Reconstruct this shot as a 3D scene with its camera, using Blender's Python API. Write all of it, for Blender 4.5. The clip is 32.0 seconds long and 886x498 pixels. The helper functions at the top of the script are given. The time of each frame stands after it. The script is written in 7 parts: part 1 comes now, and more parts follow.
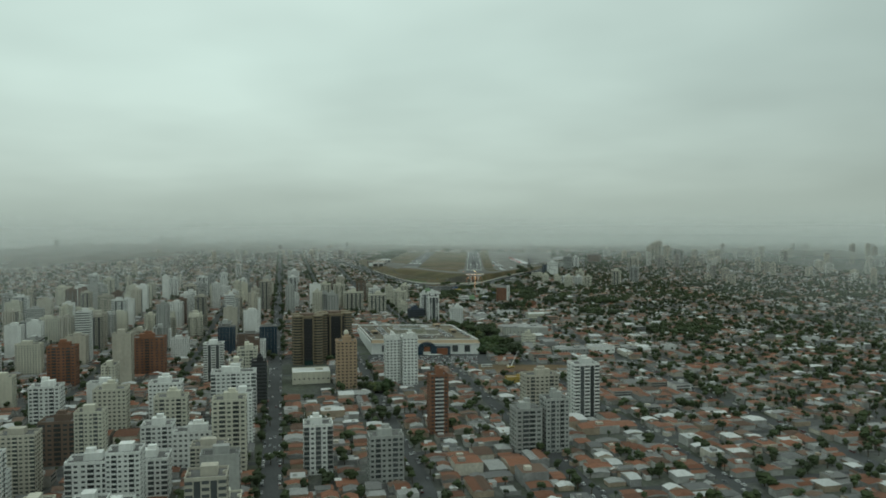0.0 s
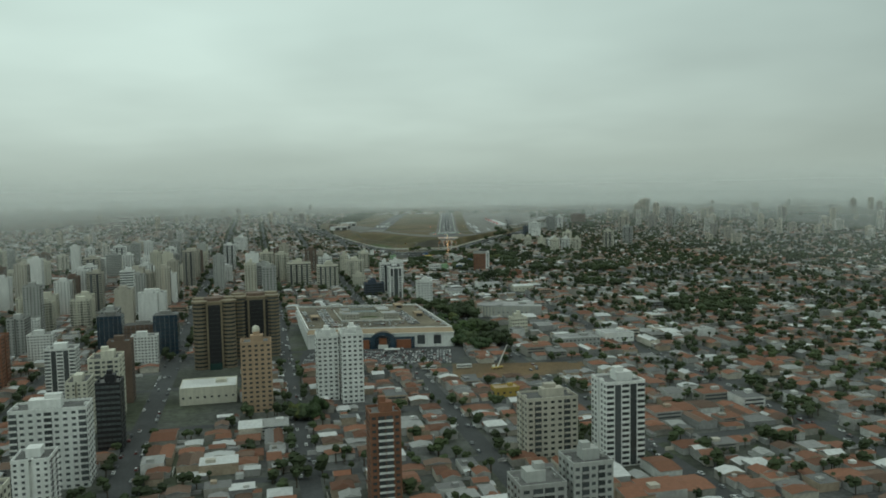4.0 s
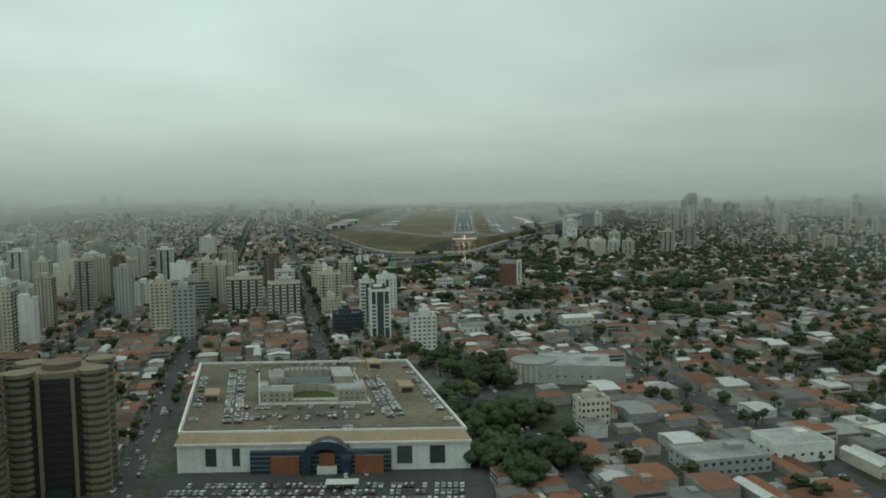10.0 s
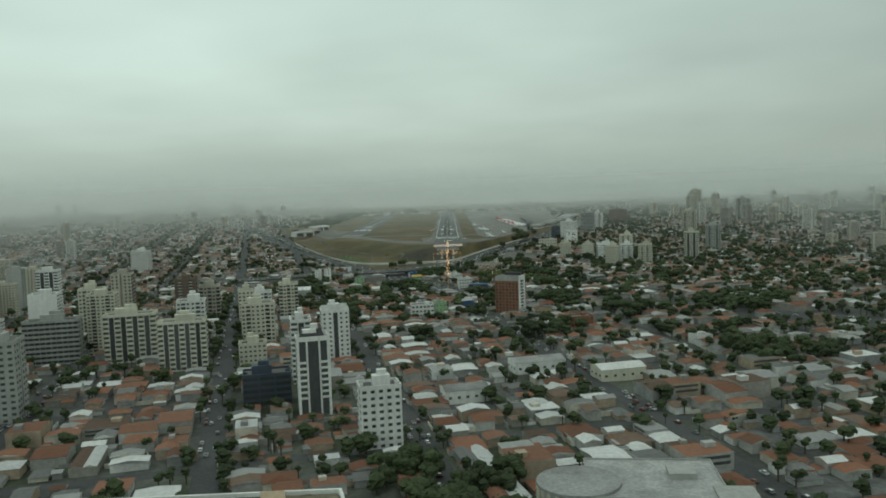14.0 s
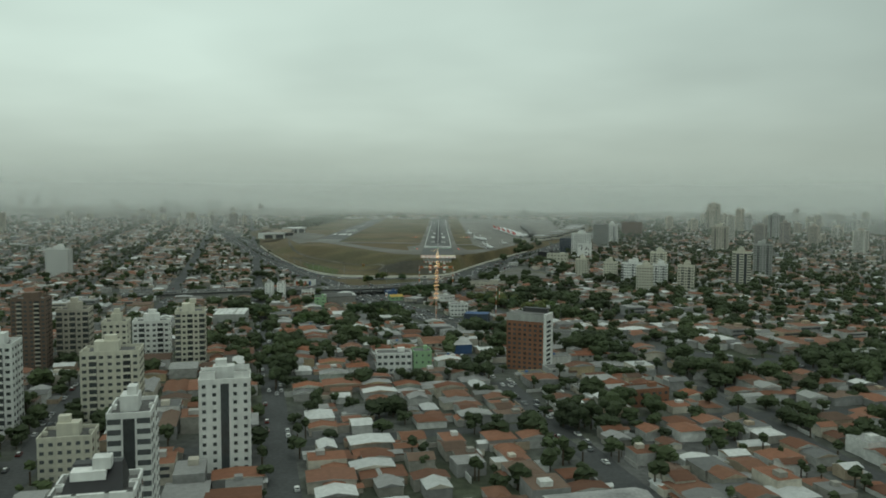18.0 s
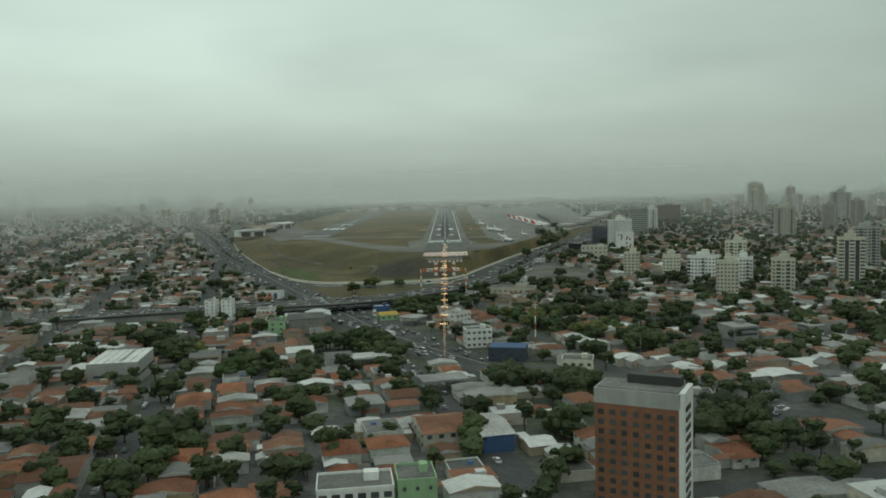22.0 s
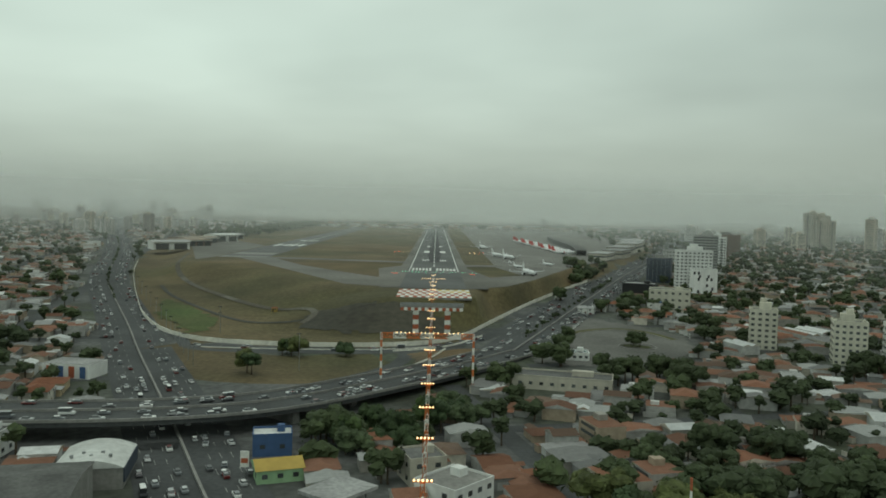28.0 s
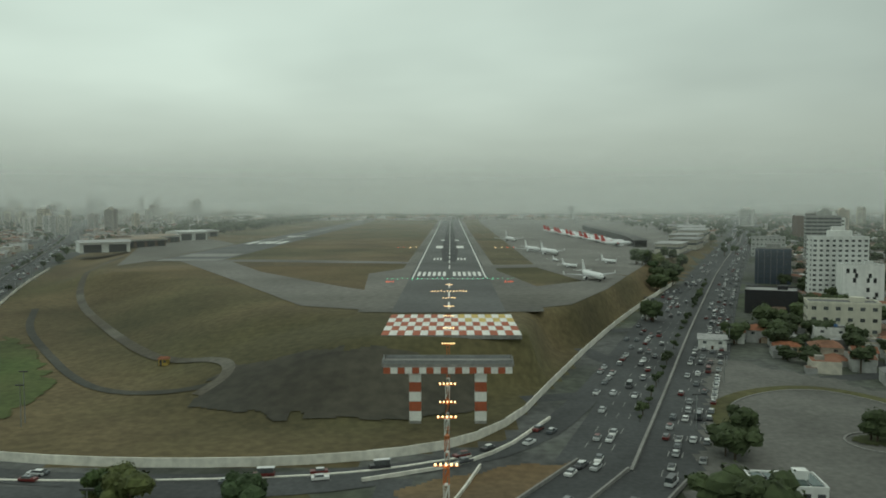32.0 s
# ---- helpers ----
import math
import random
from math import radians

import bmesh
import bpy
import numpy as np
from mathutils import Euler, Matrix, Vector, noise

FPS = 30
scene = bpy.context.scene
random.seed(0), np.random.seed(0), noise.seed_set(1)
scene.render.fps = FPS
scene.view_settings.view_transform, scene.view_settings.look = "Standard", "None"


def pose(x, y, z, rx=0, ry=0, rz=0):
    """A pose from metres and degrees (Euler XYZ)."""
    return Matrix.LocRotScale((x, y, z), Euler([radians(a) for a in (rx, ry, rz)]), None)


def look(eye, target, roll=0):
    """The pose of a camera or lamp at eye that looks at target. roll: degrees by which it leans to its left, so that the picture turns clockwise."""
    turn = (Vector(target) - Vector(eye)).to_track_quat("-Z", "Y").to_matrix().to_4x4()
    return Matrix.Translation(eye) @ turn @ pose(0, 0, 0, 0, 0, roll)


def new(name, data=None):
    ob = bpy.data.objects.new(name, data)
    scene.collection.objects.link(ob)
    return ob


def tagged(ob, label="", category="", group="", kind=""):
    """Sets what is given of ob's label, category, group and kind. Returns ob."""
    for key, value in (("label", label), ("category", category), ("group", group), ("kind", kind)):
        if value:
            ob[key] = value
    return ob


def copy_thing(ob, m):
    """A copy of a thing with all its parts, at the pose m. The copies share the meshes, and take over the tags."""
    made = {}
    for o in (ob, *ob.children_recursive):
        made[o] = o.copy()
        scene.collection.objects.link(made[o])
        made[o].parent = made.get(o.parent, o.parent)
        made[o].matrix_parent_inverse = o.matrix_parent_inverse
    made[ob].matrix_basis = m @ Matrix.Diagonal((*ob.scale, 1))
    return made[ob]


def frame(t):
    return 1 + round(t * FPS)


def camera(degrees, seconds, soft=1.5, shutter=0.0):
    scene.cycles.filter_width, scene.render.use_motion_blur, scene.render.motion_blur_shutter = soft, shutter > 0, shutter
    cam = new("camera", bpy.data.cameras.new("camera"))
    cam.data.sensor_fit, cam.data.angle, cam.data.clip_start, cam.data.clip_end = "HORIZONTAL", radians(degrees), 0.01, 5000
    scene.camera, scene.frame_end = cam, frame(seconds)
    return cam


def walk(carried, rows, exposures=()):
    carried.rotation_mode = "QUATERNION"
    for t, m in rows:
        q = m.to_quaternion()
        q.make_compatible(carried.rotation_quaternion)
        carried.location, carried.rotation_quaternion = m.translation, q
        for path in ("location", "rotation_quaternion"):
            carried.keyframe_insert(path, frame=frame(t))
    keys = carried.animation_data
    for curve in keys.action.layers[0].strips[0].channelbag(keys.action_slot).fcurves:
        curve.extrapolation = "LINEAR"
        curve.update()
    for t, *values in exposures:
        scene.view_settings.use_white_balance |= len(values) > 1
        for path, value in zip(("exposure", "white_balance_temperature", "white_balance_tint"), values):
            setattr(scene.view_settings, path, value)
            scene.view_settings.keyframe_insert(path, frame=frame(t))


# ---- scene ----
cam = camera(58.16, 32.0, soft=1.8)
SIZE = 0.6   # the whole place stands at this size
ROWS = [
    (0, -7.17, 274.20, 141.49, 88.20, 0.20, 2.07),
    (0.5, -6.64, 307.17, 139.52, 87.93, 0.72, 1.72),
    (1, -6.12, 339.94, 137.61, 87.79, 1.88, 1.14),
    (1.5, -5.62, 372.54, 135.76, 87.66, 2.72, 0.65),
    (2, -5.13, 404.95, 133.96, 87.39, 2.46, 0.35),
    (2.5, -4.66, 437.20, 132.21, 86.98, 1.66, 0.15),
    (4.5, -2.94, 564.62, 125.64, 85.34, 0.92, 0.26),
    (5, -2.54, 596.10, 124.08, 85.41, 0.61, 0.53),
    (5.5, -2.17, 627.46, 122.55, 85.71, -0.25, 0.80),
    (6, -1.81, 658.68, 121.05, 85.89, -0.79, 0.95),
    (6.5, -1.46, 689.78, 119.58, 85.80, -0.82, 0.97),
    (7, -1.13, 720.76, 118.12, 85.62, -0.33, 1.00),
    (7.5, -0.82, 751.63, 116.68, 85.52, -0.35, 1.23),
    (8, -0.52, 782.39, 115.25, 85.45, -0.71, 1.62),
    (8.5, -0.23, 813.04, 113.84, 85.27, -1.25, 1.91),
    (9, 0.04, 843.60, 112.44, 85.25, -1.19, 1.89),
    (9.5, 0.29, 874.06, 111.04, 85.30, -0.14, 1.68),
    (10, 0.53, 904.44, 109.66, 85.36, 0.89, 1.48),
    (10.5, 0.76, 934.73, 108.27, 85.56, 1.60, 1.33),
    (11, 0.97, 964.94, 106.89, 85.71, 2.27, 1.13),
    (11.5, 1.17, 995.07, 105.51, 85.75, 2.50, 0.95),
    (12, 1.35, 1025.14, 104.13, 85.77, 2.25, 0.79),
    (12.5, 1.52, 1055.14, 102.75, 85.88, 2.28, 0.70),
    (13, 1.68, 1085.07, 101.36, 85.89, 2.63, 0.57),
    (13.5, 1.82, 1114.95, 99.97, 85.72, 2.23, 0.50),
    (14, 1.95, 1144.77, 98.57, 85.61, 2.08, 0.25),
    (14.5, 2.07, 1174.55, 97.17, 85.56, 2.09, -0.01),
    (16.5, 2.42, 1293.21, 91.48, 86.23, -0.31, -0.18),
    (17, 2.48, 1322.78, 90.03, 86.16, -0.88, -0.22),
    (17.5, 2.53, 1352.33, 88.58, 86.08, -1.06, -0.26),
    (18, 2.57, 1381.85, 87.12, 86.12, -0.23, -0.25),
    (18.5, 2.60, 1411.35, 85.64, 86.20, 0.01, -0.04),
    (19, 2.61, 1440.82, 84.16, 86.35, -0.99, 0.31),
    (19.5, 2.62, 1470.29, 82.67, 86.44, -1.60, 0.50),
    (20, 2.62, 1499.73, 81.17, 86.51, -1.04, 0.61),
    (20.5, 2.61, 1529.17, 79.66, 86.51, -0.01, 0.74),
    (21, 2.59, 1558.60, 78.15, 86.20, 0.58, 0.77),
    (21.5, 2.56, 1588.02, 76.63, 85.74, 0.97, 0.52),
    (22, 2.52, 1617.44, 75.10, 85.53, 1.41, 0.17),
    (22.5, 2.48, 1646.85, 73.57, 85.41, 0.67, 0.07),
    (23, 2.43, 1676.27, 72.04, 85.40, -0.46, 0.17),
    (23.5, 2.37, 1705.69, 70.51, 85.46, -1.58, 0.52),
    (24, 2.31, 1735.12, 68.97, 85.65, -1.35, 0.85),
    (24.5, 2.24, 1764.55, 67.44, 86.07, 0.64, 1.00),
    (26.5, 1.92, 1882.40, 61.34, 86.75, 2.65, 0.00),
    (27, 1.83, 1911.90, 59.84, 86.90, 1.67, -0.24),
    (27.5, 1.73, 1941.41, 58.35, 87.12, -0.09, -0.39),
    (28, 1.64, 1970.94, 56.88, 87.15, -1.30, -0.44),
    (28.5, 1.54, 2000.50, 55.43, 86.97, -1.73, -0.31),
    (29, 1.44, 2030.07, 53.99, 86.90, -2.33, -0.04),
    (29.5, 1.34, 2059.67, 52.58, 86.87, -1.74, 0.15),
    (30, 1.24, 2089.29, 51.20, 86.84, -0.43, 0.29),
    (30.5, 1.14, 2118.93, 49.84, 86.86, -0.16, 0.46),
    (31, 1.04, 2148.60, 48.52, 87.09, -0.09, 0.50),
    (31.5, 0.94, 2178.29, 47.23, 86.99, -0.02, 0.53),
    (32, 0.85, 2208.01, 45.99, 86.65, 0.16, 0.54),
]
walk(cam, [(t, pose(SIZE * x, SIZE * y, SIZE * z, rx, ry, rz)) for t, x, y, z, rx, ry, rz in ROWS],
     exposures=((0.0, 0.0, 6350, 3), (16.0, 0.0, 6500, 3), (32.0, 0.0, 6700, 4)))

# ---- world and sun: overcast afternoon under a low cloud deck ----
world = bpy.data.worlds.new("overcast")
scene.world = world
world.use_nodes = True
wn, wl = world.node_tree.nodes, world.node_tree.links
wn.clear()
w_out = wn.new("ShaderNodeOutputWorld")
w_bg = wn.new("ShaderNodeBackground")
w_sky = wn.new("ShaderNodeTexSky")
w_sky.sky_type, w_sky.sun_disc = "NISHITA", False
w_sky.sun_elevation, w_sky.sun_rotation = radians(52), radians(20)
w_tc = wn.new("ShaderNodeTexCoord")
w_sep = wn.new("ShaderNodeSeparateXYZ")
wl.new(w_tc.outputs["Generated"], w_sep.inputs[0])
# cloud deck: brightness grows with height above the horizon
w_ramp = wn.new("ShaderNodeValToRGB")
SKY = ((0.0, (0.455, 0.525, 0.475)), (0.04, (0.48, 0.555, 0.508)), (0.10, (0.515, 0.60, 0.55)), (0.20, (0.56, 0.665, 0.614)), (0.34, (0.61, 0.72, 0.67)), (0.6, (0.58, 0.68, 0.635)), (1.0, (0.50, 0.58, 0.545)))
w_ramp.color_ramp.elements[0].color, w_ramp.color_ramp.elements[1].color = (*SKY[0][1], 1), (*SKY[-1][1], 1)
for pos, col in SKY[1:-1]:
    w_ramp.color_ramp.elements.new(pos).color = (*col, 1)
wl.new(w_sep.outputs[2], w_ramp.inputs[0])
# soft cloud texture, projected on a flat deck
w_add = wn.new("ShaderNodeMath"); w_add.operation = "ADD"; w_add.inputs[1].default_value = 0.16
w_abs = wn.new("ShaderNodeMath"); w_abs.operation = "ABSOLUTE"
wl.new(w_sep.outputs[2], w_abs.inputs[0]); wl.new(w_abs.outputs[0], w_add.inputs[0])
w_div = wn.new("ShaderNodeVectorMath"); w_div.operation = "DIVIDE"
w_cmb = wn.new("ShaderNodeCombineXYZ")
for i in range(3):
    wl.new(w_add.outputs[0], w_cmb.inputs[i])
wl.new(w_tc.outputs["Generated"], w_div.inputs[0]); wl.new(w_cmb.outputs[0], w_div.inputs[1])
w_noise = wn.new("ShaderNodeTexNoise")
w_noise.inputs["Scale"].default_value, w_noise.inputs["Detail"].default_value = 0.9, 3
w_noise.inputs["Roughness"].default_value = 0.45
wl.new(w_div.outputs[0], w_noise.inputs["Vector"])
w_map = wn.new("ShaderNodeMapRange")
w_map.inputs[1].default_value, w_map.inputs[2].default_value = 0.25, 0.75
w_map.inputs[3].default_value, w_map.inputs[4].default_value = 0.86, 1.13
wl.new(w_noise.outputs[0], w_map.inputs[0])
# sky dimmed towards the east, standing in for the window's tint on that side
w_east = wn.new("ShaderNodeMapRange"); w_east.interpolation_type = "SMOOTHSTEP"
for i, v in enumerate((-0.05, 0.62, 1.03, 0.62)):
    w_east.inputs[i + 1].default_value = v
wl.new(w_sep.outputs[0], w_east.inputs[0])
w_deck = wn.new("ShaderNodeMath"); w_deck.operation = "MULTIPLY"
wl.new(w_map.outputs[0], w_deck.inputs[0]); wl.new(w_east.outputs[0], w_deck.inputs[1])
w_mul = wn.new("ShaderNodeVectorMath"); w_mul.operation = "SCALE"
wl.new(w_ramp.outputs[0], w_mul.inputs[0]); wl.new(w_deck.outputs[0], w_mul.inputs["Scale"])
w_scl = wn.new("ShaderNodeVectorMath"); w_scl.operation = "SCALE"; w_scl.inputs["Scale"].default_value = 0.004
wl.new(w_sky.outputs[0], w_scl.inputs[0])
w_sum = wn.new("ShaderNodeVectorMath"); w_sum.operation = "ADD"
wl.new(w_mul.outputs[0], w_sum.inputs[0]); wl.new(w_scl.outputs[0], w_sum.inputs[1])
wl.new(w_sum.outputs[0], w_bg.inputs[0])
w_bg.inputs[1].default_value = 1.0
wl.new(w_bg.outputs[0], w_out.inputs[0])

sun_data = bpy.data.lights.new("sun", "SUN")
sun_data.energy, sun_data.angle, sun_data.color = 0.45, radians(40), (1.0, 0.98, 0.95)
sun = new("sun", sun_data)
sun.matrix_world = look((0, 0, 500), (-90, 120, 0))


# ---- materials ----
def mat(name, col, rough=0.85, vary=0.12, scale=0.3, fine=3.0, metal=0.0, rnd=0.0, bump=0.15, island=False, palette=None, alt=None, spec=0.3, streak=0.0):
    """Procedural surface: base colour, stains at two scales, fine relief, and a change from piece to piece."""
    m = bpy.data.materials.new(name)
    m.use_nodes = True
    nt = m.node_tree
    n, l = nt.nodes, nt.links
    b = n["Principled BSDF"]
    b.inputs["Roughness"].default_value, b.inputs["Metallic"].default_value = rough, metal
    b.inputs["Specular IOR Level"].default_value = spec
    geo = n.new("ShaderNodeNewGeometry")
    def noise_at(s, detail=3, vec=None):
        t = n.new("ShaderNodeTexNoise")
        t.inputs["Scale"].default_value, t.inputs["Detail"].default_value = s, detail
        l.new(vec or geo.outputs["Position"], t.inputs["Vector"])
        return t.outputs[0]
    base = None
    if palette or rnd:
        if island:
            rv = geo.outputs["Random Per Island"]
        else:
            rv = n.new("ShaderNodeObjectInfo").outputs["Random"]
    if palette:
        r = n.new("ShaderNodeValToRGB")
        r.color_ramp.interpolation = "CONSTANT"
        for i, c in enumerate(palette):
            e = r.color_ramp.elements[0] if i == 0 else r.color_ramp.elements.new(i / len(palette))
            e.color = (*c, 1)
        l.new(rv, r.inputs[0])
        base = r.outputs[0]
    else:
        v = n.new("ShaderNodeRGB")
        v.outputs[0].default_value = (*col, 1)
        base = v.outputs[0]
    if alt:
        mx = n.new("ShaderNodeMix"); mx.data_type = "RGBA"
        mr = n.new("ShaderNodeMapRange")
        mr.inputs[1].default_value, mr.inputs[2].default_value = 0.4, 0.62
        l.new(noise_at(scale * 0.35, 4), mr.inputs[0])
        l.new(mr.outputs[0], mx.inputs[0]); l.new(base, mx.inputs[6]); mx.inputs[7].default_value = (*alt, 1)
        base = mx.outputs[2]
    def scaled(color, fac, lo, hi):
        mr = n.new("ShaderNodeMapRange")
        mr.inputs[1].default_value, mr.inputs[2].default_value, mr.inputs[3].default_value, mr.inputs[4].default_value = 0.3, 0.7, lo, hi
        l.new(fac, mr.inputs[0])
        s = n.new("ShaderNodeVectorMath"); s.operation = "SCALE"
        l.new(color, s.inputs[0]); l.new(mr.outputs[0], s.inputs["Scale"])
        return s.outputs[0]
    base = scaled(base, noise_at(scale), 1 - vary * 1.4, 1 + vary)
    base = scaled(base, noise_at(fine), 1 - vary, 1 + vary)
    if streak:
        sep = n.new("ShaderNodeMapping"); sep.inputs["Scale"].default_value = (1, 1, 0.06)
        l.new(geo.outputs["Position"], sep.inputs[0])
        base = scaled(base, noise_at(0.8, 2, sep.outputs[0]), 1 - streak, 1 + streak * 0.3)
    if rnd:
        mr = n.new("ShaderNodeMapRange"); mr.inputs[3].default_value, mr.inputs[4].default_value = 1 - rnd, 1 + rnd
        l.new(rv, mr.inputs[0])
        s = n.new("ShaderNodeVectorMath"); s.operation = "SCALE"
        l.new(base, s.inputs[0]); l.new(mr.outputs[0], s.inputs["Scale"])
        base = s.outputs[0]
    l.new(base, b.inputs["Base Color"])
    if bump:
        bp = n.new("ShaderNodeBump"); bp.inputs["Strength"].default_value = bump; bp.inputs["Distance"].default_value = 0.05
        l.new(noise_at(fine * 2), bp.inputs["Height"]); l.new(bp.outputs[0], b.inputs["Normal"])
    return m


def glow(name, col, power):
    m = bpy.data.materials.new(name)
    m.use_nodes = True
    b = m.node_tree.nodes["Principled BSDF"]
    b.inputs["Emission Color"].default_value = (*col, 1)
    b.inputs["Emission Strength"].default_value = power
    b.inputs["Base Color"].default_value = (*col, 1)
    return m


ASPHALT = mat("asphalt", (0.066, 0.069, 0.070), 0.9, 0.18, 0.06, 1.2, bump=0.1)
RUNWAY = mat("runway_asphalt", (0.11, 0.112, 0.11), 0.9, 0.15, 0.03, 0.8, bump=0.1)
RUBBER = mat("tyre_rubber_trace", (0.04, 0.041, 0.042), 0.85, 0.3, 0.05, 0.6)
CONCRETE = mat("concrete", (0.25, 0.245, 0.23), 0.9, 0.15, 0.08, 1.5, streak=0.12)
APRON = mat("apron_concrete", (0.17, 0.165, 0.15), 0.9, 0.2, 0.03, 0.4)
WORN = mat("worn_taxiway", (0.17, 0.165, 0.15), 0.9, 0.2, 0.02, 0.5, alt=(0.12, 0.115, 0.1))
CITYGROUND = mat("city_ground", (0.105, 0.107, 0.104), 0.95, 0.3, 0.05, 0.5, alt=(0.06, 0.07, 0.045))
GRASS = mat("dry_grass", (0.125, 0.094, 0.05), 0.95, 0.24, 0.03, 0.6, alt=(0.082, 0.074, 0.035), bump=0.4)
GREENGRASS = mat("green_grass", (0.06, 0.085, 0.026), 0.95, 0.25, 0.03, 0.6, alt=(0.10, 0.09, 0.04), bump=0.4)
EARTH = mat("red_earth", (0.17, 0.115, 0.06), 0.95, 0.2, 0.05, 0.7, alt=(0.11, 0.09, 0.06))
DARKPOND = mat("damp_dark_soil", (0.045, 0.047, 0.04), 0.8, 0.25, 0.03, 0.4, alt=(0.06, 0.055, 0.04))
PAINT_W = mat("white_paint", (0.72, 0.72, 0.68), 0.7, 0.1, 0.3, 3)
PAINT_R = mat("red_paint", (0.36, 0.10, 0.05), 0.7, 0.12, 0.3, 3)
PAINT_Y = mat("faded_yellow_paint", (0.55, 0.40, 0.12), 0.7, 0.15, 0.3, 3)
PAINT_O = mat("orange_paint", (0.55, 0.16, 0.05), 0.6, 0.1, 0.3, 3)
WALLWHITE = mat("perimeter_wall_paint", (0.74, 0.72, 0.64), 0.85, 0.12, 0.1, 1.0, streak=0.15)
METAL = mat("grey_metal", (0.3, 0.31, 0.31), 0.5, 0.1, 0.5, 3, metal=0.6)
DARKMETAL = mat("dark_metal", (0.05, 0.05, 0.05), 0.6, 0.1, 0.5, 3)
GLASS = mat("dark_window_glass", (0.07, 0.077, 0.079), 0.18, 0.1, 0.5, 2, spec=0.6, bump=0, rnd=0.4)
BLUEGLASS = mat("blue_curtain_glass", (0.03, 0.055, 0.08), 0.1, 0.15, 0.2, 1, spec=0.7, bump=0)
GREENGLASS = mat("green_tinted_glass", (0.02, 0.05, 0.045), 0.15, 0.15, 0.2, 1, spec=0.7, bump=0)
ROOFDARK = mat("roof_membrane", (0.13, 0.13, 0.125), 0.9, 0.2, 0.2, 1.5, rnd=0.3)
TILE = mat("clay_roof_tiles", (0.240, 0.096, 0.044), 0.9, 0.22, 0.25, 2.0, rnd=0.25,
           palette=((0.224, 0.088, 0.048), (0.176, 0.074, 0.043), (0.248, 0.104, 0.058), (0.140, 0.072, 0.047), (0.192, 0.096, 0.061), (0.216, 0.086, 0.046)))
TILE_S = mat("clay_roof_tiles_far", (0.240, 0.096, 0.044), 0.9, 0.09, 0.8, 3.5, rnd=0.25, island=True,
             palette=((0.200, 0.092, 0.056), (0.160, 0.080, 0.052), (0.224, 0.108, 0.067), (0.124, 0.080, 0.058), (0.200, 0.200, 0.195), (0.330, 0.335, 0.325),
                      (0.150, 0.152, 0.150), (0.184, 0.092, 0.059), (0.550, 0.560, 0.550), (0.152, 0.104, 0.078), (0.250, 0.250, 0.245), (0.208, 0.096, 0.059), (0.400, 0.410, 0.405), (0.176, 0.088, 0.058), (0.192, 0.092, 0.058)))
WALLS_S = mat("house_walls_far", (0.5, 0.49, 0.46), 0.9, 0.15, 0.2, 1.0, rnd=0.25, island=True,
              palette=((0.50, 0.50, 0.48), (0.34, 0.325, 0.29), (0.62, 0.62, 0.60), (0.37, 0.30, 0.225), (0.25, 0.25, 0.245), (0.44, 0.41, 0.35), (0.30, 0.295, 0.28)))
HOUSEWALL = mat("house_plaster", (0.4, 0.38, 0.33), 0.9, 0.15, 0.3, 2.0, rnd=0.15, streak=0.12,
                palette=((0.54, 0.54, 0.51), (0.46, 0.42, 0.35), (0.62, 0.62, 0.59), (0.46, 0.37, 0.24), (0.36, 0.36, 0.35), (0.43, 0.46, 0.42), (0.55, 0.53, 0.47)))
FIBRO = mat("fibre_cement_roof", (0.29, 0.29, 0.285), 0.9, 0.2, 0.15, 1.5, rnd=0.35)
WHITEROOF = mat("white_sheet_roof", (0.55, 0.56, 0.54), 0.7, 0.12, 0.1, 1.0, rnd=0.15)
CARPAINT = mat("car_paint", (0.5, 0.5, 0.5), 0.3, 0.03, 1, 4, bump=0, spec=0.5,
               palette=((0.62, 0.63, 0.62), (0.36, 0.37, 0.37), (0.68, 0.68, 0.66), (0.07, 0.07, 0.075), (0.18, 0.19, 0.2), (0.5, 0.51, 0.51),
                        (0.03, 0.03, 0.035), (0.72, 0.72, 0.70), (0.13, 0.02, 0.018), (0.10, 0.11, 0.12)))
TYRE = mat("tyre", (0.02, 0.02, 0.02), 0.9, 0.1, 1, 4)
LEAF = mat("leaves", (0.031, 0.047, 0.016), 0.8, 0.3, 0.4, 2.0, rnd=0.35, bump=0,
           palette=((0.048, 0.078, 0.027), (0.058, 0.090, 0.028), (0.043, 0.067, 0.028), (0.078, 0.092, 0.031), (0.051, 0.070, 0.033)))
LEAF_S = mat("leaves_far", (0.051, 0.069, 0.028), 0.8, 0.28, 0.06, 1.0, bump=0, alt=(0.037, 0.051, 0.023))
BARK = mat("bark", (0.09, 0.07, 0.05), 0.95, 0.2, 1, 6)
PLANEWHITE = mat("aircraft_white", (0.72, 0.73, 0.73), 0.35, 0.04, 0.2, 1, bump=0, spec=0.5)
PLANERED = mat("aircraft_red", (0.45, 0.04, 0.03), 0.4, 0.05, 0.2, 1, bump=0)
PLANEGREY = mat("aircraft_grey", (0.4, 0.41, 0.42), 0.4, 0.05, 0.2, 1, bump=0)
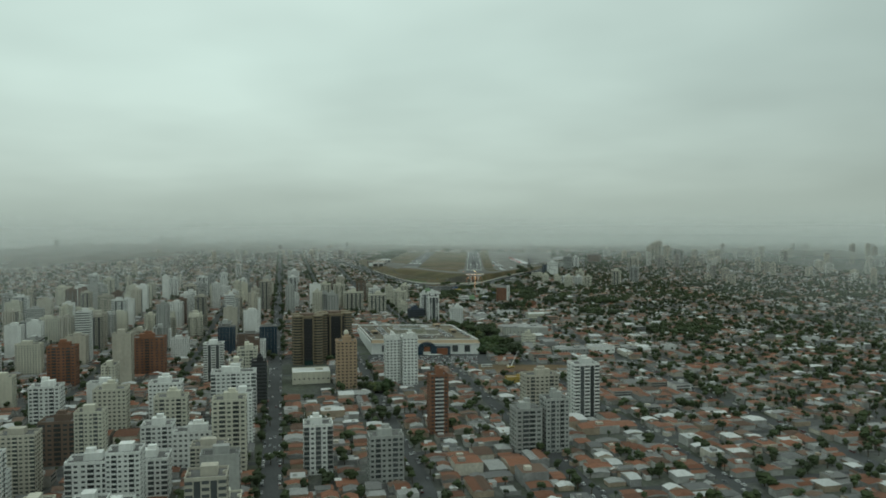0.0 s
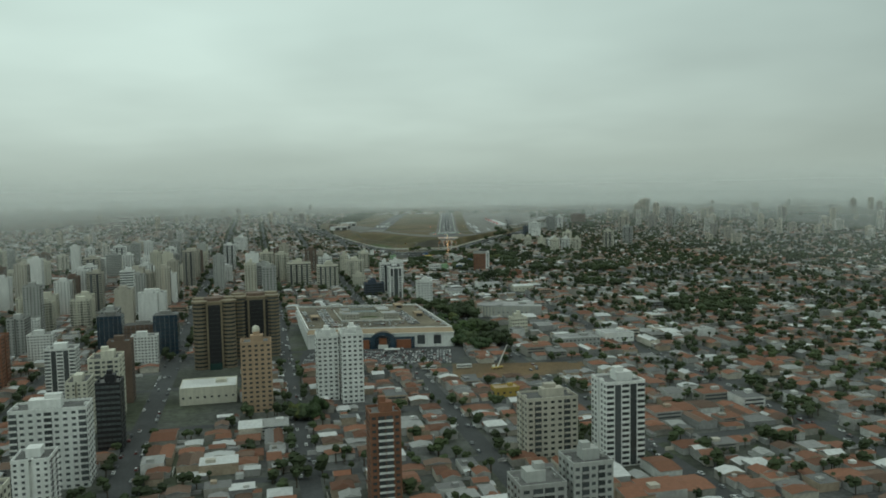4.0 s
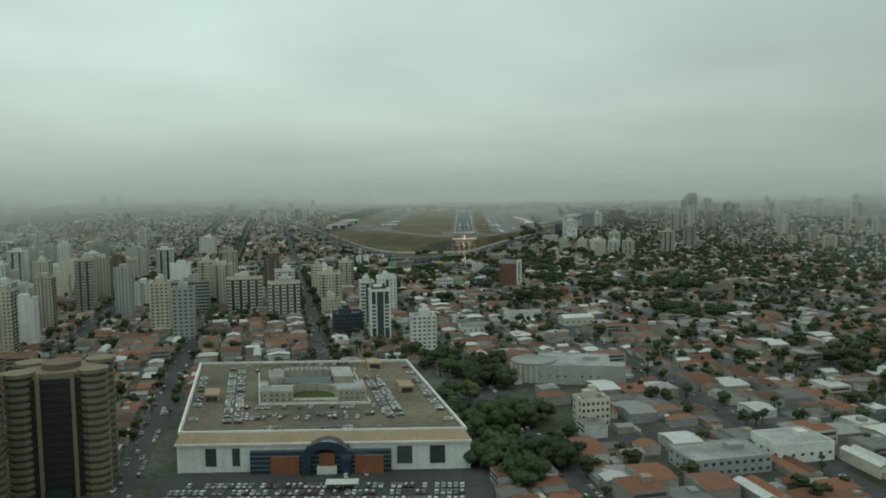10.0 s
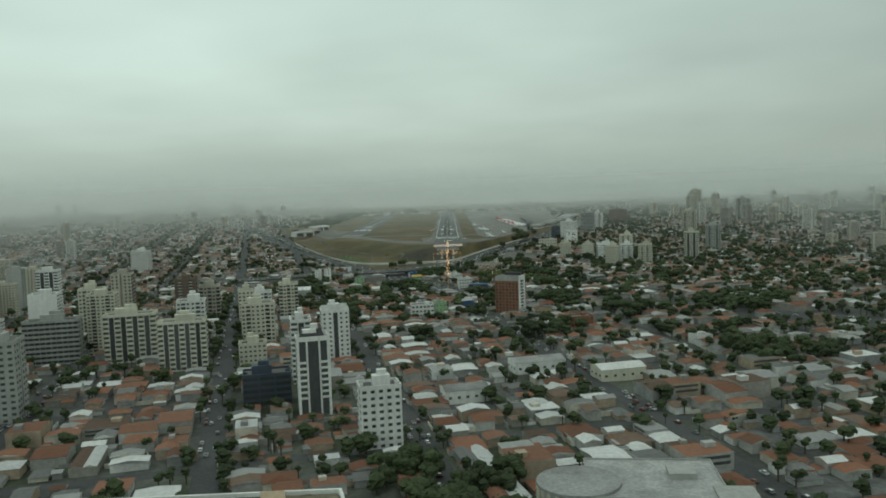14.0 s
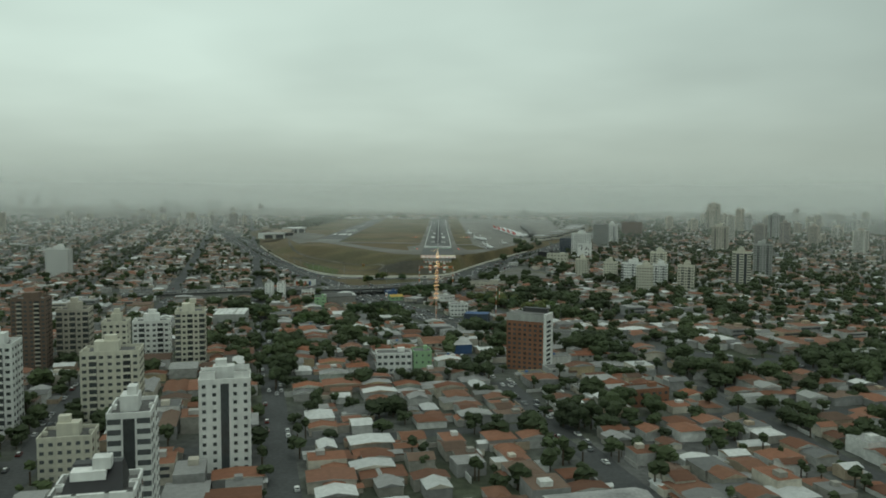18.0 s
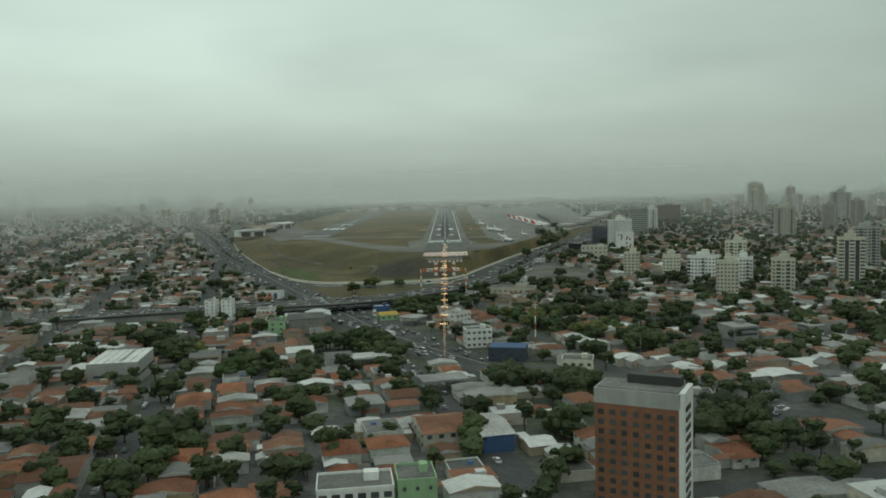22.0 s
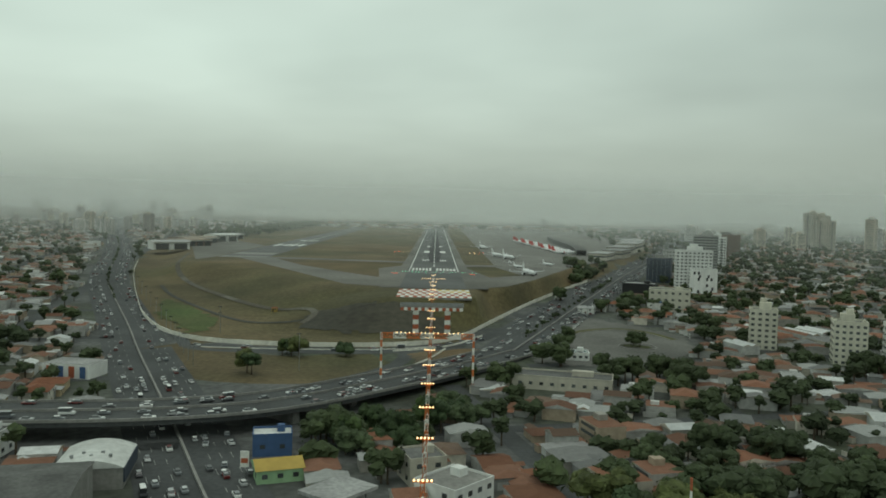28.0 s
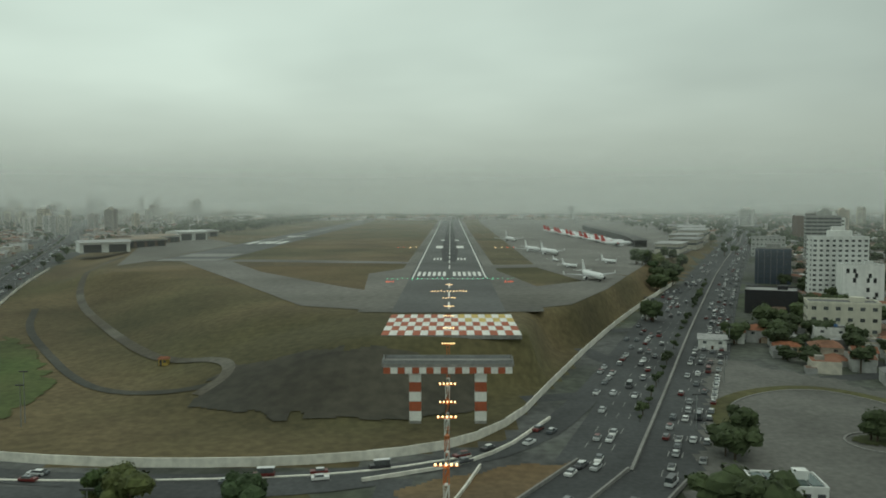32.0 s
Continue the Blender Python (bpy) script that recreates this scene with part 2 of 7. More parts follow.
TOWERWALL = {
    "white": mat("white_facade", (0.73, 0.735, 0.71), 0.85, 0.06, 0.1, 0.8, rnd=0.08, streak=0.12),
    "cream": mat("cream_facade", (0.59, 0.57, 0.475), 0.85, 0.06, 0.1, 0.8, rnd=0.1, streak=0.12),
    "beige": mat("beige_facade", (0.47, 0.44, 0.37), 0.85, 0.07, 0.1, 0.8, rnd=0.12, streak=0.12),
    "grey": mat("grey_facade", (0.39, 0.395, 0.375), 0.85, 0.07, 0.1, 0.8, rnd=0.12, streak=0.12),
    "brick": mat("brick_facade", (0.24, 0.115, 0.07), 0.85, 0.1, 0.1, 1.2, rnd=0.1, streak=0.1),
    "brown": mat("brown_facade", (0.16, 0.115, 0.09), 0.85, 0.08, 0.1, 0.8, rnd=0.12, streak=0.1),
    "bronze": mat("bronze_stone_facade", (0.215, 0.175, 0.115), 0.7, 0.08, 0.1, 0.8, streak=0.1),
    "tan": mat("tan_facade", (0.42, 0.30, 0.20), 0.85, 0.06, 0.1, 0.8, streak=0.1),
    "black": mat("black_stone", (0.025, 0.025, 0.027), 0.5, 0.1, 0.1, 0.8),
    "green": mat("pale_green_facade", (0.30, 0.46, 0.27), 0.85, 0.06, 0.1, 0.8, streak=0.1),
    "blue": mat("blue_facade", (0.055, 0.105, 0.22), 0.7, 0.08, 0.1, 0.8),
    "yellow": mat("yellow_facade", (0.40, 0.285, 0.075), 0.8, 0.08, 0.1, 0.8),
    "dkblue": mat("slate_facade", (0.05, 0.065, 0.09), 0.6, 0.1, 0.1, 0.8),
}
LAMP_W = glow("approach_lamp_warm", (1.0, 0.66, 0.32), 3)
LAMP_R = glow("approach_lamp_red", (1.0, 0.10, 0.03), 2)
LAMP_G = glow("threshold_lamp_green", (0.15, 0.9, 0.5), 2)


# ---- geometry kit ----
class Geo:
    """Collects faces, with a material number each, and becomes one mesh."""
    def __init__(self):
        self.v, self.f, self.m = [], [], []

    def face(self, pts, m=0):
        k = len(self.v)
        self.v.extend(pts)
        self.f.append(tuple(range(k, k + len(pts))))
        self.m.append(m)

    def solid(self, bottom, top, m=0, mtop=None, floor=False):
        """Two rings with the same number of corners, counter-clockwise from above."""
        k, n = len(self.v), len(bottom)
        self.v.extend(bottom); self.v.extend(top)
        for i in range(n):
            j = (i + 1) % n
            self.f.append((k + i, k + j, k + n + j, k + n + i)); self.m.append(m)
        self.f.append(tuple(k + n + i for i in range(n))); self.m.append(m if mtop is None else mtop)
        if floor:
            self.f.append(tuple(k + n - 1 - i for i in range(n))); self.m.append(m)
        return self

    def box(self, x, y, z, w, d, h, m=0, rot=0.0, mtop=None, taper=1.0, floor=True):
        """A box with its foot's middle at x, y, z."""
        c, s = math.cos(rot), math.sin(rot)
        ring = lambda k, zz: [(x + c * a - s * b, y + s * a + c * b, zz) for a, b in
                              ((-w / 2 * k, -d / 2 * k), (w / 2 * k, -d / 2 * k), (w / 2 * k, d / 2 * k), (-w / 2 * k, d / 2 * k))]
        return self.solid(ring(1, z), ring(taper, z + h), m, mtop, floor)

    def cyl(self, x, y, z, r, h, n=10, m=0, r2=None, mtop=None):
        r2 = r if r2 is None else r2
        ring = lambda q, zz: [(x + q * math.cos(2 * math.pi * i / n), y + q * math.sin(2 * math.pi * i / n), zz) for i in range(n)]
        return self.solid(ring(r, z), ring(r2, z + h), m, mtop, True)

    def roof(self, x, y, z, w, d, h, rot=0.0, m=0, mwall=1, hip=0.0, over=0.4):
        """Pitched roof with its ridge along w; hip: how far the ridge is drawn in at each end."""
        c, s = math.cos(rot), math.sin(rot)
        t = lambda a, b, q: (x + c * a - s * b, y + s * a + c * b, q)
        W, D, r = w / 2 + over, d / 2 + over, w / 2 + over - hip
        A, B, C, E = t(-W, -D, z), t(W, -D, z), t(W, D, z), t(-W, D, z)
        P, Q = t(-r, 0, z + h), t(r, 0, z + h)
        k = len(self.v)
        self.v.extend([A, B, C, E, P, Q])
        self.f.extend([(k, k + 1, k + 5, k + 4), (k + 2, k + 3, k + 4, k + 5), (k + 1, k + 2, k + 5), (k + 3, k, k + 4), (k + 3, k + 2, k + 1, k)])
        g = m if hip else mwall
        self.m.extend([m, m, g, g, m])
        return self

    def mesh(self, name, mats, smooth=False):
        me = bpy.data.meshes.new(name)
        me.from_pydata(self.v, [], self.f)
        for q in mats:
            me.materials.append(q)
        me.polygons.foreach_set("material_index", self.m)
        if smooth:
            me.polygons.foreach_set("use_smooth", [True] * len(self.f))
        me.update()
        return me


def part(name, data, mats=None, parent=None, label="", at=(0, 0, 0), rot=0.0, smooth=False):
    """One mesh object under a thing or a part. data: a Geo or a ready mesh."""
    me = data.mesh(name, mats, smooth) if isinstance(data, Geo) else data
    ob = new(name, me)
    ob.location, ob.rotation_euler = at, (0, 0, rot)
    ob.parent = parent
    return tagged(ob, label) if label else ob


def thing(name, label, category, at=(0, 0, 0), rot=0.0, group="", kind=""):
    ob = new(name)
    ob.location, ob.rotation_euler = at, (0, 0, rot)
    ob.empty_display_size = 0.5
    return tagged(ob, label, category, group, kind)


# ---- the lie of the land ----
GRID = radians(13.5)          # the street grid leans to the left of the runway's line
GC, GS = math.cos(GRID), math.sin(GRID)
PLATEAU = [(-300, 2990), (-242, 2770), (-150, 2690), (-64, 2556), (-30, 2540), (-25, 2486), (27, 2486), (31, 2541), (55, 2562), (84, 2626), (111, 2700), (143, 2790),
           (215, 2930), (300, 3130), (420, 3600), (420, 4520), (-420, 4520), (-420, 3300)]
FENCE = [(-330, 2860), (-296, 2755), (-233, 2594), (-177, 2462), (-136, 2409), (-82, 2399), (-24, 2402), (14, 2421), (40, 2492), (73, 2577), (116, 2674), (154, 2754)]
COMPOUND = FENCE + [(225, 2920), (310, 3120), (440, 3600), (440, 4560), (-450, 4560), (-450, 3280)]


def inside(px, py, poly):
    r = np.zeros(px.shape, bool)
    for (x0, y0), (x1, y1) in zip(poly, poly[1:] + poly[:1]):
        if y0 != y1:
            r ^= ((y0 > py) != (y1 > py)) & (px < (x1 - x0) * (py - y0) / (y1 - y0) + x0)
    return r


def away(px, py, line, closed=False):
    best = np.full(px.shape, 1e9)
    ends = line[1:] + line[:1] if closed else line[1:]
    for (x0, y0, *_), (x1, y1, *_) in zip(line, ends):
        t = np.clip(((px - x0) * (x1 - x0) + (py - y0) * (y1 - y0)) / ((x1 - x0) ** 2 + (y1 - y0) ** 2), 0, 1)
        best = np.minimum(best, np.hypot(px - x0 - t * (x1 - x0), py - y0 - t * (y1 - y0)))
    return best


def lie(px, py):
    """Height of the ground."""
    px, py = np.asarray(px, float), np.asarray(py, float)
    base = np.interp(py, [700, 1050, 1280, 1480, 1680, 1800, 1900, 2050, 2150, 2300, 2400, 3000, 3500], [-24, -22, -20, -14.5, -12.5, -9.5, -11.5, -19.4, -21, -20, -19, -5, -2])
    base = base + np.interp(px, [60, 220], [0, -5]) * np.interp(py, [1280, 1450, 1750, 1950], [0, 1, 1, 0])
    base = base + np.interp(-px, [430, 1300, 3000], [0, 24, 34]) * np.interp(py, [2500, 4300], [0, 1]) + np.interp(px, [600, 2500], [0, 10]) * np.interp(py, [2000, 3500], [0, 1])
    dp = np.where(inside(px, py, PLATEAU), 0, away(px, py, PLATEAU, True))
    dw = np.where(inside(px, py, COMPOUND), away(px, py, COMPOUND, True), 0)
    t = dp / (dp + dw + 1e-6)
    t = np.clip((t - 0.05) / 0.62, 0, 1)
    return base * t * t * (3 - 2 * t)


def spaced(*runs):
    out = []
    for a, b, s in runs:
        out += list(np.arange(a, b, s))
    return np.array(out + [runs[-1][1]])


gx = spaced((-5200, -1200, 200), (-1200, -480, 40), (-480, -340, 14), (-340, 12, 6), (12, 160, 4), (160, 200, 8), (200, 480, 14), (480, 1200, 40), (1200, 5200, 200))
gy = spaced((-1500, 600, 150), (600, 2340, 30), (2340, 2860, 5), (2860, 3400, 20), (3400, 4700, 60), (4700, 9000, 300))
GX, GY = np.meshgrid(gx, gy)
GZ = lie(GX, GY)
nx, ny = len(gx), len(gy)
quads = [(j * nx + i, j * nx + i + 1, (j + 1) * nx + i + 1, (j + 1) * nx + i) for j in range(ny - 1) for i in range(nx - 1)]
gm = bpy.data.meshes.new("ground")
gm.from_pydata(np.stack([GX.ravel(), GY.ravel(), GZ.ravel()], 1).tolist(), [], quads)
for q in (CITYGROUND, GRASS):
    gm.materials.append(q)
cx, cy = (GX[:-1, :-1] + GX[1:, 1:]) / 2, (GY[:-1, :-1] + GY[1:, 1:]) / 2
gm.polygons.foreach_set("material_index", inside(cx, cy, COMPOUND).astype(int).ravel().tolist())
gm.polygons.foreach_set("use_smooth", [True] * len(quads))
tagged(new("ground", gm), "wide city ground with dry grass on the airfield", "ground", kind="structure")


GXL, GYL, GZL = gx.tolist(), gy.tolist(), GZ.tolist()


def g(x, y):
    """Height of the ground sheet under x, y."""
    i = min(max(int(np.searchsorted(gx, x, 'right')) - 1, 0), nx - 2)
    j = min(max(int(np.searchsorted(gy, y, 'right')) - 1, 0), ny - 2)
    a, b = (x - GXL[i]) / (GXL[i + 1] - GXL[i]), (y - GYL[j]) / (GYL[j + 1] - GYL[j])
    return (GZL[j][i] * (1 - a) + GZL[j][i + 1] * a) * (1 - b) + (GZL[j + 1][i] * (1 - a) + GZL[j + 1][i + 1] * a) * b


def resample(line, step):
    pts = [Vector((*p, 0)) if len(p) == 2 else Vector(p) for p in line]
    out = []
    for a, b in zip(pts, pts[1:]):
        n = max(1, int((b - a).length / step))
        out += [a.lerp(b, i / n) for i in range(n)]
    return out + [pts[-1]]


def smooth_line(line, rounds=2):
    for _ in range(rounds):
        new_line = [line[0]]
        for a, b in zip(line, line[1:]):
            new_line += [tuple(p * 0.75 + q * 0.25 for p, q in zip(a, b)), tuple(p * 0.25 + q * 0.75 for p, q in zip(a, b))]
        line = new_line + [line[-1]]
    return line


def ribbon(line, width, lift=0.06, offset=0.0, m=0, geo=None, step=8, level=None, thick=0.0):
    """A band along a line, laid on the ground or at the line's own height."""
    geo = geo or Geo()
    pts = resample(line, step)
    left, right = [], []
    for i, p in enumerate(pts):
        a, b = pts[max(0, i - 1)], pts[min(len(pts) - 1, i + 1)]
        n = Vector((-(b - a).y, (b - a).x, 0)).normalized()
        for side, bag in ((1, left), (-1, right)):
            q = p + n * (offset + side * width / 2)
            z = (level if level is not None else (q.z if len(line[0]) == 3 else g(q.x, q.y))) + lift
            bag.append((q.x, q.y, z))
    for i in range(len(pts) - 1):
        geo.face([right[i], right[i + 1], left[i + 1], left[i]], m)
        if thick:
            dn = lambda p: (p[0], p[1], p[2] - thick)
            geo.face([right[i + 1], right[i], dn(right[i]), dn(right[i + 1])], m)
            geo.face([left[i], left[i + 1], dn(left[i + 1]), dn(left[i])], m)
            geo.face([dn(right[i]), dn(left[i]), dn(left[i + 1]), dn(right[i + 1])], m)
    return geo


# ---- roads ----
def grid_xy(u, v):
    return u * GC - v * GS, u * GS + v * GC


FREEWAY = smooth_line([(-1150, 4900), (-640, 3560), (-417, 3033), (-297, 2692), (-238, 2566), (-182, 2449), (-147, 2371), (-121, 2316), (-82, 2232), (-58, 2178), (-26, 2112), (14, 2040), (34, 2008)])
SOUTHAVE = smooth_line([(34, 2008), (62, 1975), (130, 1905), (260, 1800), (480, 1640), (900, 1400)])
VIADUCT = smooth_line([(-330, 2216, -19.5), (-230, 2224, -15), (-141, 2232, -13.6), (-88, 2239, -13.6), (-53, 2256, -14), (-14, 2306, -15.5), (14, 2346, -17.2), (44, 2396, -18.6)])
EASTAVE = smooth_line([(44, 2396), (72, 2470), (106, 2562), (153, 2685), (213, 2840), (300, 3050), (400, 3300), (620, 3900), (760, 4300)])
FRONTAGE = smooth_line([(-128, 2398), (-80, 2389), (-22, 2393), (18, 2412), (42, 2455), (76, 2545), (112, 2640), (150, 2735)])
AVE_U = {48.6: 14, 144: 11, 244: 12, 336: 11, 452: 12}
STREETS_U = sorted(list(AVE_U) + [48.6 - 96 * i for i in range(1, 14)] + [452 + 98 * i for i in range(1, 14)])
STREETS_V = [620 + 104 * i for i in range(0, 40)]
BLOCKERS = [(FREEWAY, 20), (SOUTHAVE, 13), (VIADUCT, 22), (EASTAVE, 30), (FRONTAGE, 10)]

road = ribbon(FREEWAY, 34, 0.10)
tagged(new("road_freeway", road.mesh("road_freeway", [ASPHALT])), "dark asphalt freeway with a central divider", "road", kind="structure")
tagged(new("road_south", ribbon(SOUTHAVE, 17, 0.11).mesh("road_south", [ASPHALT])), "asphalt avenue between trees", "road", kind="structure")
road = ribbon(EASTAVE, 38, 0.12)
tagged(new("road_avenue", road.mesh("road_avenue", [ASPHALT])), "broad dark asphalt avenue beside the airfield", "road", kind="structure")
road = ribbon(FRONTAGE, 9, 0.14)
tagged(new("road_frontage", road.mesh("road_frontage", [ASPHALT])), "narrow service road outside the perimeter wall", "road", kind="structure")
marks = Geo()
for line, offs in ((FREEWAY, (-13, -9.6, -6.2, 6.2, 9.6, 13)), (EASTAVE, (-14, -10.5, -7, 7, 10.5, 14))):
    for off in offs:
        pts = resample(line, 4)
        for i in range(0, len(pts) - 1, 3):
            a, b = pts[i], pts[i + 1]
            if 1850 < a.y < 3000:
                ribbon([(a.x, a.y), (b.x, b.y)], 0.15, 0.16, off, 0, marks, 20)
tagged(new("lane_marks", marks.mesh("lane_marks", [mat("worn_lane_paint", (0.36, 0.36, 0.34), 0.8, 0.2, 0.3, 2)])), "broken white lane lines on the asphalt", "road marking", kind="stuff")
for line, nm in ((FREEWAY, "median_freeway"), (EASTAVE, "median_avenue")):
    geo = ribbon(line, 0.8, 0.95, 0, 0, None, 8, None, 0.9)
    tagged(new(nm, geo.mesh(nm, [CONCRETE])), "low concrete median barrier", "barrier", kind="structure")

# viaduct: deck, parapets, piers
via = thing("viaduct", "long concrete road viaduct crossing over the freeway", "viaduct", kind="structure")
part("deck", ribbon(VIADUCT, 27, 0.2, 0, 0, None, 6, None, 1.6), [ASPHALT], via, "worn asphalt deck")
for off in (-13.6, 13.6, 0.6):
    part("parapet", ribbon(VIADUCT, 0.5, 1.1, off, 0, None, 6, None, 1.0), [CONCRETE], via, "weathered concrete parapet")
part("retaining_wall", ribbon([p for p in VIADUCT if p[0] < -150], 26, 0.1, 0, 0, None, 6, None, 6.5), [CONCRETE], via, "weathered concrete retaining wall")
for x, y in ((-141, 2232), (-53, 2256), (-35, 2282)):
    part("pier", Geo().box(0, 0, 0, 3, 16, 5.2 if x < -50 else 4.2), [CONCRETE], via, at=(x, y, g(x, y)), rot=0.1 if x < -80 else 0.9)
ramp = smooth_line([(-64, 2296), (-30, 2330), (-14, 2360), (-12, 2392)])
tagged(new("road_ramp", ribbon(ramp, 8, 0.15).mesh("road_ramp", [ASPHALT])), "curved asphalt slip road", "road", kind="structure")
tagged(new("verge", ribbon(smooth_line([(-150, 2385), (-100, 2345), (-60, 2340), (-20, 2362)]), 62, 0.05).mesh("verge", [mat("worn_verge_grass", (0.105, 0.08, 0.042), 0.95, 0.25, 0.05, 0.6, alt=(0.07, 0.064, 0.03), bump=0.4)])),
       "worn dry grass verge inside the ramps", "verge", kind="structure")

def taken(px, py, pad=0.0):
    """True where roads, the airfield or the junction leave no room for streets and houses."""
    px, py = np.asarray(px, float), np.asarray(py, float)
    bad = inside(px, py, COMPOUND) | (inside(px, py, JUNCTION))
    for ln, w in BLOCKERS:
        bad |= away(px, py, ln) < w + pad
    return bad


JUNCTION = [(-165, 2400), (-100, 2262), (-16, 2325), (35, 2430), (20, 2440), (-120, 2420)]
segs = []
for u in STREETS_U:
    segs += [(grid_xy(u, v), grid_xy(u, v + 26), AVE_U.get(u, 8), 0.08) for v in range(560, 4300, 26)]
for v in STREETS_V:
    segs += [(grid_xy(k * 26, v), grid_xy(k * 26 + 26, v), 8, 0.10) for k in range(-45, 62)]
mx = np.array([(a[0] + b[0]) / 2 for a, b, _, _ in segs])
my = np.array([(a[1] + b[1]) / 2 for a, b, _, _ in segs])
ok = ~taken(mx, my, -8)
street = Geo()
for (a, b, w, up), good in zip(segs, ok):
    if good:
        ribbon([a, b], w, up, 0, 0, street, 30)
tagged(new("road_streets", street.mesh("road_streets", [ASPHALT])), "grid of asphalt city streets and avenues", "road", kind="structure")

# ---- airfield ----
def slab(name, pts, m, z, label, category):
    geo = Geo()
    geo.face([(x, y, z) for x, y in pts])
    return tagged(new(name, geo.mesh(name, [m])), label, category, kind="structure")


slab("runway", [(-24, 2537), (24, 2537), (24, 4400), (-24, 4400)], RUNWAY, 0.30, "long grey asphalt runway with worn markings", "runway")
slab("rubber_trace", [(-5, 2820), (5, 2820), (8, 2960), (6.5, 3400), (4, 4000), (-4, 4000), (-6.5, 3400), (-8, 2960)], RUBBER, 0.33, "dark tyre rubber band along the runway centre", "runway marking")
slab("runway_shoulder", [(-38, 2539), (-24, 2539), (-24, 4400), (-30, 4400), (-32, 2760), (-52, 2720)], WORN, 0.25, "worn paved runway shoulder", "runway")
slab("runway_shoulder", [(24, 2539), (40, 2540), (48, 2640), (32, 2740), (30, 4400), (24, 4400)], WORN, 0.25, "worn paved runway shoulder", "runway")
slab("taxiway", [(24, 2541), (55, 2563), (83, 2626), (110, 2700), (100, 2720), (76, 2668), (46, 2640), (24, 2640)], WORN, 0.21, "curved worn taxiway at the runway end", "taxiway")
slab("taxiway", [(24, 2760), (80, 2770), (80, 2796), (24, 2790)], WORN, 0.22, "short cross taxiway", "taxiway")
slab("apron", [(78, 2668), (100, 2716), (112, 2706), (143, 2790), (215, 2930), (300, 3130), (420, 3600), (420, 4300), (70, 4300), (62, 2760)], APRON, 0.17, "wide grey concrete apron", "apron")
slab("taxiway", [(-24, 2541), (-24, 2600), (-58, 2640), (-125, 2735), (-175, 2838), (-215, 2838), (-140, 2700), (-66, 2560)], WORN, 0.21, "broad curved worn taxiway", "taxiway")
slab("taxiway", [(-24, 2800), (-24, 2822), (-150, 2852), (-185, 2850), (-180, 2830)], WORN, 0.23, "pale narrow taxiway crossing the grass", "taxiway")
slab("runway_auxiliary", [(-236, 2832), (-182, 2832), (-190, 4250), (-235, 4250)], RUNWAY, 0.28, "grey auxiliary runway with pale marks", "runway")
slab("runway_auxiliary_apron", [(-300, 2960), (-245, 2790), (-238, 2832), (-240, 3100), (-320, 3250), (-345, 3100)], WORN, 0.15, "worn hard standing beside the hangars", "apron")

rm = Geo()
Z = 0.35
def mark(x, y, w, d, m=0, z=Z):
    rm.face([(x - w / 2, y - d / 2, z), (x + w / 2, y - d / 2, z), (x + w / 2, y + d / 2, z), (x - w / 2, y + d / 2, z)], m)
for sx in (-1, 1):
    mark(sx * 22.2, 2700 - 12 + 850, 0.95, 1700)
    for i in range(6):
        mark(sx * (3.2 + i * 3.2), 2716, 1.9, 30)
    mark(sx * 10.5, 3022, 7, 44)
    for k in (0, 1, 2):
        mark(sx * (9 + 2.6 * k - 2.0), 2850, 1.5, 22)
    mark(sx * 8.5, 3170, 5, 22)
for k in range(30):
    mark(0, 2770 + k * 50, 0.9, 30)
for k in range(3):
    mark(0, 2560 + k * 42, 0.8, 24)
mark(0, 2683, 40, 1.6)
for x0 in (-226, -213, -204, -193):
    mark(x0, 3124, 6, 60)
mark(-209, 2846, 50, 22, 1); mark(-209, 2905, 46, 40, 1)
mark(-209, 3420, 1, 500)
for k in range(7):
    mark(-220 + k * 4, 3290, 2, 40)
tagged(new("runway_markings", rm.mesh("runway_markings", [PAINT_W, CONCRETE])), "white runway threshold bars, edge and aiming marks", "runway marking", kind="stuff")
tagged(new("road_perimeter", ribbon(smooth_line([(-285, 2900), (-268, 2820), (-252, 2748), (-213, 2662), (-152, 2564), (-117, 2512), (-104, 2499), (-88, 2492), (-77, 2483), (-73, 2470), (-80, 2457)]), 4.4, 0.35, step=3).mesh("road_perimeter", [mat("dusty_track", (0.115, 0.108, 0.09), 0.95, 0.2, 0.08, 0.8, alt=(0.09, 0.08, 0.06))])),
       "grey perimeter track down the embankment", "road", kind="structure")
tagged(new("ditch", ribbon(smooth_line([(-232, 2650), (-205, 2590), (-170, 2538), (-132, 2485), (-108, 2466), (-90, 2462), (-74, 2464)]), 3.6, 0.25, step=3).mesh("ditch", [DARKPOND])),
       "dark drainage ditch along the embankment foot", "ditch", kind="structure")


def drape(name, poly, m, lift, label, category, step=2.5):
    """A patch that follows the ground."""
    xs = np.arange(min(p[0] for p in poly), max(p[0] for p in poly), step)
    ys = np.arange(min(p[1] for p in poly), max(p[1] for p in poly), step)
    geo = Geo()
    for x in xs:
        for y in ys:
            w = noise.noise((x * 0.11, y * 0.11, 0)) * 5
            if inside(np.array([x + w]), np.array([y + w]), poly)[0]:
                geo.face([(a, b, g(a, b) + lift) for a, b in ((x, y), (x + step, y), (x + step, y + step), (x, y + step))])
    return tagged(new(name, geo.mesh(name, [m])), label, category, kind="structure")


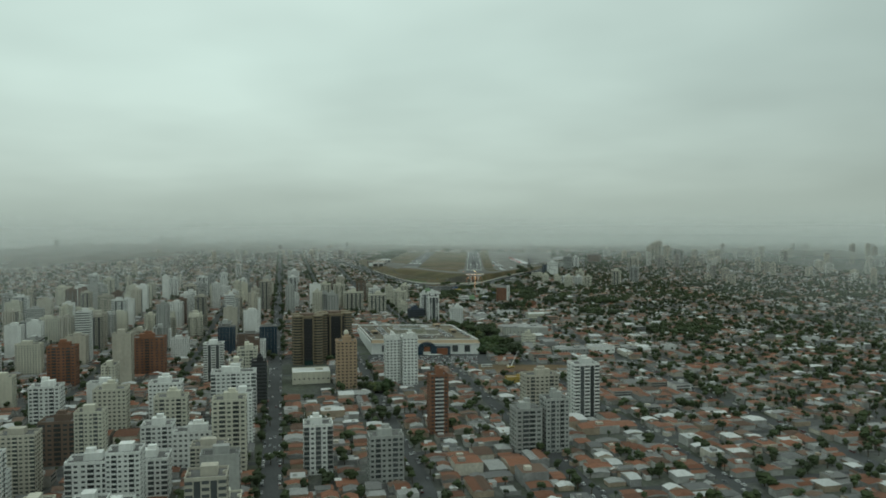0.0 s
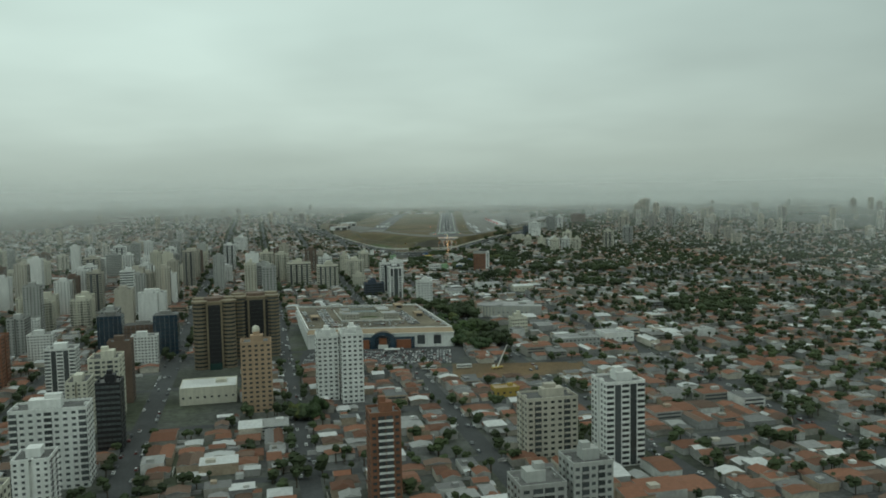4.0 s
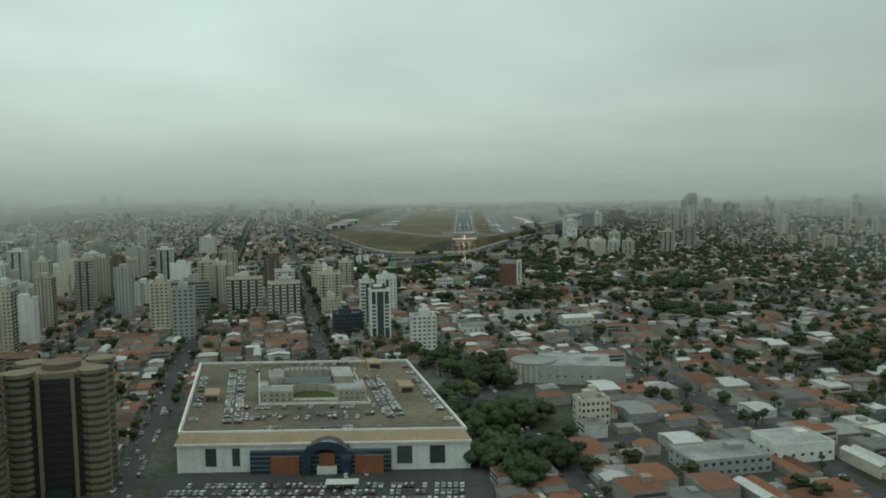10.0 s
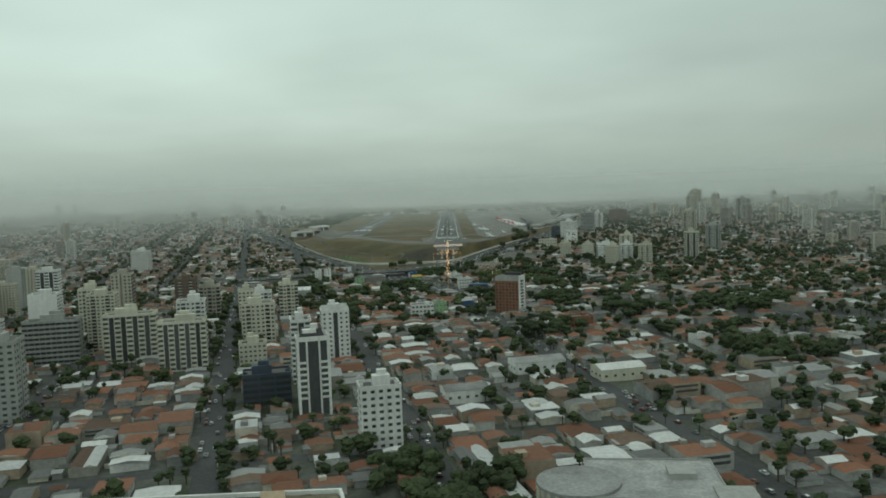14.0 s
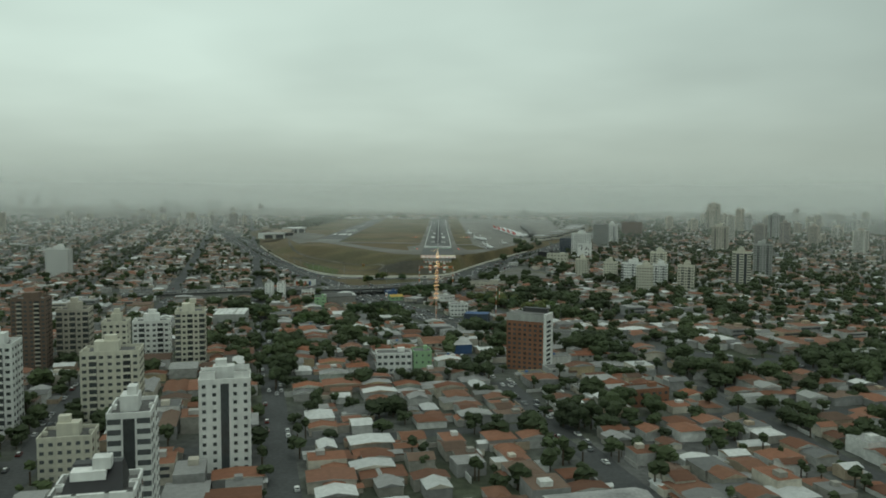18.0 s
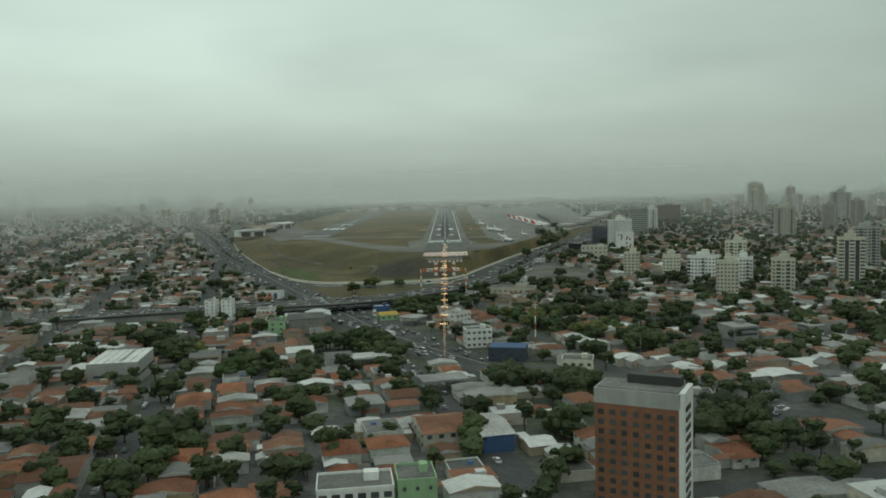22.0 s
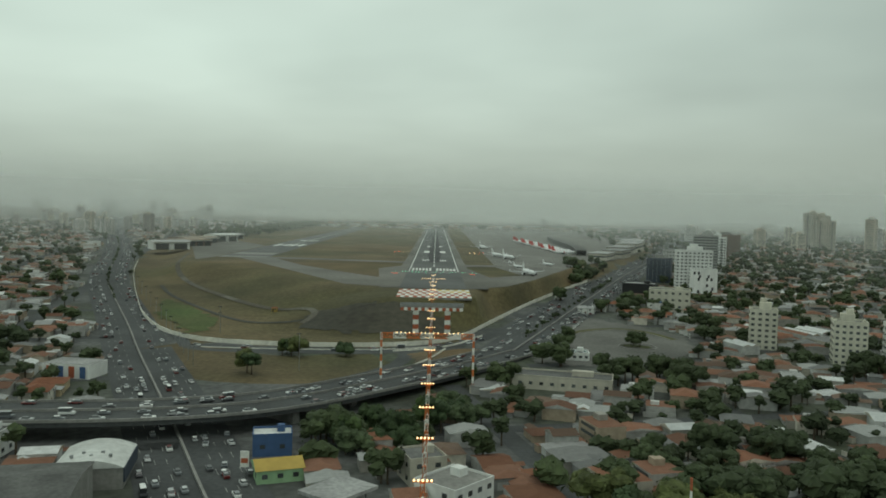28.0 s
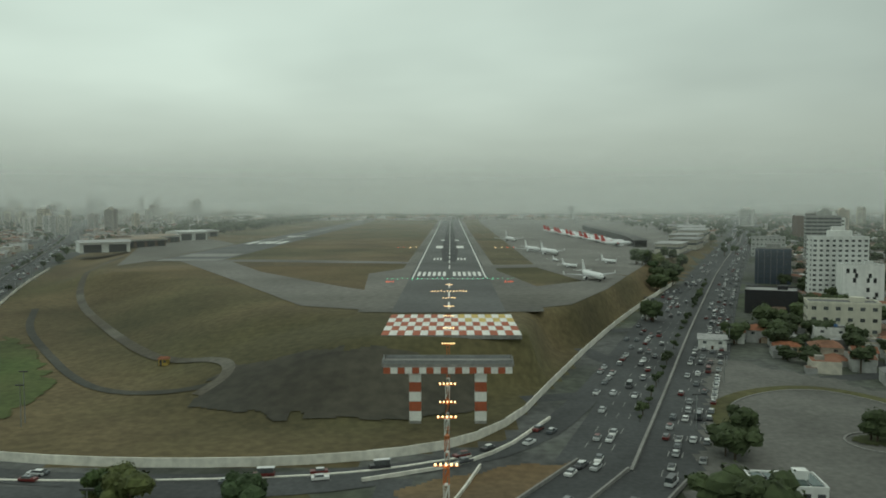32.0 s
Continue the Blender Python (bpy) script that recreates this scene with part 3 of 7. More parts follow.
drape("soil_patch", [(-80, 2468), (-74, 2477), (-56, 2476), (-30, 2472), (10, 2469), (14, 2452), (-8, 2440), (-40, 2436), (-62, 2440), (-80, 2449)], DARKPOND, 0.3, "damp dark soil at the embankment foot", "soil", 1.1)
drape("lawn", [(-206, 2572), (-172, 2534), (-137, 2476), (-132, 2442), (-140, 2432), (-180, 2490)], GREENGRASS, 0.25, "greener grass strip inside the wall", "grass", 1.4)
# perimeter wall of the airfield, panel by panel
wall_line = resample(smooth_line(FENCE), 9)
fence = thing("perimeter_wall", "pale painted concrete perimeter wall round the airfield", "wall", kind="structure")
for a, b in zip(wall_line, wall_line[1:]):
    d = b - a
    z = float(lie((a.x + b.x) / 2, (a.y + b.y) / 2))
    part("panel", Geo().box(d.length / 2, 0, -3.5, d.length + 0.05, 0.35, 5.9 if a.x > -190 else 5.0), [WALLWHITE], fence, at=(a.x, a.y, z), rot=math.atan2(d.y, d.x))

# ---- blast deck with red and white squares, and the gantry before it ----
deck = thing("checkered_deck", "red and white checkered platform at the runway end", "platform")
part("slab", Geo().box(1, 2507.5, -1.4, 49, 51, 1.4), [CONCRETE], deck, "concrete slab")
NXC, NYC = 18, 5
sq_w, sq_d = 49 / NXC, 51 / NYC
sq = [Geo().box(0, 0, 0, sq_w - 0.06, sq_d - 0.06, 0.06).mesh("square", [m]) for m in (PAINT_W, PAINT_R, PAINT_Y)]
for i in range(NXC):
    for j in range(NYC):
        kind = 0 if (i + j) % 2 else 1
        if kind == 1 and i > 9 and j > 2:
            kind = 2
        part("square", sq[kind], None, deck, at=(-23.5 + (i + 0.5) * sq_w, 2482 + (j + 0.5) * sq_d, 0.0))
gantry = thing("light_gantry", "concrete lighting gantry with red and white columns", "gantry")
part("walkway", Geo().box(0, 2432, 0.2, 37, 8, 0.8), [CONCRETE], gantry, "grey concrete walkway")
part("girder", Geo().box(0, 2427.8, -1.6, 36, 0.6, 1.8), [CONCRETE], gantry)
for i in range(18):
    part("square", Geo().box(-17 + i * 2, 2427.4, -1.6, 1.94, 0.12, 1.7), [PAINT_W if i % 2 else PAINT_R], gantry)
for x in (-18.3, 18.3):
    part("rail", Geo().box(x, 2432, 1.0, 0.1, 8, 1.1), [METAL], gantry)
part("rail", Geo().box(0, 2428.1, 1.0, 36, 0.1, 1.0), [METAL], gantry)
part("rail", Geo().box(0, 2435.9, 1.0, 36, 0.1, 1.0), [METAL], gantry)
for x in (-9.2, 9.2):
    col = part("column", Geo().box(x, 2430, -16, 3.2, 3.2, 14.4), [CONCRETE], gantry)
    for k in range(5):
        part("band", Geo().box(x, 2430, -15.2 + k * 2.75, 3.3, 3.3, 2.7), [PAINT_W if k % 2 == 0 else PAINT_R], col, "red and white painted band")

# ---- approach lights on the centre line ----
rng = random.Random(4)
lamp_mesh = Geo().box(0, 0, 0, 0.36, 0.3, 0.36).mesh("lamp", [LAMP_W])
lamp_mesh_r = Geo().box(0, 0, 0, 0.36, 0.3, 0.36).mesh("lamp", [LAMP_R])
def approach_mast(y, top, bar, n, tall):
    base = max(g(0, y), -30)
    m = thing("approach_light_mast", "orange and white approach light mast with warm lamps", "light mast", (0, y, base), group="approach lights")
    h = top - base
    if tall:
        nseg = max(1, int(h / 3))
        for k in range(nseg):
            seg = Geo()
            z0, z1 = h * k / nseg, h * (k + 1) / nseg
            for sx, sy in ((-1, -1), (1, -1), (1, 1), (-1, 1)):
                seg.box(sx * 0.45, sy * 0.45, z0, 0.14, 0.14, z1 - z0)
            for sx in (-0.45, 0.45):
                seg.solid([(sx - 0.05, -0.45, z0), (sx + 0.05, -0.45, z0), (sx + 0.05, -0.35, z0), (sx - 0.05, -0.35, z0)],
                          [(sx - 0.05, 0.35, z1), (sx + 0.05, 0.35, z1), (sx + 0.05, 0.45, z1), (sx - 0.05, 0.45, z1)])
                seg.solid([(-0.45, sx - 0.05, z0), (-0.35, sx - 0.05, z0), (-0.35, sx + 0.05, z0), (-0.45, sx + 0.05, z0)],
                          [(0.35, sx - 0.05, z1), (0.45, sx - 0.05, z1), (0.45, sx + 0.05, z1), (0.35, sx + 0.05, z1)])
            seg.box(0, 0, z1 - 0.12, 1.1, 1.1, 0.12)
            part("segment", seg, [PAINT_O if k % 2 == 0 else PAINT_W], m)
    part("crossbar", Geo().box(0, 0, h, bar, 0.25, 0.22), [METAL if not tall else PAINT_O], m)
    for i in range(n):
        part("lamp", lamp_mesh, None, m, at=(-bar / 2 + 0.3 + (bar - 0.6) * i / max(1, n - 1), -0.1, h + 0.2))
for k in range(13):
    y = 2040 + k * 30
    approach_mast(y, 1.5, 4.2, 5, True)
approach_mast(2400, -3.0, 4.2, 5, True)
# lamp gantry over the slip roads: orange and white truss on two striped legs
gan = thing("light_gantry", "orange and white truss gantry with a row of lamps", "gantry", (0, 2306, 0))
GZ0, GZ1 = 2.1, 4.3
for sx, yy in ((-20.6, 0), (18.5, 1)):
    z0 = g(sx, 2306 + yy)
    for k in range(8):
        part("leg_segment", Geo().box(0, 0, 0, 0.9, 0.9, (GZ1 - z0) / 8), [PAINT_W if k % 2 else PAINT_O], gan, at=(sx, yy, z0 + k * (GZ1 - z0) / 8))
for k, (xa, xb) in enumerate(((-20.6, -15.5), (-15.5, -9.9), (-9.9, -4), (-4, 1.6), (1.6, 7.6), (7.6, 13.2), (13.2, 18.5))):
    seg = Geo()
    for yy in (-0.8, 0.8):
        for zz in (GZ0, GZ1 - 0.25):
            seg.box((xa + xb) / 2, yy, zz, xb - xa, 0.22, 0.25)
        n = 4
        for i in range(n):
            p, q = xa + (xb - xa) * i / n, xa + (xb - xa) * (i + 1) / n
            z0, z1 = (GZ0, GZ1 - 0.2) if i % 2 else (GZ1 - 0.2, GZ0)
            seg.solid([(p - 0.1, yy - 0.1, z0), (p + 0.1, yy - 0.1, z0), (p + 0.1, yy + 0.1, z0), (p - 0.1, yy + 0.1, z0)],
                      [(q - 0.1, yy - 0.1, z1), (q + 0.1, yy - 0.1, z1), (q + 0.1, yy + 0.1, z1), (q - 0.1, yy + 0.1, z1)])
            seg.box(p, yy, GZ0, 0.16, 0.16, GZ1 - GZ0)
    part("truss_bay", seg, [PAINT_O if k % 2 == 0 else PAINT_W], gan)
for i in range(15):
    part("lamp", lamp_mesh, None, gan, at=(-14.1 + 2.05 * i - 0.25 * (i % 5), -0.9, GZ1 + 0.15))
approach_mast(2455, 1.6, 4.2, 5, True)
for y, n, bar in ((2490, 5, 4.2), (2520, 5, 4.2), (2550, 5, 4.2), (2580, 5, 6), (2608, 12, 18), (2640, 5, 4)):
    approach_mast(y, 0.9, bar, n, False)
wing = thing("runway_end_light", "low row of red runway end lamps", "airfield light", (0, 2668, 0.3))
for i in range(10):
    part("lamp", lamp_mesh_r, None, wing, at=((-36 + i % 5) if i < 5 else (32 + i % 5), -6, 0.2))
thr = thing("threshold_light", "row of green threshold lamps across the runway", "airfield light", (0, 2682, 0.4))
tl = Geo().box(0, 0, 0, 0.35, 0.25, 0.3).mesh("lamp", [LAMP_G])
for i in range(26):
    part("lamp", tl, None, thr, at=(-37 + i * 3, 0, 0))
for sx in (-1, 1):
    papi = thing("approach_slope_light", "row of four white lamps on the grass beside the runway", "airfield light", (sx * 46 if sx > 0 else -52, 3010, 0.1))
    for i in range(4):
        box = part("housing", Geo().box(i * 6, 0, 0, 1.2, 1.2, 0.9), [DARKMETAL], papi)
        part("lamp", Geo().box(i * 6, -0.7, 0.3, 0.9, 0.2, 0.5), [LAMP_W if (i < 2) == (sx > 0) else LAMP_R], box)

# ---- towers ----
def tower(label, w, d, h, wall="white", cols=6, style="punch", rows=None, accent=None, split=False, at=(0, 0, 0), rot=0.0, balcony=2, group="", name="apartment_tower", seed=0, lite=False, top=True):
    """A tower with a recessed plan, floor bands, windows, balconies, parapet, lift house and tank."""
    r = random.Random(seed * 7 + int(w * 10 + h))
    if len(label.split()) < 4:
        label += " in a city block"
    t = thing(name, label, "building", at, rot, group)
    rows = rows or max(3, int(h / 3.0))
    fh = h / rows
    W = TOWERWALL[wall]
    wallgeo = Geo()
    notch = min(2.2, w * 0.09)
    def plan(o):
        """Outline with a light well in each flank, grown by o."""
        a, b, c, n = w / 2 + o, d / 2 + o, d * 0.05 - o, w / 2 - notch + o
        return [(-a, -b), (a, -b), (a, -c), (n, -c), (n, c), (a, c), (a, b), (-a, b), (-a, c), (-n, c), (-n, -c), (-a, -c)]
    levels = [(0, 0)]
    for k in range(1, rows):
        levels += [(k * fh - 0.1, 0), (k * fh - 0.1, 0.07), (k * fh + 0.1, 0.07), (k * fh + 0.1, 0)]
    levels += [(h, 0), (h, 0.1), (h + 1.2, 0.1), (h + 1.2, -0.35), (h, -0.35)]
    for z, o in levels:
        wallgeo.v.extend([(x, y, z) for x, y in plan(o)])
    for q in range(len(levels) - 1):
        for e in range(12):
            e2 = (e + 1) % 12
            wallgeo.f.append((q * 12 + e, q * 12 + e2, q * 12 + 12 + e2, q * 12 + 12 + e)); wallgeo.m.append(0)
    wallgeo.f.append(tuple(range(len(wallgeo.v) - 12, len(wallgeo.v)))); wallgeo.m.append(0)
    part("wall", wallgeo, [W], t)
    A = TOWERWALL[accent] if accent else W
    part("roof", Geo().box(0, 0, h - 0.05, w - 0.9, d - 0.9, 0.12), [ROOFDARK], t)
    if top:
        part("lift_house", Geo().box(r.uniform(-1, 1) * w * 0.1, 0, h, w * 0.42, d * 0.4, 4.6), [W], t)
    if top and not lite:
        part("water_tank", Geo().box(r.uniform(-1, 1) * w * 0.08, 0, h + 4.6, w * 0.22, d * 0.24, 2.4), [W], t)
    # windows: front, flanks and back
    cw = w / cols
    ww, wh = cw * (0.5 if style == "punch" else 0.36 if style == "core" else 0.92), fh * (0.42 if style in ("punch", "core") else 0.5)
    bcols = {1: [cols // 2], 2: [1, cols - 2], 3: [0, cols // 2, cols - 1], 0: []}[balcony]
    pane = Geo().box(0, 0, 0, ww, 0.14, wh).mesh("window", [GLASS])
    def strip(i):
        return style == "stripe" and i % 2 == 1 or style == "core" and i == cols // 2
    front, flank, back = Geo(), Geo(), Geo()
    fcols = max(2, int(d / 3.6))
    for k in range(rows):
        z = k * fh + fh * 0.32
        for i in range(cols):
            x = -w / 2 + (i + 0.5) * cw
            if strip(i):
                continue
            if i in bcols and k > 0:
                continue
            if split:
                part("window", pane, None, t, at=(x, -d / 2 - 0.03, z))
            else:
                front.box(x, -d / 2 - 0.03, z, ww, 0.14, wh)
            if not lite or k % 2:
                back.box(x, d / 2 + 0.03, z, ww, 0.14, wh)
        for i in range(fcols):
            y = -d / 2 + (i + 0.5) * d / fcols
            if abs(y) < d * 0.06:
                continue
            for sx in (-1, 1):
                flank.box(sx * (w / 2 + 0.03), y, z, 0.14, d / fcols * 0.42, wh)
    for geo, nm in ((front, "front_glazing"), (flank, "flank_glazing"), (back, "back_glazing")):
        if geo.f and not (lite and nm == "back_glazing"):
            tagged(part(nm, geo, [GLASS], t), kind="stuff")
    if style in ("stripe", "core"):
        for i in (range(1, cols, 2) if style == "stripe" else (cols // 2,)):
            part("glass_strip", Geo().box(-w / 2 + (i + 0.5) * cw, -d / 2 - 0.04, 1, cw * 0.8, 0.2, h - 1.6), [GLASS], t, "dark vertical glass strip")
    for i in bcols:
        x = -w / 2 + (i + 0.5) * cw
        part("balcony_glass", Geo().box(x, -d / 2 - 0.02, fh, cw * 0.86, 0.1, h - fh * 1.2), [GLASS], t, "dark recess behind the balconies")
        b = Geo()
        y0 = -d / 2 - 0.05
        prof = []
        for k in range(1, rows):
            z = k * fh
            prof += [(y0, z), (y0 - 1.3, z), (y0 - 1.3, z + 1.05), (y0 - 1.18, z + 1.05), (y0 - 1.18, z + 0.16), (y0, z + 0.16)]
        xa, xb = x - cw * 0.46, x + cw * 0.46
        for y, z in prof:
            b.v.extend([(xa, y, z), (xb, y, z)])
        for q in range(len(prof) - 1):
            if q % 6 != 5:
                b.f.append((2 * q, 2 * q + 2, 2 * q + 3, 2 * q + 1)); b.m.append(0)
            else:
                b.f.append((2 * q, 2 * q + 2, 2 * q + 3, 2 * q + 1)); b.m.append(1)
            if q % 6 == 0:
                for e in (0, 1):
                    b.f.append(tuple(2 * (q + k2) + e for k2 in (0, 1, 4, 5))); b.m.append(0)
                    b.f.append(tuple(2 * (q + k2) + e for k2 in (1, 2, 3, 4))); b.m.append(0)
        part("balcony_front", b, [A, GLASS], t)
    return t


def put_tower(x, y, *a, rot=None, depth_front=True, **k):
    """x, y: the middle of the front face's foot."""
    w, d = a[1], a[2]
    rot = GRID if rot is None else rot
    px, py = x - math.sin(rot) * d / 2, y + math.cos(rot) * d / 2
    FOOT.append((px, py, math.hypot(w, d) / 2 + 1.5))
    return tower(*a, at=(px, py, g(px, py) - 0.3), rot=rot, **k)


FOOT = [(-68, 1335, 100), (-205, 1200, 32), (-170, 1236, 34), (66, 1408, 30)]   # taken ground: middle and radius
# landmark towers: x, y of the front, then label, width, depth, height
L = [
    (-222.2, 805.2, "white tower with square windows and balconies", 21, 17.2, 27.7, dict(wall="white", cols=6)),
    (-194.5, 805.2, "long white apartment block with a flat roof", 31.6, 15.3, 23.9, dict(wall="white", cols=9, balcony=0)),
    (-167.7, 791.1, "tall cream tower with ribs of balconies", 22, 17.2, 48.8, dict(wall="cream", cols=5)),
    (-205.2, 924.9, "white tower with rows of small orange-trimmed balconies", 36.4, 17.2, 41.2, dict(wall="white", cols=9, balcony=3)),
    (-198.6, 980.3, "slim dark glass office tower beside the avenue", 13.4, 15.3, 40.3, dict(wall="black", cols=5, style="band", balcony=0)),
    (-362, 1128, "red brick tower with a dark central strip", 36, 21, 39, dict(wall="brick", cols=7, style="punch", balcony=1)),
    (-422.4, 1060.7, "reddish brown apartment tower in a dense quarter", 26.9, 17.3, 40.3, dict(wall="brick", cols=6)),
    (-292.3, 886.7, "cream apartment tower with small windows", 24.9, 17.2, 34.5, dict(wall="cream", cols=7, balcony=0)),
    (-226.6, 1040.7, "beige tower behind the glass office", 19.2, 21.1, 41.3, dict(wall="cream", cols=5)),
    (-345, 886.7, "white tower with many small windows", 23, 17.2, 36.4, dict(wall="white", cols=6)),
    (-291.1, 805.2, "dark pinkish tower with rounded balconies", 24.9, 19.1, 29.7, dict(wall="brown", cols=5, balcony=3)),
    (-233.8, 860.5, "pale yellow tower with dark roof terrace", 23.9, 17.2, 34.5, dict(wall="cream", cols=6)),
    (-251.1, 894.7, "white gridded apartment tower with a flat roof", 24.9, 17.2, 38.3, dict(wall="white", cols=8, balcony=0)),
    (-108.4, 791.1, "white tower with brown balcony stripes", 19.1, 17.2, 32.5, dict(wall="white", cols=5, balcony=3, accent="grey")),
    (-61.5, 775.1, "grey apartment block with a chapel-like roof house", 22, 15.3, 29.6, dict(wall="grey", cols=6)),
    (-32.8, 892.7, "slim red brick tower with white balconies", 14.4, 14.4, 46, dict(wall="brick", cols=4, accent="white")),
    (33.3, 837.4, "grey concrete tower with deep balconies", 19.1, 17.2, 32.5, dict(wall="grey", cols=4)),
    (54.3, 845.4, "grey apartment tower with plain windows", 17.2, 16.3, 38.3, dict(wall="grey", cols=5)),
    (53.5, 962.2, "pinkish beige apartment tower", 29.7, 17.3, 32.6, dict(wall="beige", cols=7)),
    (89.9, 946, "white and black striped tower", 22, 19.2, 45, dict(wall="white", cols=5, style="stripe", balcony=0)),
    (-131.6, 1057.7, "slim tan tower with a domed roof tank", 20.2, 17.3, 47, dict(wall="tan", cols=5, balcony=0)),
    (-87.8, 1084.1, "white apartment tower beside its twin", 14.9, 19.2, 45.1, dict(wall="white", cols=4, balcony=0, split=True)),
    (-69.6, 1077.3, "white apartment tower beside its twin", 14.9, 19.2, 47.9, dict(wall="white", cols=4, balcony=0, split=True)),
    (-29.8, 1486, "plain white apartment tower with small windows", 18.1, 12.7, 27.4, dict(wall="white", cols=5, balcony=0, split=True)),
    (-68, 1540, "black and white tower with a framed top", 16.5, 14.4, 39, dict(wall="white", cols=5, style="stripe", balcony=0, accent="black")),
    (-86, 1606, "black and white striped tower", 12, 19, 37, dict(wall="white", cols=3, style="stripe", balcony=0)),
    (-74, 1663, "white tower with one black central strip", 18, 15, 33, dict(wall="white", cols=5, style="core", balcony=0)),
    (-171, 1649.3, "cream twin-fronted tower with dark stripes", 29.6, 16.1, 31.4, dict(wall="cream", cols=9, style="stripe", balcony=0)),
    (-217.1, 1680.4, "cream tower with brown vertical bands", 34, 16.1, 32.2, dict(wall="cream", cols=9, style="stripe", balcony=0)),
    (-182.2, 1703.3, "white tower with a raised top", 19.6, 16, 36.5, dict(wall="white", cols=6)),
    (-229.9, 1543.1, "grey slab tower with a blind flank", 17.1, 19.9, 41.5, dict(wall="grey", cols=4, balcony=0)),
    (-261.9, 1576.3, "cream slab tower", 15.3, 19.8, 42.3, dict(wall="cream", cols=4, balcony=0)),
    (-271.7, 1681.3, "grey unfinished-looking slab", 35.8, 14.3, 29.5, dict(wall="grey", cols=10, style="band", balcony=0)),
    (-284.4, 1774.6, "cream apartment tower", 20.2, 15.8, 37.7, dict(wall="cream", cols=6)),
    (-127, 1653, "low cream apartment block with square windows", 17.6, 14, 15, dict(wall="cream", cols=6, balcony=0)),
    (-97.2, 1561.7, "dark low office block with ribbon windows", 25.2, 16.2, 16.2, dict(wall="dkblue", cols=3, style="band", balcony=0)),
    (-139, 1721, "cream apartment block with a dark flat roof", 24, 16, 30, dict(wall="cream", cols=7)),
    (-137, 1825, "cream tower with rounded roof rooms", 16, 17, 31, dict(wall="cream", cols=5, balcony=3)),
    (-165, 1790, "slim cream tower with plain windows", 12.3, 14, 30, dict(wall="cream", cols=4, balcony=0)),
    (-168, 1850, "white apartment tower with balconies", 20.9, 14, 22, dict(wall="white", cols=6)),
    (-210.1, 1840.9, "beige tower with balcony bands", 17.5, 15.8, 29.8, dict(wall="beige", cols=5, balcony=3)),
    (-490, 2406, "plain white slab tower", 29, 14, 34, dict(wall="white", cols=9, balcony=0)),
    (231, 2265, "cream tower with small windows", 17, 16, 28, dict(wall="cream", cols=6, balcony=0)),
    (263, 2318, "white apartment tower", 17, 16, 25, dict(wall="white", cols=6)),
    (280, 2273, "cream apartment tower", 18, 16, 28, dict(wall="cream", cols=5)),
    (241, 2358, "white wide apartment block", 28, 16, 23, dict(wall="white", cols=9, balcony=3)),
    (273, 2362, "cream tower with yellow top", 19, 16, 36, dict(wall="cream", cols=5)),
    (360, 2319, "cream and grey striped tower", 21, 18, 40, dict(wall="cream", cols=5, style="stripe", balcony=0)),
    (425, 2417, "grey apartment tower", 23, 18, 42, dict(wall="grey", cols=6)),
    (496, 2778, "beige apartment tower", 29, 20, 43, dict(wall="beige", cols=7)),
    (745, 3537, "tall grey-beige tower", 34, 26, 66, dict(wall="beige", cols=8)),
    (705, 3420, "tall grey-beige tower", 28, 24, 62, dict(wall="beige", cols=7)),
    (697, 3020, "tall grey tower", 32, 22, 52, dict(wall="grey", cols=8)),
    (674, 3340, "beige tower", 30, 22, 54, dict(wall="beige", cols=8)),
    (188, 2418, "plain cream apartment tower", 15, 15, 22, dict(wall="cream", cols=4, balcony=0)),
    (217, 2378, "cream apartment tower with rows of windows", 16, 15, 22, dict(wall="cream", cols=5, balcony=0)),
    (300, 2850, "grey office tower behind the avenue", 26, 18, 42, dict(wall="grey", cols=6, style="band", balcony=0)),
    (330, 2900, "white tower by the avenue", 22, 18, 38, dict(wall="white", cols=6)),
    (-234.5, 731.9, "white tower with rounded balcony corners", 24.9, 19.1, 24.9, dict(wall="white", cols=6, balcony=3)),
    (-201.1, 738.9, "white tower with a terraced round top", 22.9, 19.1, 24.9, dict(wall="white", cols=6, balcony=3)),
    (68.5, 1318, "cream low tower with small windows", 16, 12, 14, dict(wall="cream", cols=6, balcony=0)),
]
def frame_front(t, w, d, h):
    """White frame over a dark front: piers, lintels, a raised top and an open foot."""
    W, K = TOWERWALL["white"], TOWERWALL["black"]
    part("dark_front", Geo().box(0, -d / 2 - 0.1, 0.5, w - 0.6, 0.3, h - 0.5), [GLASS], t, "dark glass front between white piers")
    for fx in (-0.46, -0.19, 0.19, 0.46):
        part("frame_pier", Geo().box(fx * w, -d / 2 - 0.35, 0, 1.3 if abs(fx) > 0.3 else 0.9, 0.9, h + 1.6), [W], t, "white frame pier")
    for k in range(3, 10):
        for fx in (-0.325, 0.325):
            part("lintel", Geo().box(fx * w, -d / 2 - 0.2, k * h / 13, w * 0.2, 0.5, 1.2), [W], t)
    part("frame_beam", Geo().box(0, -d / 2 - 0.3, h - 0.6, w, 0.9, 2.2), [W], t)
    part("roof_slope", Geo().solid([(-w * 0.36, -d * 0.4, h + 1.2), (w * 0.36, -d * 0.4, h + 1.2), (w * 0.36, d * 0.3, h + 1.2), (-w * 0.36, d * 0.3, h + 1.2)],
                                   [(-w * 0.3, d * 0.1, h + 5), (w * 0.3, d * 0.1, h + 5), (w * 0.3, d * 0.3, h + 5), (-w * 0.3, d * 0.3, h + 5)]), [K], t, "sloping black roof glass")


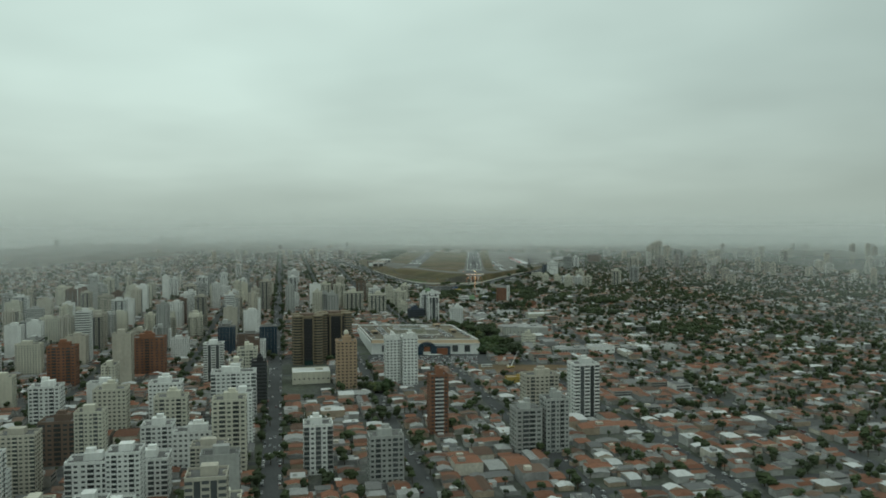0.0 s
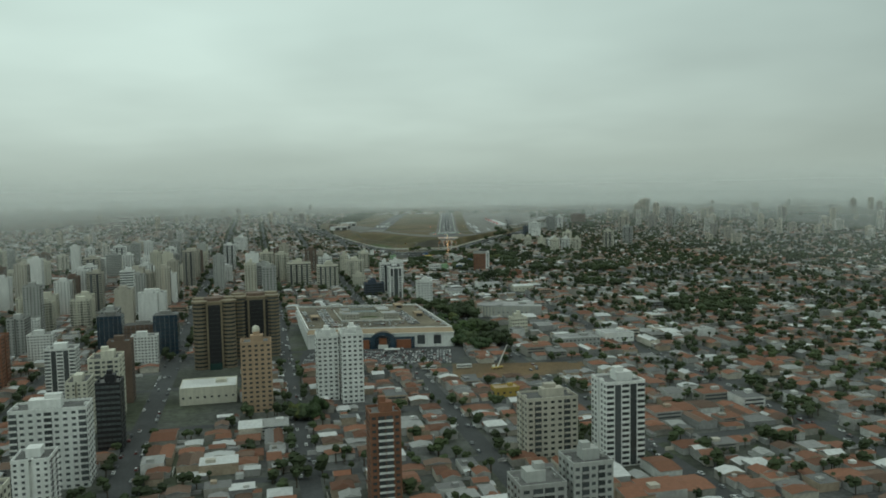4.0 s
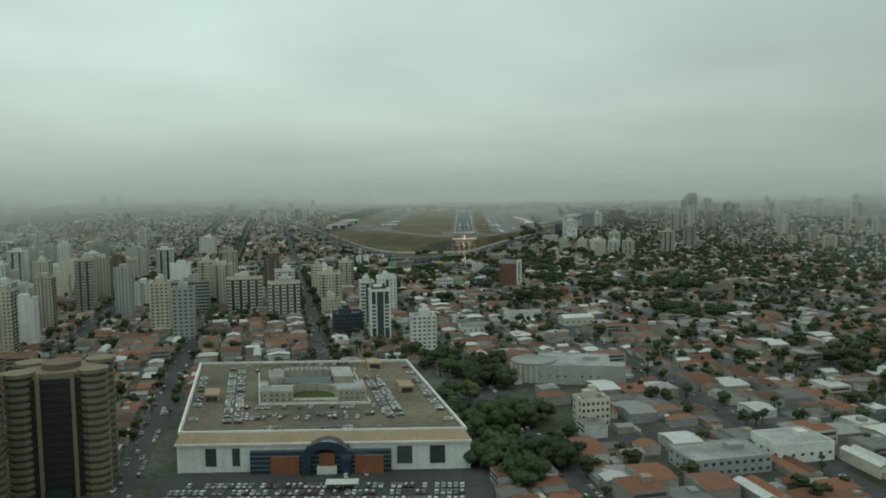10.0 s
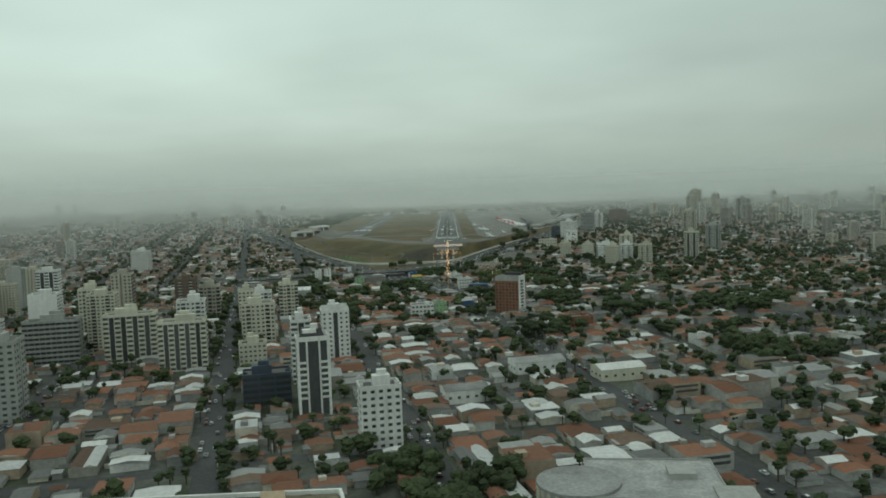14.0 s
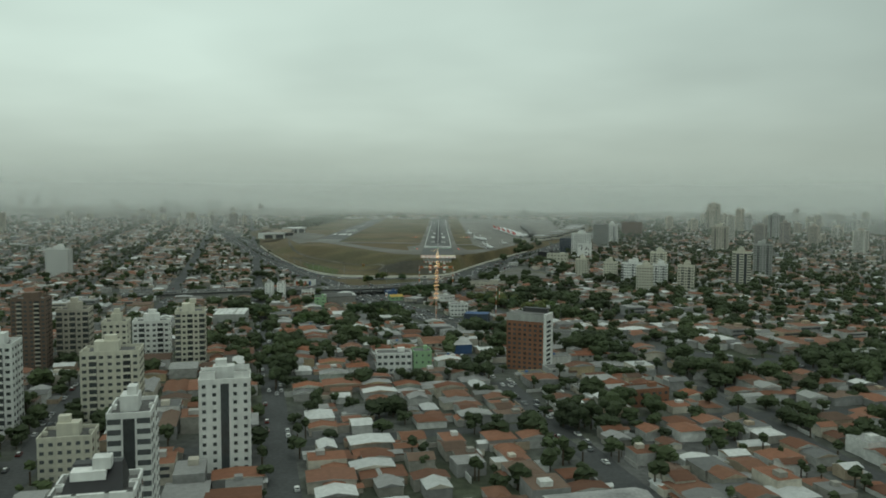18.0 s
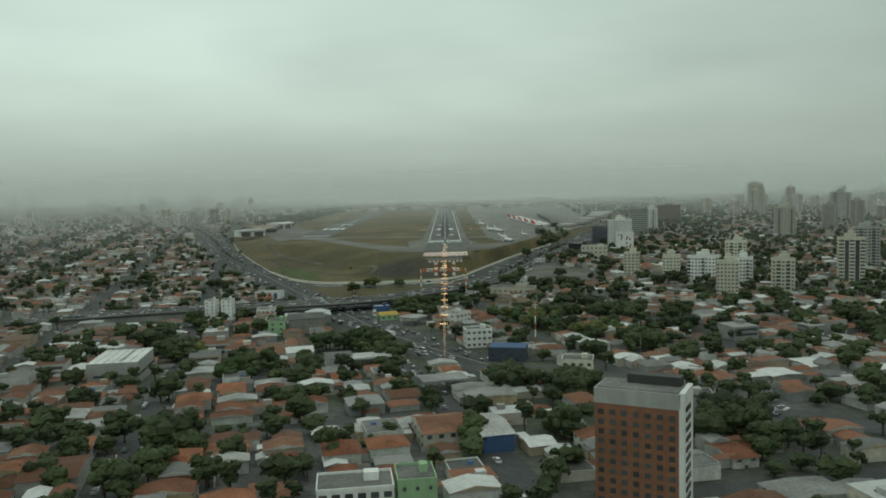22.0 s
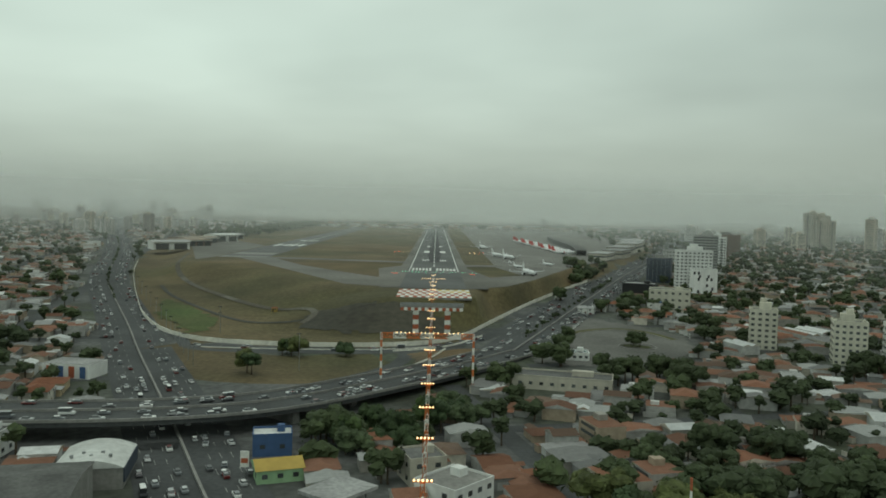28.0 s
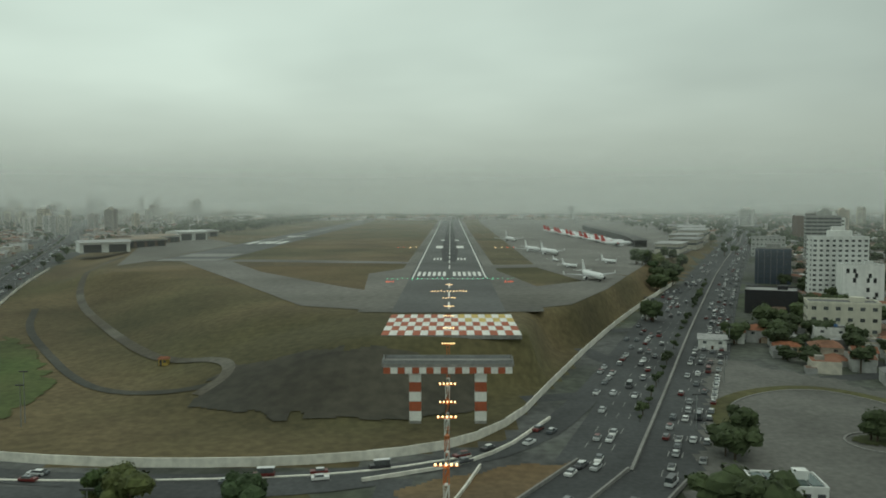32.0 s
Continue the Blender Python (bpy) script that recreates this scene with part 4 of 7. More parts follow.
def stepped_top(t, w, d, h):
    """Roof terraces with dark floors between raised corner rooms."""
    W = TOWERWALL["white"]
    for fx, fy, a, b, z in ((-0.33, -0.3, 0.3, 0.36, 3.2), (0.33, -0.3, 0.3, 0.36, 2.6), (-0.33, 0.3, 0.3, 0.36, 2.6), (0.33, 0.3, 0.3, 0.36, 3.2)):
        room = part("corner_room", Geo().box(fx * w, fy * d, h, a * w, b * d, z), [W], t, "white raised corner room")
        part("terrace", Geo().box(fx * w, fy * d, h + z, a * w - 0.7, b * d - 0.7, 0.12), [ROOFDARK], room)
        part("parapet", Geo().box(fx * w, fy * d - b * d / 2 + 0.15, h + z, a * w, 0.3, 0.9), [W], room)
    part("terrace", Geo().box(0, -d * 0.3, h + 0.12, w * 0.32, d * 0.34, 0.12), [TOWERWALL["black"]], t, "dark recessed terrace floor")


for i, (x, y, label, w, d, h, kw) in enumerate(L):
    made = put_tower(x, y, label, w, d, h, seed=i, rot=GRID if y < 2000 else (0.0 if x < 0 else -0.35), **kw)
    if "framed top" in label:
        frame_front(made, w, d, h)
    elif "twin" in label and kw["wall"] == "white" or "central strip" in label and kw["wall"] == "white":
        stepped_top(made, w, d, h)

# open ground kept free of houses, and groves of trees
CLEAR = [[(-165, 1190), (12, 1190), (12, 1258), (-165, 1258)], [(-20, 1255), (30, 1240), (45, 1400), (-40, 1420)],
         [(-8, 1132), (102, 1140), (116, 1192), (-6, 1192)], [(-240, 1010), (-150, 1010), (-150, 1160), (-260, 1180)],
         [(28, 2300), (84, 2298), (100, 2350), (150, 2400), (158, 2462), (128, 2500), (100, 2530), (66, 2430)], [(-110, 2255), (-20, 2255), (30, 2400), (-150, 2400)], [(5, 2400), (60, 2425), (175, 2720), (152, 2765), (100, 2680), (30, 2480)], [(-70, 2060), (-10, 2010), (20, 2075), (-45, 2170), (-90, 2130)]]
GROVES = [(17, 1274.7, 18.9, 22), (7.5, 1316.1, 16.9, 18), (-5.5, 1358.9, 13, 10), (26.6, 1237.8, 11.4, 8), (-91.3, 1042.7, 11.5, 8), (-53.1, 2074, 25.1, 22), (-102, 1991.1, 16.7, 5), (-144.4, 2062.3, 13.5, 6),
          (60, 2160, 24, 14), (93, 2109.5, 19.6, 7), (-72, 2372, 6, 4), (-44, 2376, 2, 1), (-82, 2330, 3, 2), (-20, 2225, 14, 9), (10, 2255, 14, 8),
          (150, 2790, 16, 12), (185, 2850, 14, 6), (135, 2545, 12, 4), (100, 2610, 5, 3), (120, 2200, 20, 8),  (55, 1958.5, 9.1, 6), (88.7, 1734.4, 14.1, 10), (62.4, 1716.2, 8.9, 5), (112, 2325, 14, 12),
          (-87.4, 1840.9, 12.3, 7), (-83.3, 1798.2, 8.7, 5), (-92.5, 1884.1, 8.8, 4), (54.5, 1939, 12.7, 8), (97.2, 1867.9, 14.1, 12), (148.6, 1808.6, 17.4, 14), (215.4, 1650.3, 35.9, 40), (300.3, 1456.7, 54.6, 60), (263.4, 1840.9, 43.8, 50), (254.4, 2109.5, 29.3, 20),
          (-115.4, 1840.9, 7.9, 2), (-95.6, 1810.7, 7, 2), (-82.8, 1778.2, 7.9, 3), (-122.4, 1948.1, 7.3, 2), (-158.3, 2071.7, 8.7, 6), (-199.4, 2032, 8.5, 5), (-180, 2180, 8, 4), (-63.3, 1971.5, 7.4, 2), (-46.5, 2085.8, 15.5, 14),
          (-66.5, 1858.1, 4.4, 1), (-36.7, 1865.7, 4.4, 1), (8.2, 1875.4, 7.1, 4), (41.8, 1881.9, 6.2, 4), (15.1, 1796.4, 7.8, 5), (33.1, 1958.5, 8.2, 6), (111.3, 2076.4, 9.7, 8), (164, 2180, 10, 8), (100.3, 1894.9, 10.6, 8),
          (-125.7, 1955.9, 6.4, 1), (-184.2, 2115.4, 9.8, 9), (-58.4, 1935.1, 6.3, 2), (-94.3, 2021.4, 8.5, 6), (-46.4, 1995, 6.5, 2), (-28.6, 2045.3, 9.6, 7), (-72.2, 2010.8, 4.7, 3), (111.8, 2062.3, 11.6, 8),
          (215, 2350, 9, 6), (27.8, 1971.5, 6.4, 5), (158.7, 2152.1, 8.9, 6), (31, 2318, 8, 3), (87, 2328, 12, 8), (-29, 2228, 7, 5), (146, 2752, 8, 9), (138, 2722, 4, 4), (165, 2790, 9, 8), (75, 2408, 5, 4), (116, 2418, 4, 3), (175, 2480, 12, 6), (160, 2560, 8, 4), (185, 2600, 10, 8), (62, 2366, 6, 4), (20, 1262, 13, 16), (30, 1328, 14, 20), (14, 1398, 15, 18), (-2, 1424, 13, 12), (42, 1266, 11, 12), (-18, 1450, 11, 10), (18, 1436, 12, 12),
          (76, 2186, 22, 20), (102, 2216, 16, 12), (120, 2180, 18, 12)]

# ---- single buildings ----
def foot(x, y, r):
    FOOT.append((x, y, r))


def block(name, label, x, y, w, d, h, wall, rot=GRID, roof=None, rows=2, cols=5, glass=None, parapet=0.8, category="building", pitch=0.0, win=(1.6, 1.3), sides=True):
    """A low building, x, y in the middle of its front: walls, roof, parapet and single windows."""
    px, py = x - math.sin(rot) * d / 2, y + math.cos(rot) * d / 2
    foot(px, py, max(w, d) * 0.56)
    t = thing(name, label, category, (px, py, g(px, py) - 0.2), rot)
    W = TOWERWALL[wall] if isinstance(wall, str) else wall
    part("wall", Geo().box(0, 0, 0, w, d, h, floor=False), [W], t)
    if pitch:
        part("roof", Geo().roof(0, 0, h + 0.02, w, d, pitch, 0, 0, 1, 0, 0.5), [roof or FIBRO, W], t)
    else:
        part("roof", Geo().box(0, 0, h, w - 0.5, d - 0.5, 0.15), [roof or ROOFDARK], t)
        if parapet:
            par = Geo()
            for z, o in ((h, 0.05), (h + parapet, 0.05), (h + parapet, -0.25), (h, -0.25)):
                a, b = w / 2 + o, d / 2 + o
                par.v.extend([(-a, -b, z), (a, -b, z), (a, b, z), (-a, b, z)])
            for q in range(3):
                for e in range(4):
                    par.f.append((q * 4 + e, q * 4 + (e + 1) % 4, q * 4 + 4 + (e + 1) % 4, q * 4 + 4 + e)); par.m.append(0)
            part("parapet", par, [W], t)
            part("roof_hut", Geo().box(w * 0.22, d * 0.1, h + 0.1, w * 0.2, d * 0.25, 2.2), [W], t)
    if rows and cols:
        me = Geo().box(0, 0, 0, win[0], 0.16, win[1]).mesh("window", [glass or GLASS])
        fh = h / rows
        for k in range(rows):
            for i in range(cols):
                part("window", me, None, t, at=(-w / 2 + (i + 0.5) * w / cols, -d / 2 - 0.03, k * fh + fh * 0.4))
        if sides:
            me2 = Geo().box(0, 0, 0, 0.16, win[0], win[1]).mesh("window", [glass or GLASS])
            n = max(1, int(d / 5))
            for k in range(rows):
                for i in range(n):
                    for sx in (-1, 1):
                        part("window", me2, None, t, at=(sx * (w / 2 + 0.03), -d / 2 + (i + 0.5) * d / n, k * fh + fh * 0.4))
    return t


# shopping mall with a parking roof; its sides run along the street grid
SH = -0.23
TERRACOTTA = mat("terracotta_panel", (0.27, 0.11, 0.06), 0.8, 0.1, 0.3, 1.5, streak=0.1)
BEIGEBAND = mat("beige_roof_band", (0.36, 0.28, 0.19), 0.85, 0.1, 0.1, 1.0)
DECKTAN = mat("parking_deck", (0.175, 0.15, 0.105), 0.9, 0.22, 0.06, 0.8, alt=(0.12, 0.108, 0.085))
mall = thing("shopping_mall", "broad white shopping mall with a parking roof", "building", (-132, 1256, -20.4), 0.03)
def mp(x, y, z):
    return (x + SH * y, y, z)
MW, MD, MH = 134, 150, 14
geo = Geo().solid([mp(0, 0, 0), mp(MW, 0, 0), mp(MW, MD, 0), mp(0, MD, 0)], [mp(0, 0, MH), mp(MW, 0, MH), mp(MW, MD, MH), mp(0, MD, MH)])
part("wall", geo, [TOWERWALL["white"]], mall)
part("roof_deck", Geo().solid([mp(2, 5, MH + 0.1), mp(MW - 2, 5, MH + 0.1), mp(MW - 2, MD - 2, MH + 0.1), mp(2, MD - 2, MH + 0.1)],
                              [mp(2, 5, MH + 3.1), mp(MW - 2, 5, MH + 3.1), mp(MW - 2, MD - 2, MH + 3.1), mp(2, MD - 2, MH + 3.1)]), [DECKTAN], mall, "tan concrete parking deck")
part("sloped_band", Geo().solid([mp(-0.6, -0.6, MH), mp(MW + 0.6, -0.6, MH), mp(MW + 0.6, 4, MH), mp(-0.6, 4, MH)],
                                [mp(1.5, 3.2, MH + 3.6), mp(MW - 1.5, 3.2, MH + 3.6), mp(MW - 1.5, 4, MH + 3.6), mp(1.5, 4, MH + 3.6)]), [BEIGEBAND], mall, "sloping beige band above the front")
for a, b, c, d in ((0.4, 3.6, MW - 0.4, 4.6), (0.4, MD - 1, MW - 0.4, MD), (0.4, 4.6, 1.6, MD - 1), (MW - 1.6, 4.6, MW - 0.4, MD - 1)):
    part("parapet", Geo().solid([mp(a, b, MH + 3), mp(c, b, MH + 3), mp(c, d, MH + 3), mp(a, d, MH + 3)], [mp(a, b, MH + 4.4), mp(c, b, MH + 4.4), mp(c, d, MH + 4.4), mp(a, d, MH + 4.4)]), [TOWERWALL["white"]], mall)
part("cornice", Geo().box(MW / 2, -0.7, MH - 0.9, MW + 1.4, 1.4, 0.9), [PAINT_W], mall, "white cornice strip")
for x, w in ((15.5, 5), (27, 3.4), (104, 7), (119, 7)):
    part("window", Geo().box(x, -0.1, 3.2, w, 0.3, 8.2), [GLASS], mall, "tall dark shop window")
part("glass_front", Geo().box(66, -1.6, 0, 64, 3, 10.5), [BLUEGLASS], mall, "dark blue glass front")
for k in range(1, 5):
    part("mullion", Geo().box(66, -3.2, k * 2.1, 64, 0.2, 0.25), [METAL], mall)
for x in (50, 88):
    part("panel", Geo().box(x, -3.4, 0, 13, 1.2, 8.4), [TERRACOTTA], mall, "terracotta entrance panel")
arch = Geo()
outer, inner = [], []
for i in range(17):
    a = math.pi * i / 16
    outer.append((69 + 11 * math.cos(a), 6.5 + 7.5 * math.sin(a) + 2)); inner.append((69 + 7 * math.cos(a), 6.5 + 5 * math.sin(a) + 1.2))
outer = [(80, 0)] + outer + [(58, 0)]
inner = [(76, 0)] + inner + [(62, 0)]
for i in range(len(outer) - 1):
    for y in (-6.5,):
        arch.face([(outer[i][0], y, outer[i][1]), (inner[i][0], y, inner[i][1]), (inner[i + 1][0], y, inner[i + 1][1]), (outer[i + 1][0], y, outer[i + 1][1])])
    arch.face([(outer[i][0], -6.5, outer[i][1]), (outer[i + 1][0], -6.5, outer[i + 1][1]), (outer[i + 1][0], 6, outer[i + 1][1]), (outer[i][0], 6, outer[i][1])])
    arch.face([(inner[i][0], -6.5, inner[i][1]), (inner[i][0], -3.5, inner[i][1]), (inner[i + 1][0], -3.5, inner[i + 1][1]), (inner[i + 1][0], -6.5, inner[i + 1][1])])
part("portal", arch, [BLUEGLASS], mall, "arched dark glass portal")
part("portal_panel", Geo().box(69, -4, 4, 7, 0.6, 6), [TERRACOTTA], mall, "brick-red panel inside the arch")
part("portal_door", Geo().box(69, -4.2, 0, 9, 0.8, 4), [PAINT_W], mall)
up = MH + 3.1
def deck_box(nm, x, y, w, d, h, m, label="", z=0.0):
    return part(nm, Geo().solid([mp(x, y, up + z), mp(x + w, y, up + z), mp(x + w, y + d, up + z), mp(x, y + d, up + z)],
                                [mp(x, y, up + z + h), mp(x + w, y, up + z + h), mp(x + w, y + d, up + z + h), mp(x, y + d, up + z + h)]), [m], mall, label)
# plant rooms round an oval court, behind a white kerb
PLASTER = mat("weathered_roof_plaster", (0.40, 0.38, 0.32), 0.9, 0.14, 0.2, 1.5, streak=0.2)
for x, y, w, d, h in ((39, 54, 17, 13, 6.2), (79, 56, 16, 14, 6.2), (38.5, 68, 5, 14, 5), (91, 71, 5, 12, 5), (81, 94, 12, 24, 4.2), (44, 96, 9, 20, 3.4), (54, 112, 26, 7, 3.8)):
    b = deck_box("roof_room", x, y, w, d, h, PLASTER, "weathered cream plant room on the parking roof")
    part("roof", Geo().solid([mp(x + 0.6, y + 0.6, up + h), mp(x + w - 0.6, y + 0.6, up + h), mp(x + w - 0.6, y + d - 0.6, up + h), mp(x + 0.6, y + d - 0.6, up + h)],
                             [mp(x + 0.6, y + 0.6, up + h + 0.2), mp(x + w - 0.6, y + 0.6, up + h + 0.2), mp(x + w - 0.6, y + d - 0.6, up + h + 0.2), mp(x + 0.6, y + d - 0.6, up + h + 0.2)]), [FIBRO], b)
    if y < 60:
        for i in range(5):
            for k in range(2):
                part("window", Geo().box(x + 2 + i * (w - 4) / 4 + SH * y, y - 0.05, up + 1.4 + k * 2.5, 0.9, 0.16, 0.9), [GLASS], b)
for x, y, w, d in ((38, 51, 58, 0.6), (38, 51.6, 0.6, 68), (95.4, 51.6, 0.6, 68), (45, 88, 48, 0.6)):
    deck_box("kerb", x, y, w, d, 1.1, PAINT_W, "white painted kerb wall")
court = Geo()
for i in range(21):
    a = math.pi * i / 20
    for r_, z in ((13, 0), (13, 4.4), (12.3, 4.4), (12.3, 0)):
        court.v.append(mp(67.5 + r_ * math.cos(a), 66 + r_ * 1.05 * math.sin(a), up + z))
for i in range(20):
    for e in range(3):
        court.f.append((4 * i + e, 4 * i + 4 + e, 4 * i + 5 + e, 4 * i + 1 + e)); court.m.append(0)
part("court_wall", court, [PLASTER], mall, "curved pale wall round the oval court")
deck_box("court_floor", 57, 60, 21, 18, 0.12, GREENGRASS, "dark green planted court")
deck_box("front_ledge", 56, 53, 23, 4, 2.0, PLASTER)
part("skylight", Geo().roof(67 + SH * 100, 100, up + 1.2, 26, 15, 1.8, 0, 0, 0, 0), [GREENGLASS], mall, "green glass skylight")
deck_box("skylight_base", 54, 92.5, 26, 15, 1.2, PLASTER)
for i in range(9):
    deck_box("roof_fin", 55 + i * 2.8, 112.5, 1.5, 6, 0.4, METAL, z=3.9)
for x, y in ((9, 60), (115, 72), (106, 130)):
    b = deck_box("stair_house", x, y, 8, 14, 3.6, BEIGEBAND, "tan stair house with a dark mouth")
    # no hole here: a dark panel imitates the shaded mouth
    part("opening", Geo().box(x + 4 + SH * y, y - 0.1, up + 0.1, 6, 0.3, 2.6), [DARKMETAL], b)
for x in range(14, 130, 22):
    for y in (22, 44, 128):
        part("lamp_post", Geo().cyl(x + SH * y, y, up, 0.12, 7, 6), [METAL], mall)
part("canopy", Geo().box(78, -22, 3.2, 14, 6, 0.4), [WHITEROOF], mall, "white canopy in the car park")
part("canopy_post", Geo().box(78, -22, 0, 0.5, 0.5, 3.2), [METAL], mall)
for px in (-118, -68, -20, 14):
    foot(px, 1330, 45)
drape("car_park", [(-142, 1186), (6, 1192), (12, 1262), (-134, 1254)], ASPHALT, 0.12, "dark asphalt car park before the mall", "car park", 4)
drape("building_site", [(-4, 1137), (97, 1146), (108, 1186), (-3, 1188)], EARTH, 0.16, "bare yellow-brown earth of a building site", "ground", 4)
tagged(new("road_cross", ribbon(smooth_line([(-191.1, 1146.4), (-66.8, 1163.9), (9.5, 1169.8), (38, 1206.7), (113.9, 1237.8), (226.6, 1295.1), (371.8, 1366.1)]), 15, 0.13).mesh("road_cross", [ASPHALT])), "cross avenue passing the mall", "road", kind="structure")
block("site_store", "low ochre storehouse beside the building site", 38, 1086, 18, 11, 6, "yellow", rows=1, cols=4, roof=BEIGEBAND)
crane = thing("mobile_crane", "mobile crane on the building site", "crane", (36.2, 1169.8, g(36.2, 1169.8)), 0.4)
part("chassis", Geo().box(0, 0, 0.7, 9, 2.6, 1.2), [PAINT_Y], crane)
part("cab", Geo().box(-3.2, 0, 1.9, 2, 2.2, 1.5), [PAINT_W], crane)
part("boom", Geo().solid([(0, -0.5, 1.9), (1, -0.5, 1.9), (1, 0.5, 1.9), (0, 0.5, 1.9)], [(9, -0.2, 19), (9.4, -0.2, 19), (9.4, 0.2, 19), (9, 0.2, 19)]), [PAINT_W], crane)
for x in (-3, 0, 3):
    for y in (-1.1, 1.1):
        part("wheel", Geo().box(x, y, 0, 1.1, 0.5, 1.1), [TYRE], crane)
def bus(x, y, rot, lab="long pale city bus on the avenue"):
    b = thing("bus", lab, "bus", (x, y, g(x, y) + 0.15), rot, "buses")
    part("body", Geo().box(0, 0, 0.45, 12, 2.6, 2.6), [PAINT_W], b)
    part("window_band", Geo().box(0, 0, 1.5, 11.4, 2.66, 0.9), [GLASS], b)
    part("roof", Geo().box(0, 0, 3.05, 11.6, 2.3, 0.18), [PLANEGREY], b)
    for wx in (-3.8, 3.8):
        for wy in (-1.1, 1.1):
            part("wheel", Geo().box(wx, wy, 0, 1, 0.35, 1), [TYRE], b)
for x, y, r in ((-45.8, 1166.8, 0.12), (-19.1, 1170.7, 0.1), (9.5, 1173.7, 0.15), (-153.2, 1109.4, 1.8), (-36, 2130, 2.1)):
    bus(x, y, r)

# twin bronze office towers
def bronze(x, y, w, d, h, lab):
    rot = GRID + 0.05
    px, py = x - math.sin(rot) * d / 2, y + math.cos(rot) * d / 2
    foot(px, py, 27)
    t = thing("office_tower", lab, "building", (px, py, g(px, py) - 0.3), rot, "twin office towers")
    B = TOWERWALL["bronze"]
    part("core", Geo().box(0, 0, 0, w * 0.8, d * 0.86, h - 2), [TOWERWALL["black"]], t, "dark glass curtain wall core")
    n = 17
    for sx in (-1, 1):
        for sy in (-1, 1):
            geo = Geo()
            r = 6.0
            cx_, cy_ = sx * (w / 2 - 5.5), sy * (d / 2 - 5.5)
            prof = []
            fh = h / n
            for k in range(n):
                prof += [(k * fh, r), (k * fh + fh * 0.5, r), (k * fh + fh * 0.5, r - 0.5), (k * fh + fh, r - 0.5)]
            rings = [[(cx_ + q * math.cos(math.pi / 8 + i * math.pi / 4), cy_ + q * math.sin(math.pi / 8 + i * math.pi / 4), z) for i in range(8)] for z, q in prof]
            for q, ring in enumerate(rings):
                geo.v.extend(ring)
            for q in range(len(rings) - 1):
                for e in range(8):
                    geo.f.append((q * 8 + e, q * 8 + (e + 1) % 8, q * 8 + 8 + (e + 1) % 8, q * 8 + 8 + e)); geo.m.append(1 if prof[q][1] < r and prof[q + 1][1] < r else 0)
            geo.f.append(tuple(range(len(geo.v) - 8, len(geo.v)))); geo.m.append(0)
            part("corner_shaft", geo, [B, GLASS], t, "banded bronze stone corner shaft")
            part("crown_ring", Geo().cyl(cx_, cy_, h, r + 0.5, 1.6, 12, 0, r + 0.5), [B], t)
    for fx in (-0.17, 0.17):
        part("pier", Geo().box(fx * w, -d * 0.44, 0, 1.6, 1.4, h), [B], t)
    for k in range(1, 16):
        part("spandrel", Geo().box(0, -d * 0.432, k * h / 16, w * 0.5, 0.3, 0.35), [DARKMETAL], t)
    part("roof", Geo().box(0, 0, h - 2, w * 0.72, d * 0.76, 2.5), [B], t)
    part("roof_crown", Geo().cyl(0, 0, h + 0.5, 8, 2.6, 16, 0, 8), [TOWERWALL["brown"]], t, "round dark roof crown")
    part("entrance", Geo().box(0, -d / 2 - 1.5, 0, 10, 4, 5), [GREENGLASS], t)
bronze(-196.3, 1185.3, 34.3, 32.4, 55.3, "bronze stone office tower with banded corners")
bronze(-171.1, 1226.1, 39.9, 32.3, 53.2, "bronze stone office tower with dark glass front")

# blue glass offices and other mid-rise blocks
def glassblock(x, y, w, d, h, m, lab, rot=GRID, bands=True):
    px, py = x - math.sin(rot) * d / 2, y + math.cos(rot) * d / 2
    foot(px, py, max(w, d) * 0.55)
    t = thing("office_block", lab, "building", (px, py, g(px, py) - 0.2), rot)
    part("wall", Geo().box(0, 0, 0, w, d, h), [m], t)
    n = int(h / 3.4)
    for k in range(1, n):
        part("spandrel", Geo().box(0, 0, k * h / n, w + 0.24, d + 0.24, 0.5), [DARKMETAL], t)
    for i in range(int(w / 4)):
        part("mullion", Geo().box(-w / 2 + 2 + i * 4, -d / 2 - 0.1, 0, 0.18, 0.25, h), [METAL], t)
    part("roof", Geo().box(0, 0, h, w - 0.6, d - 0.6, 0.3), [ROOFDARK], t)
    part("plant_room", Geo().box(0, 0, h + 0.3, w * 0.4, d * 0.4, 3), [CONCRETE], t)
glassblock(-313.1, 1253.3, 20.9, 19, 34.2, BLUEGLASS, "blue glass office tower with dark bands")
glassblock(-258.2, 1243.6, 20.9, 19, 36.1, BLUEGLASS, "blue glass office tower with dark bands")
glassblock(-285.4, 1260.1, 32.2, 15.2, 24.7, TOWERWALL["brown"], "brown recessed office block between glass towers")
block("low_hall", "low hall with a broad white sheet roof", -171.7, 1080.2, 38.4, 28.8, 11.5, "cream", roof=WHITEROOF, rows=1, cols=8)
t = block("round_fronted_hall", "large grey hall with a flat weathered roof", 68, 1397, 46, 38, 11.5, TOWERWALL["grey"], rot=-0.12, rows=1, cols=9, roof=FIBRO, win=(1.4, 1.2), sides=False)
part("stair_tower", Geo().box(25, -14, 0, 13, 12, 12.5), [TOWERWALL["grey"]], t, "square weathered stair tower")
for i in range(11):
    part("pilaster", Geo().box(-20 + i * 4, -19.25, 0, 0.7, 0.6, 11.2), [TOWERWALL["beige"]], t)
t = thing("hall_wing", "rounded grey hall wing with tall pilasters", "building", (44, 1414, g(44, 1414)), 0)
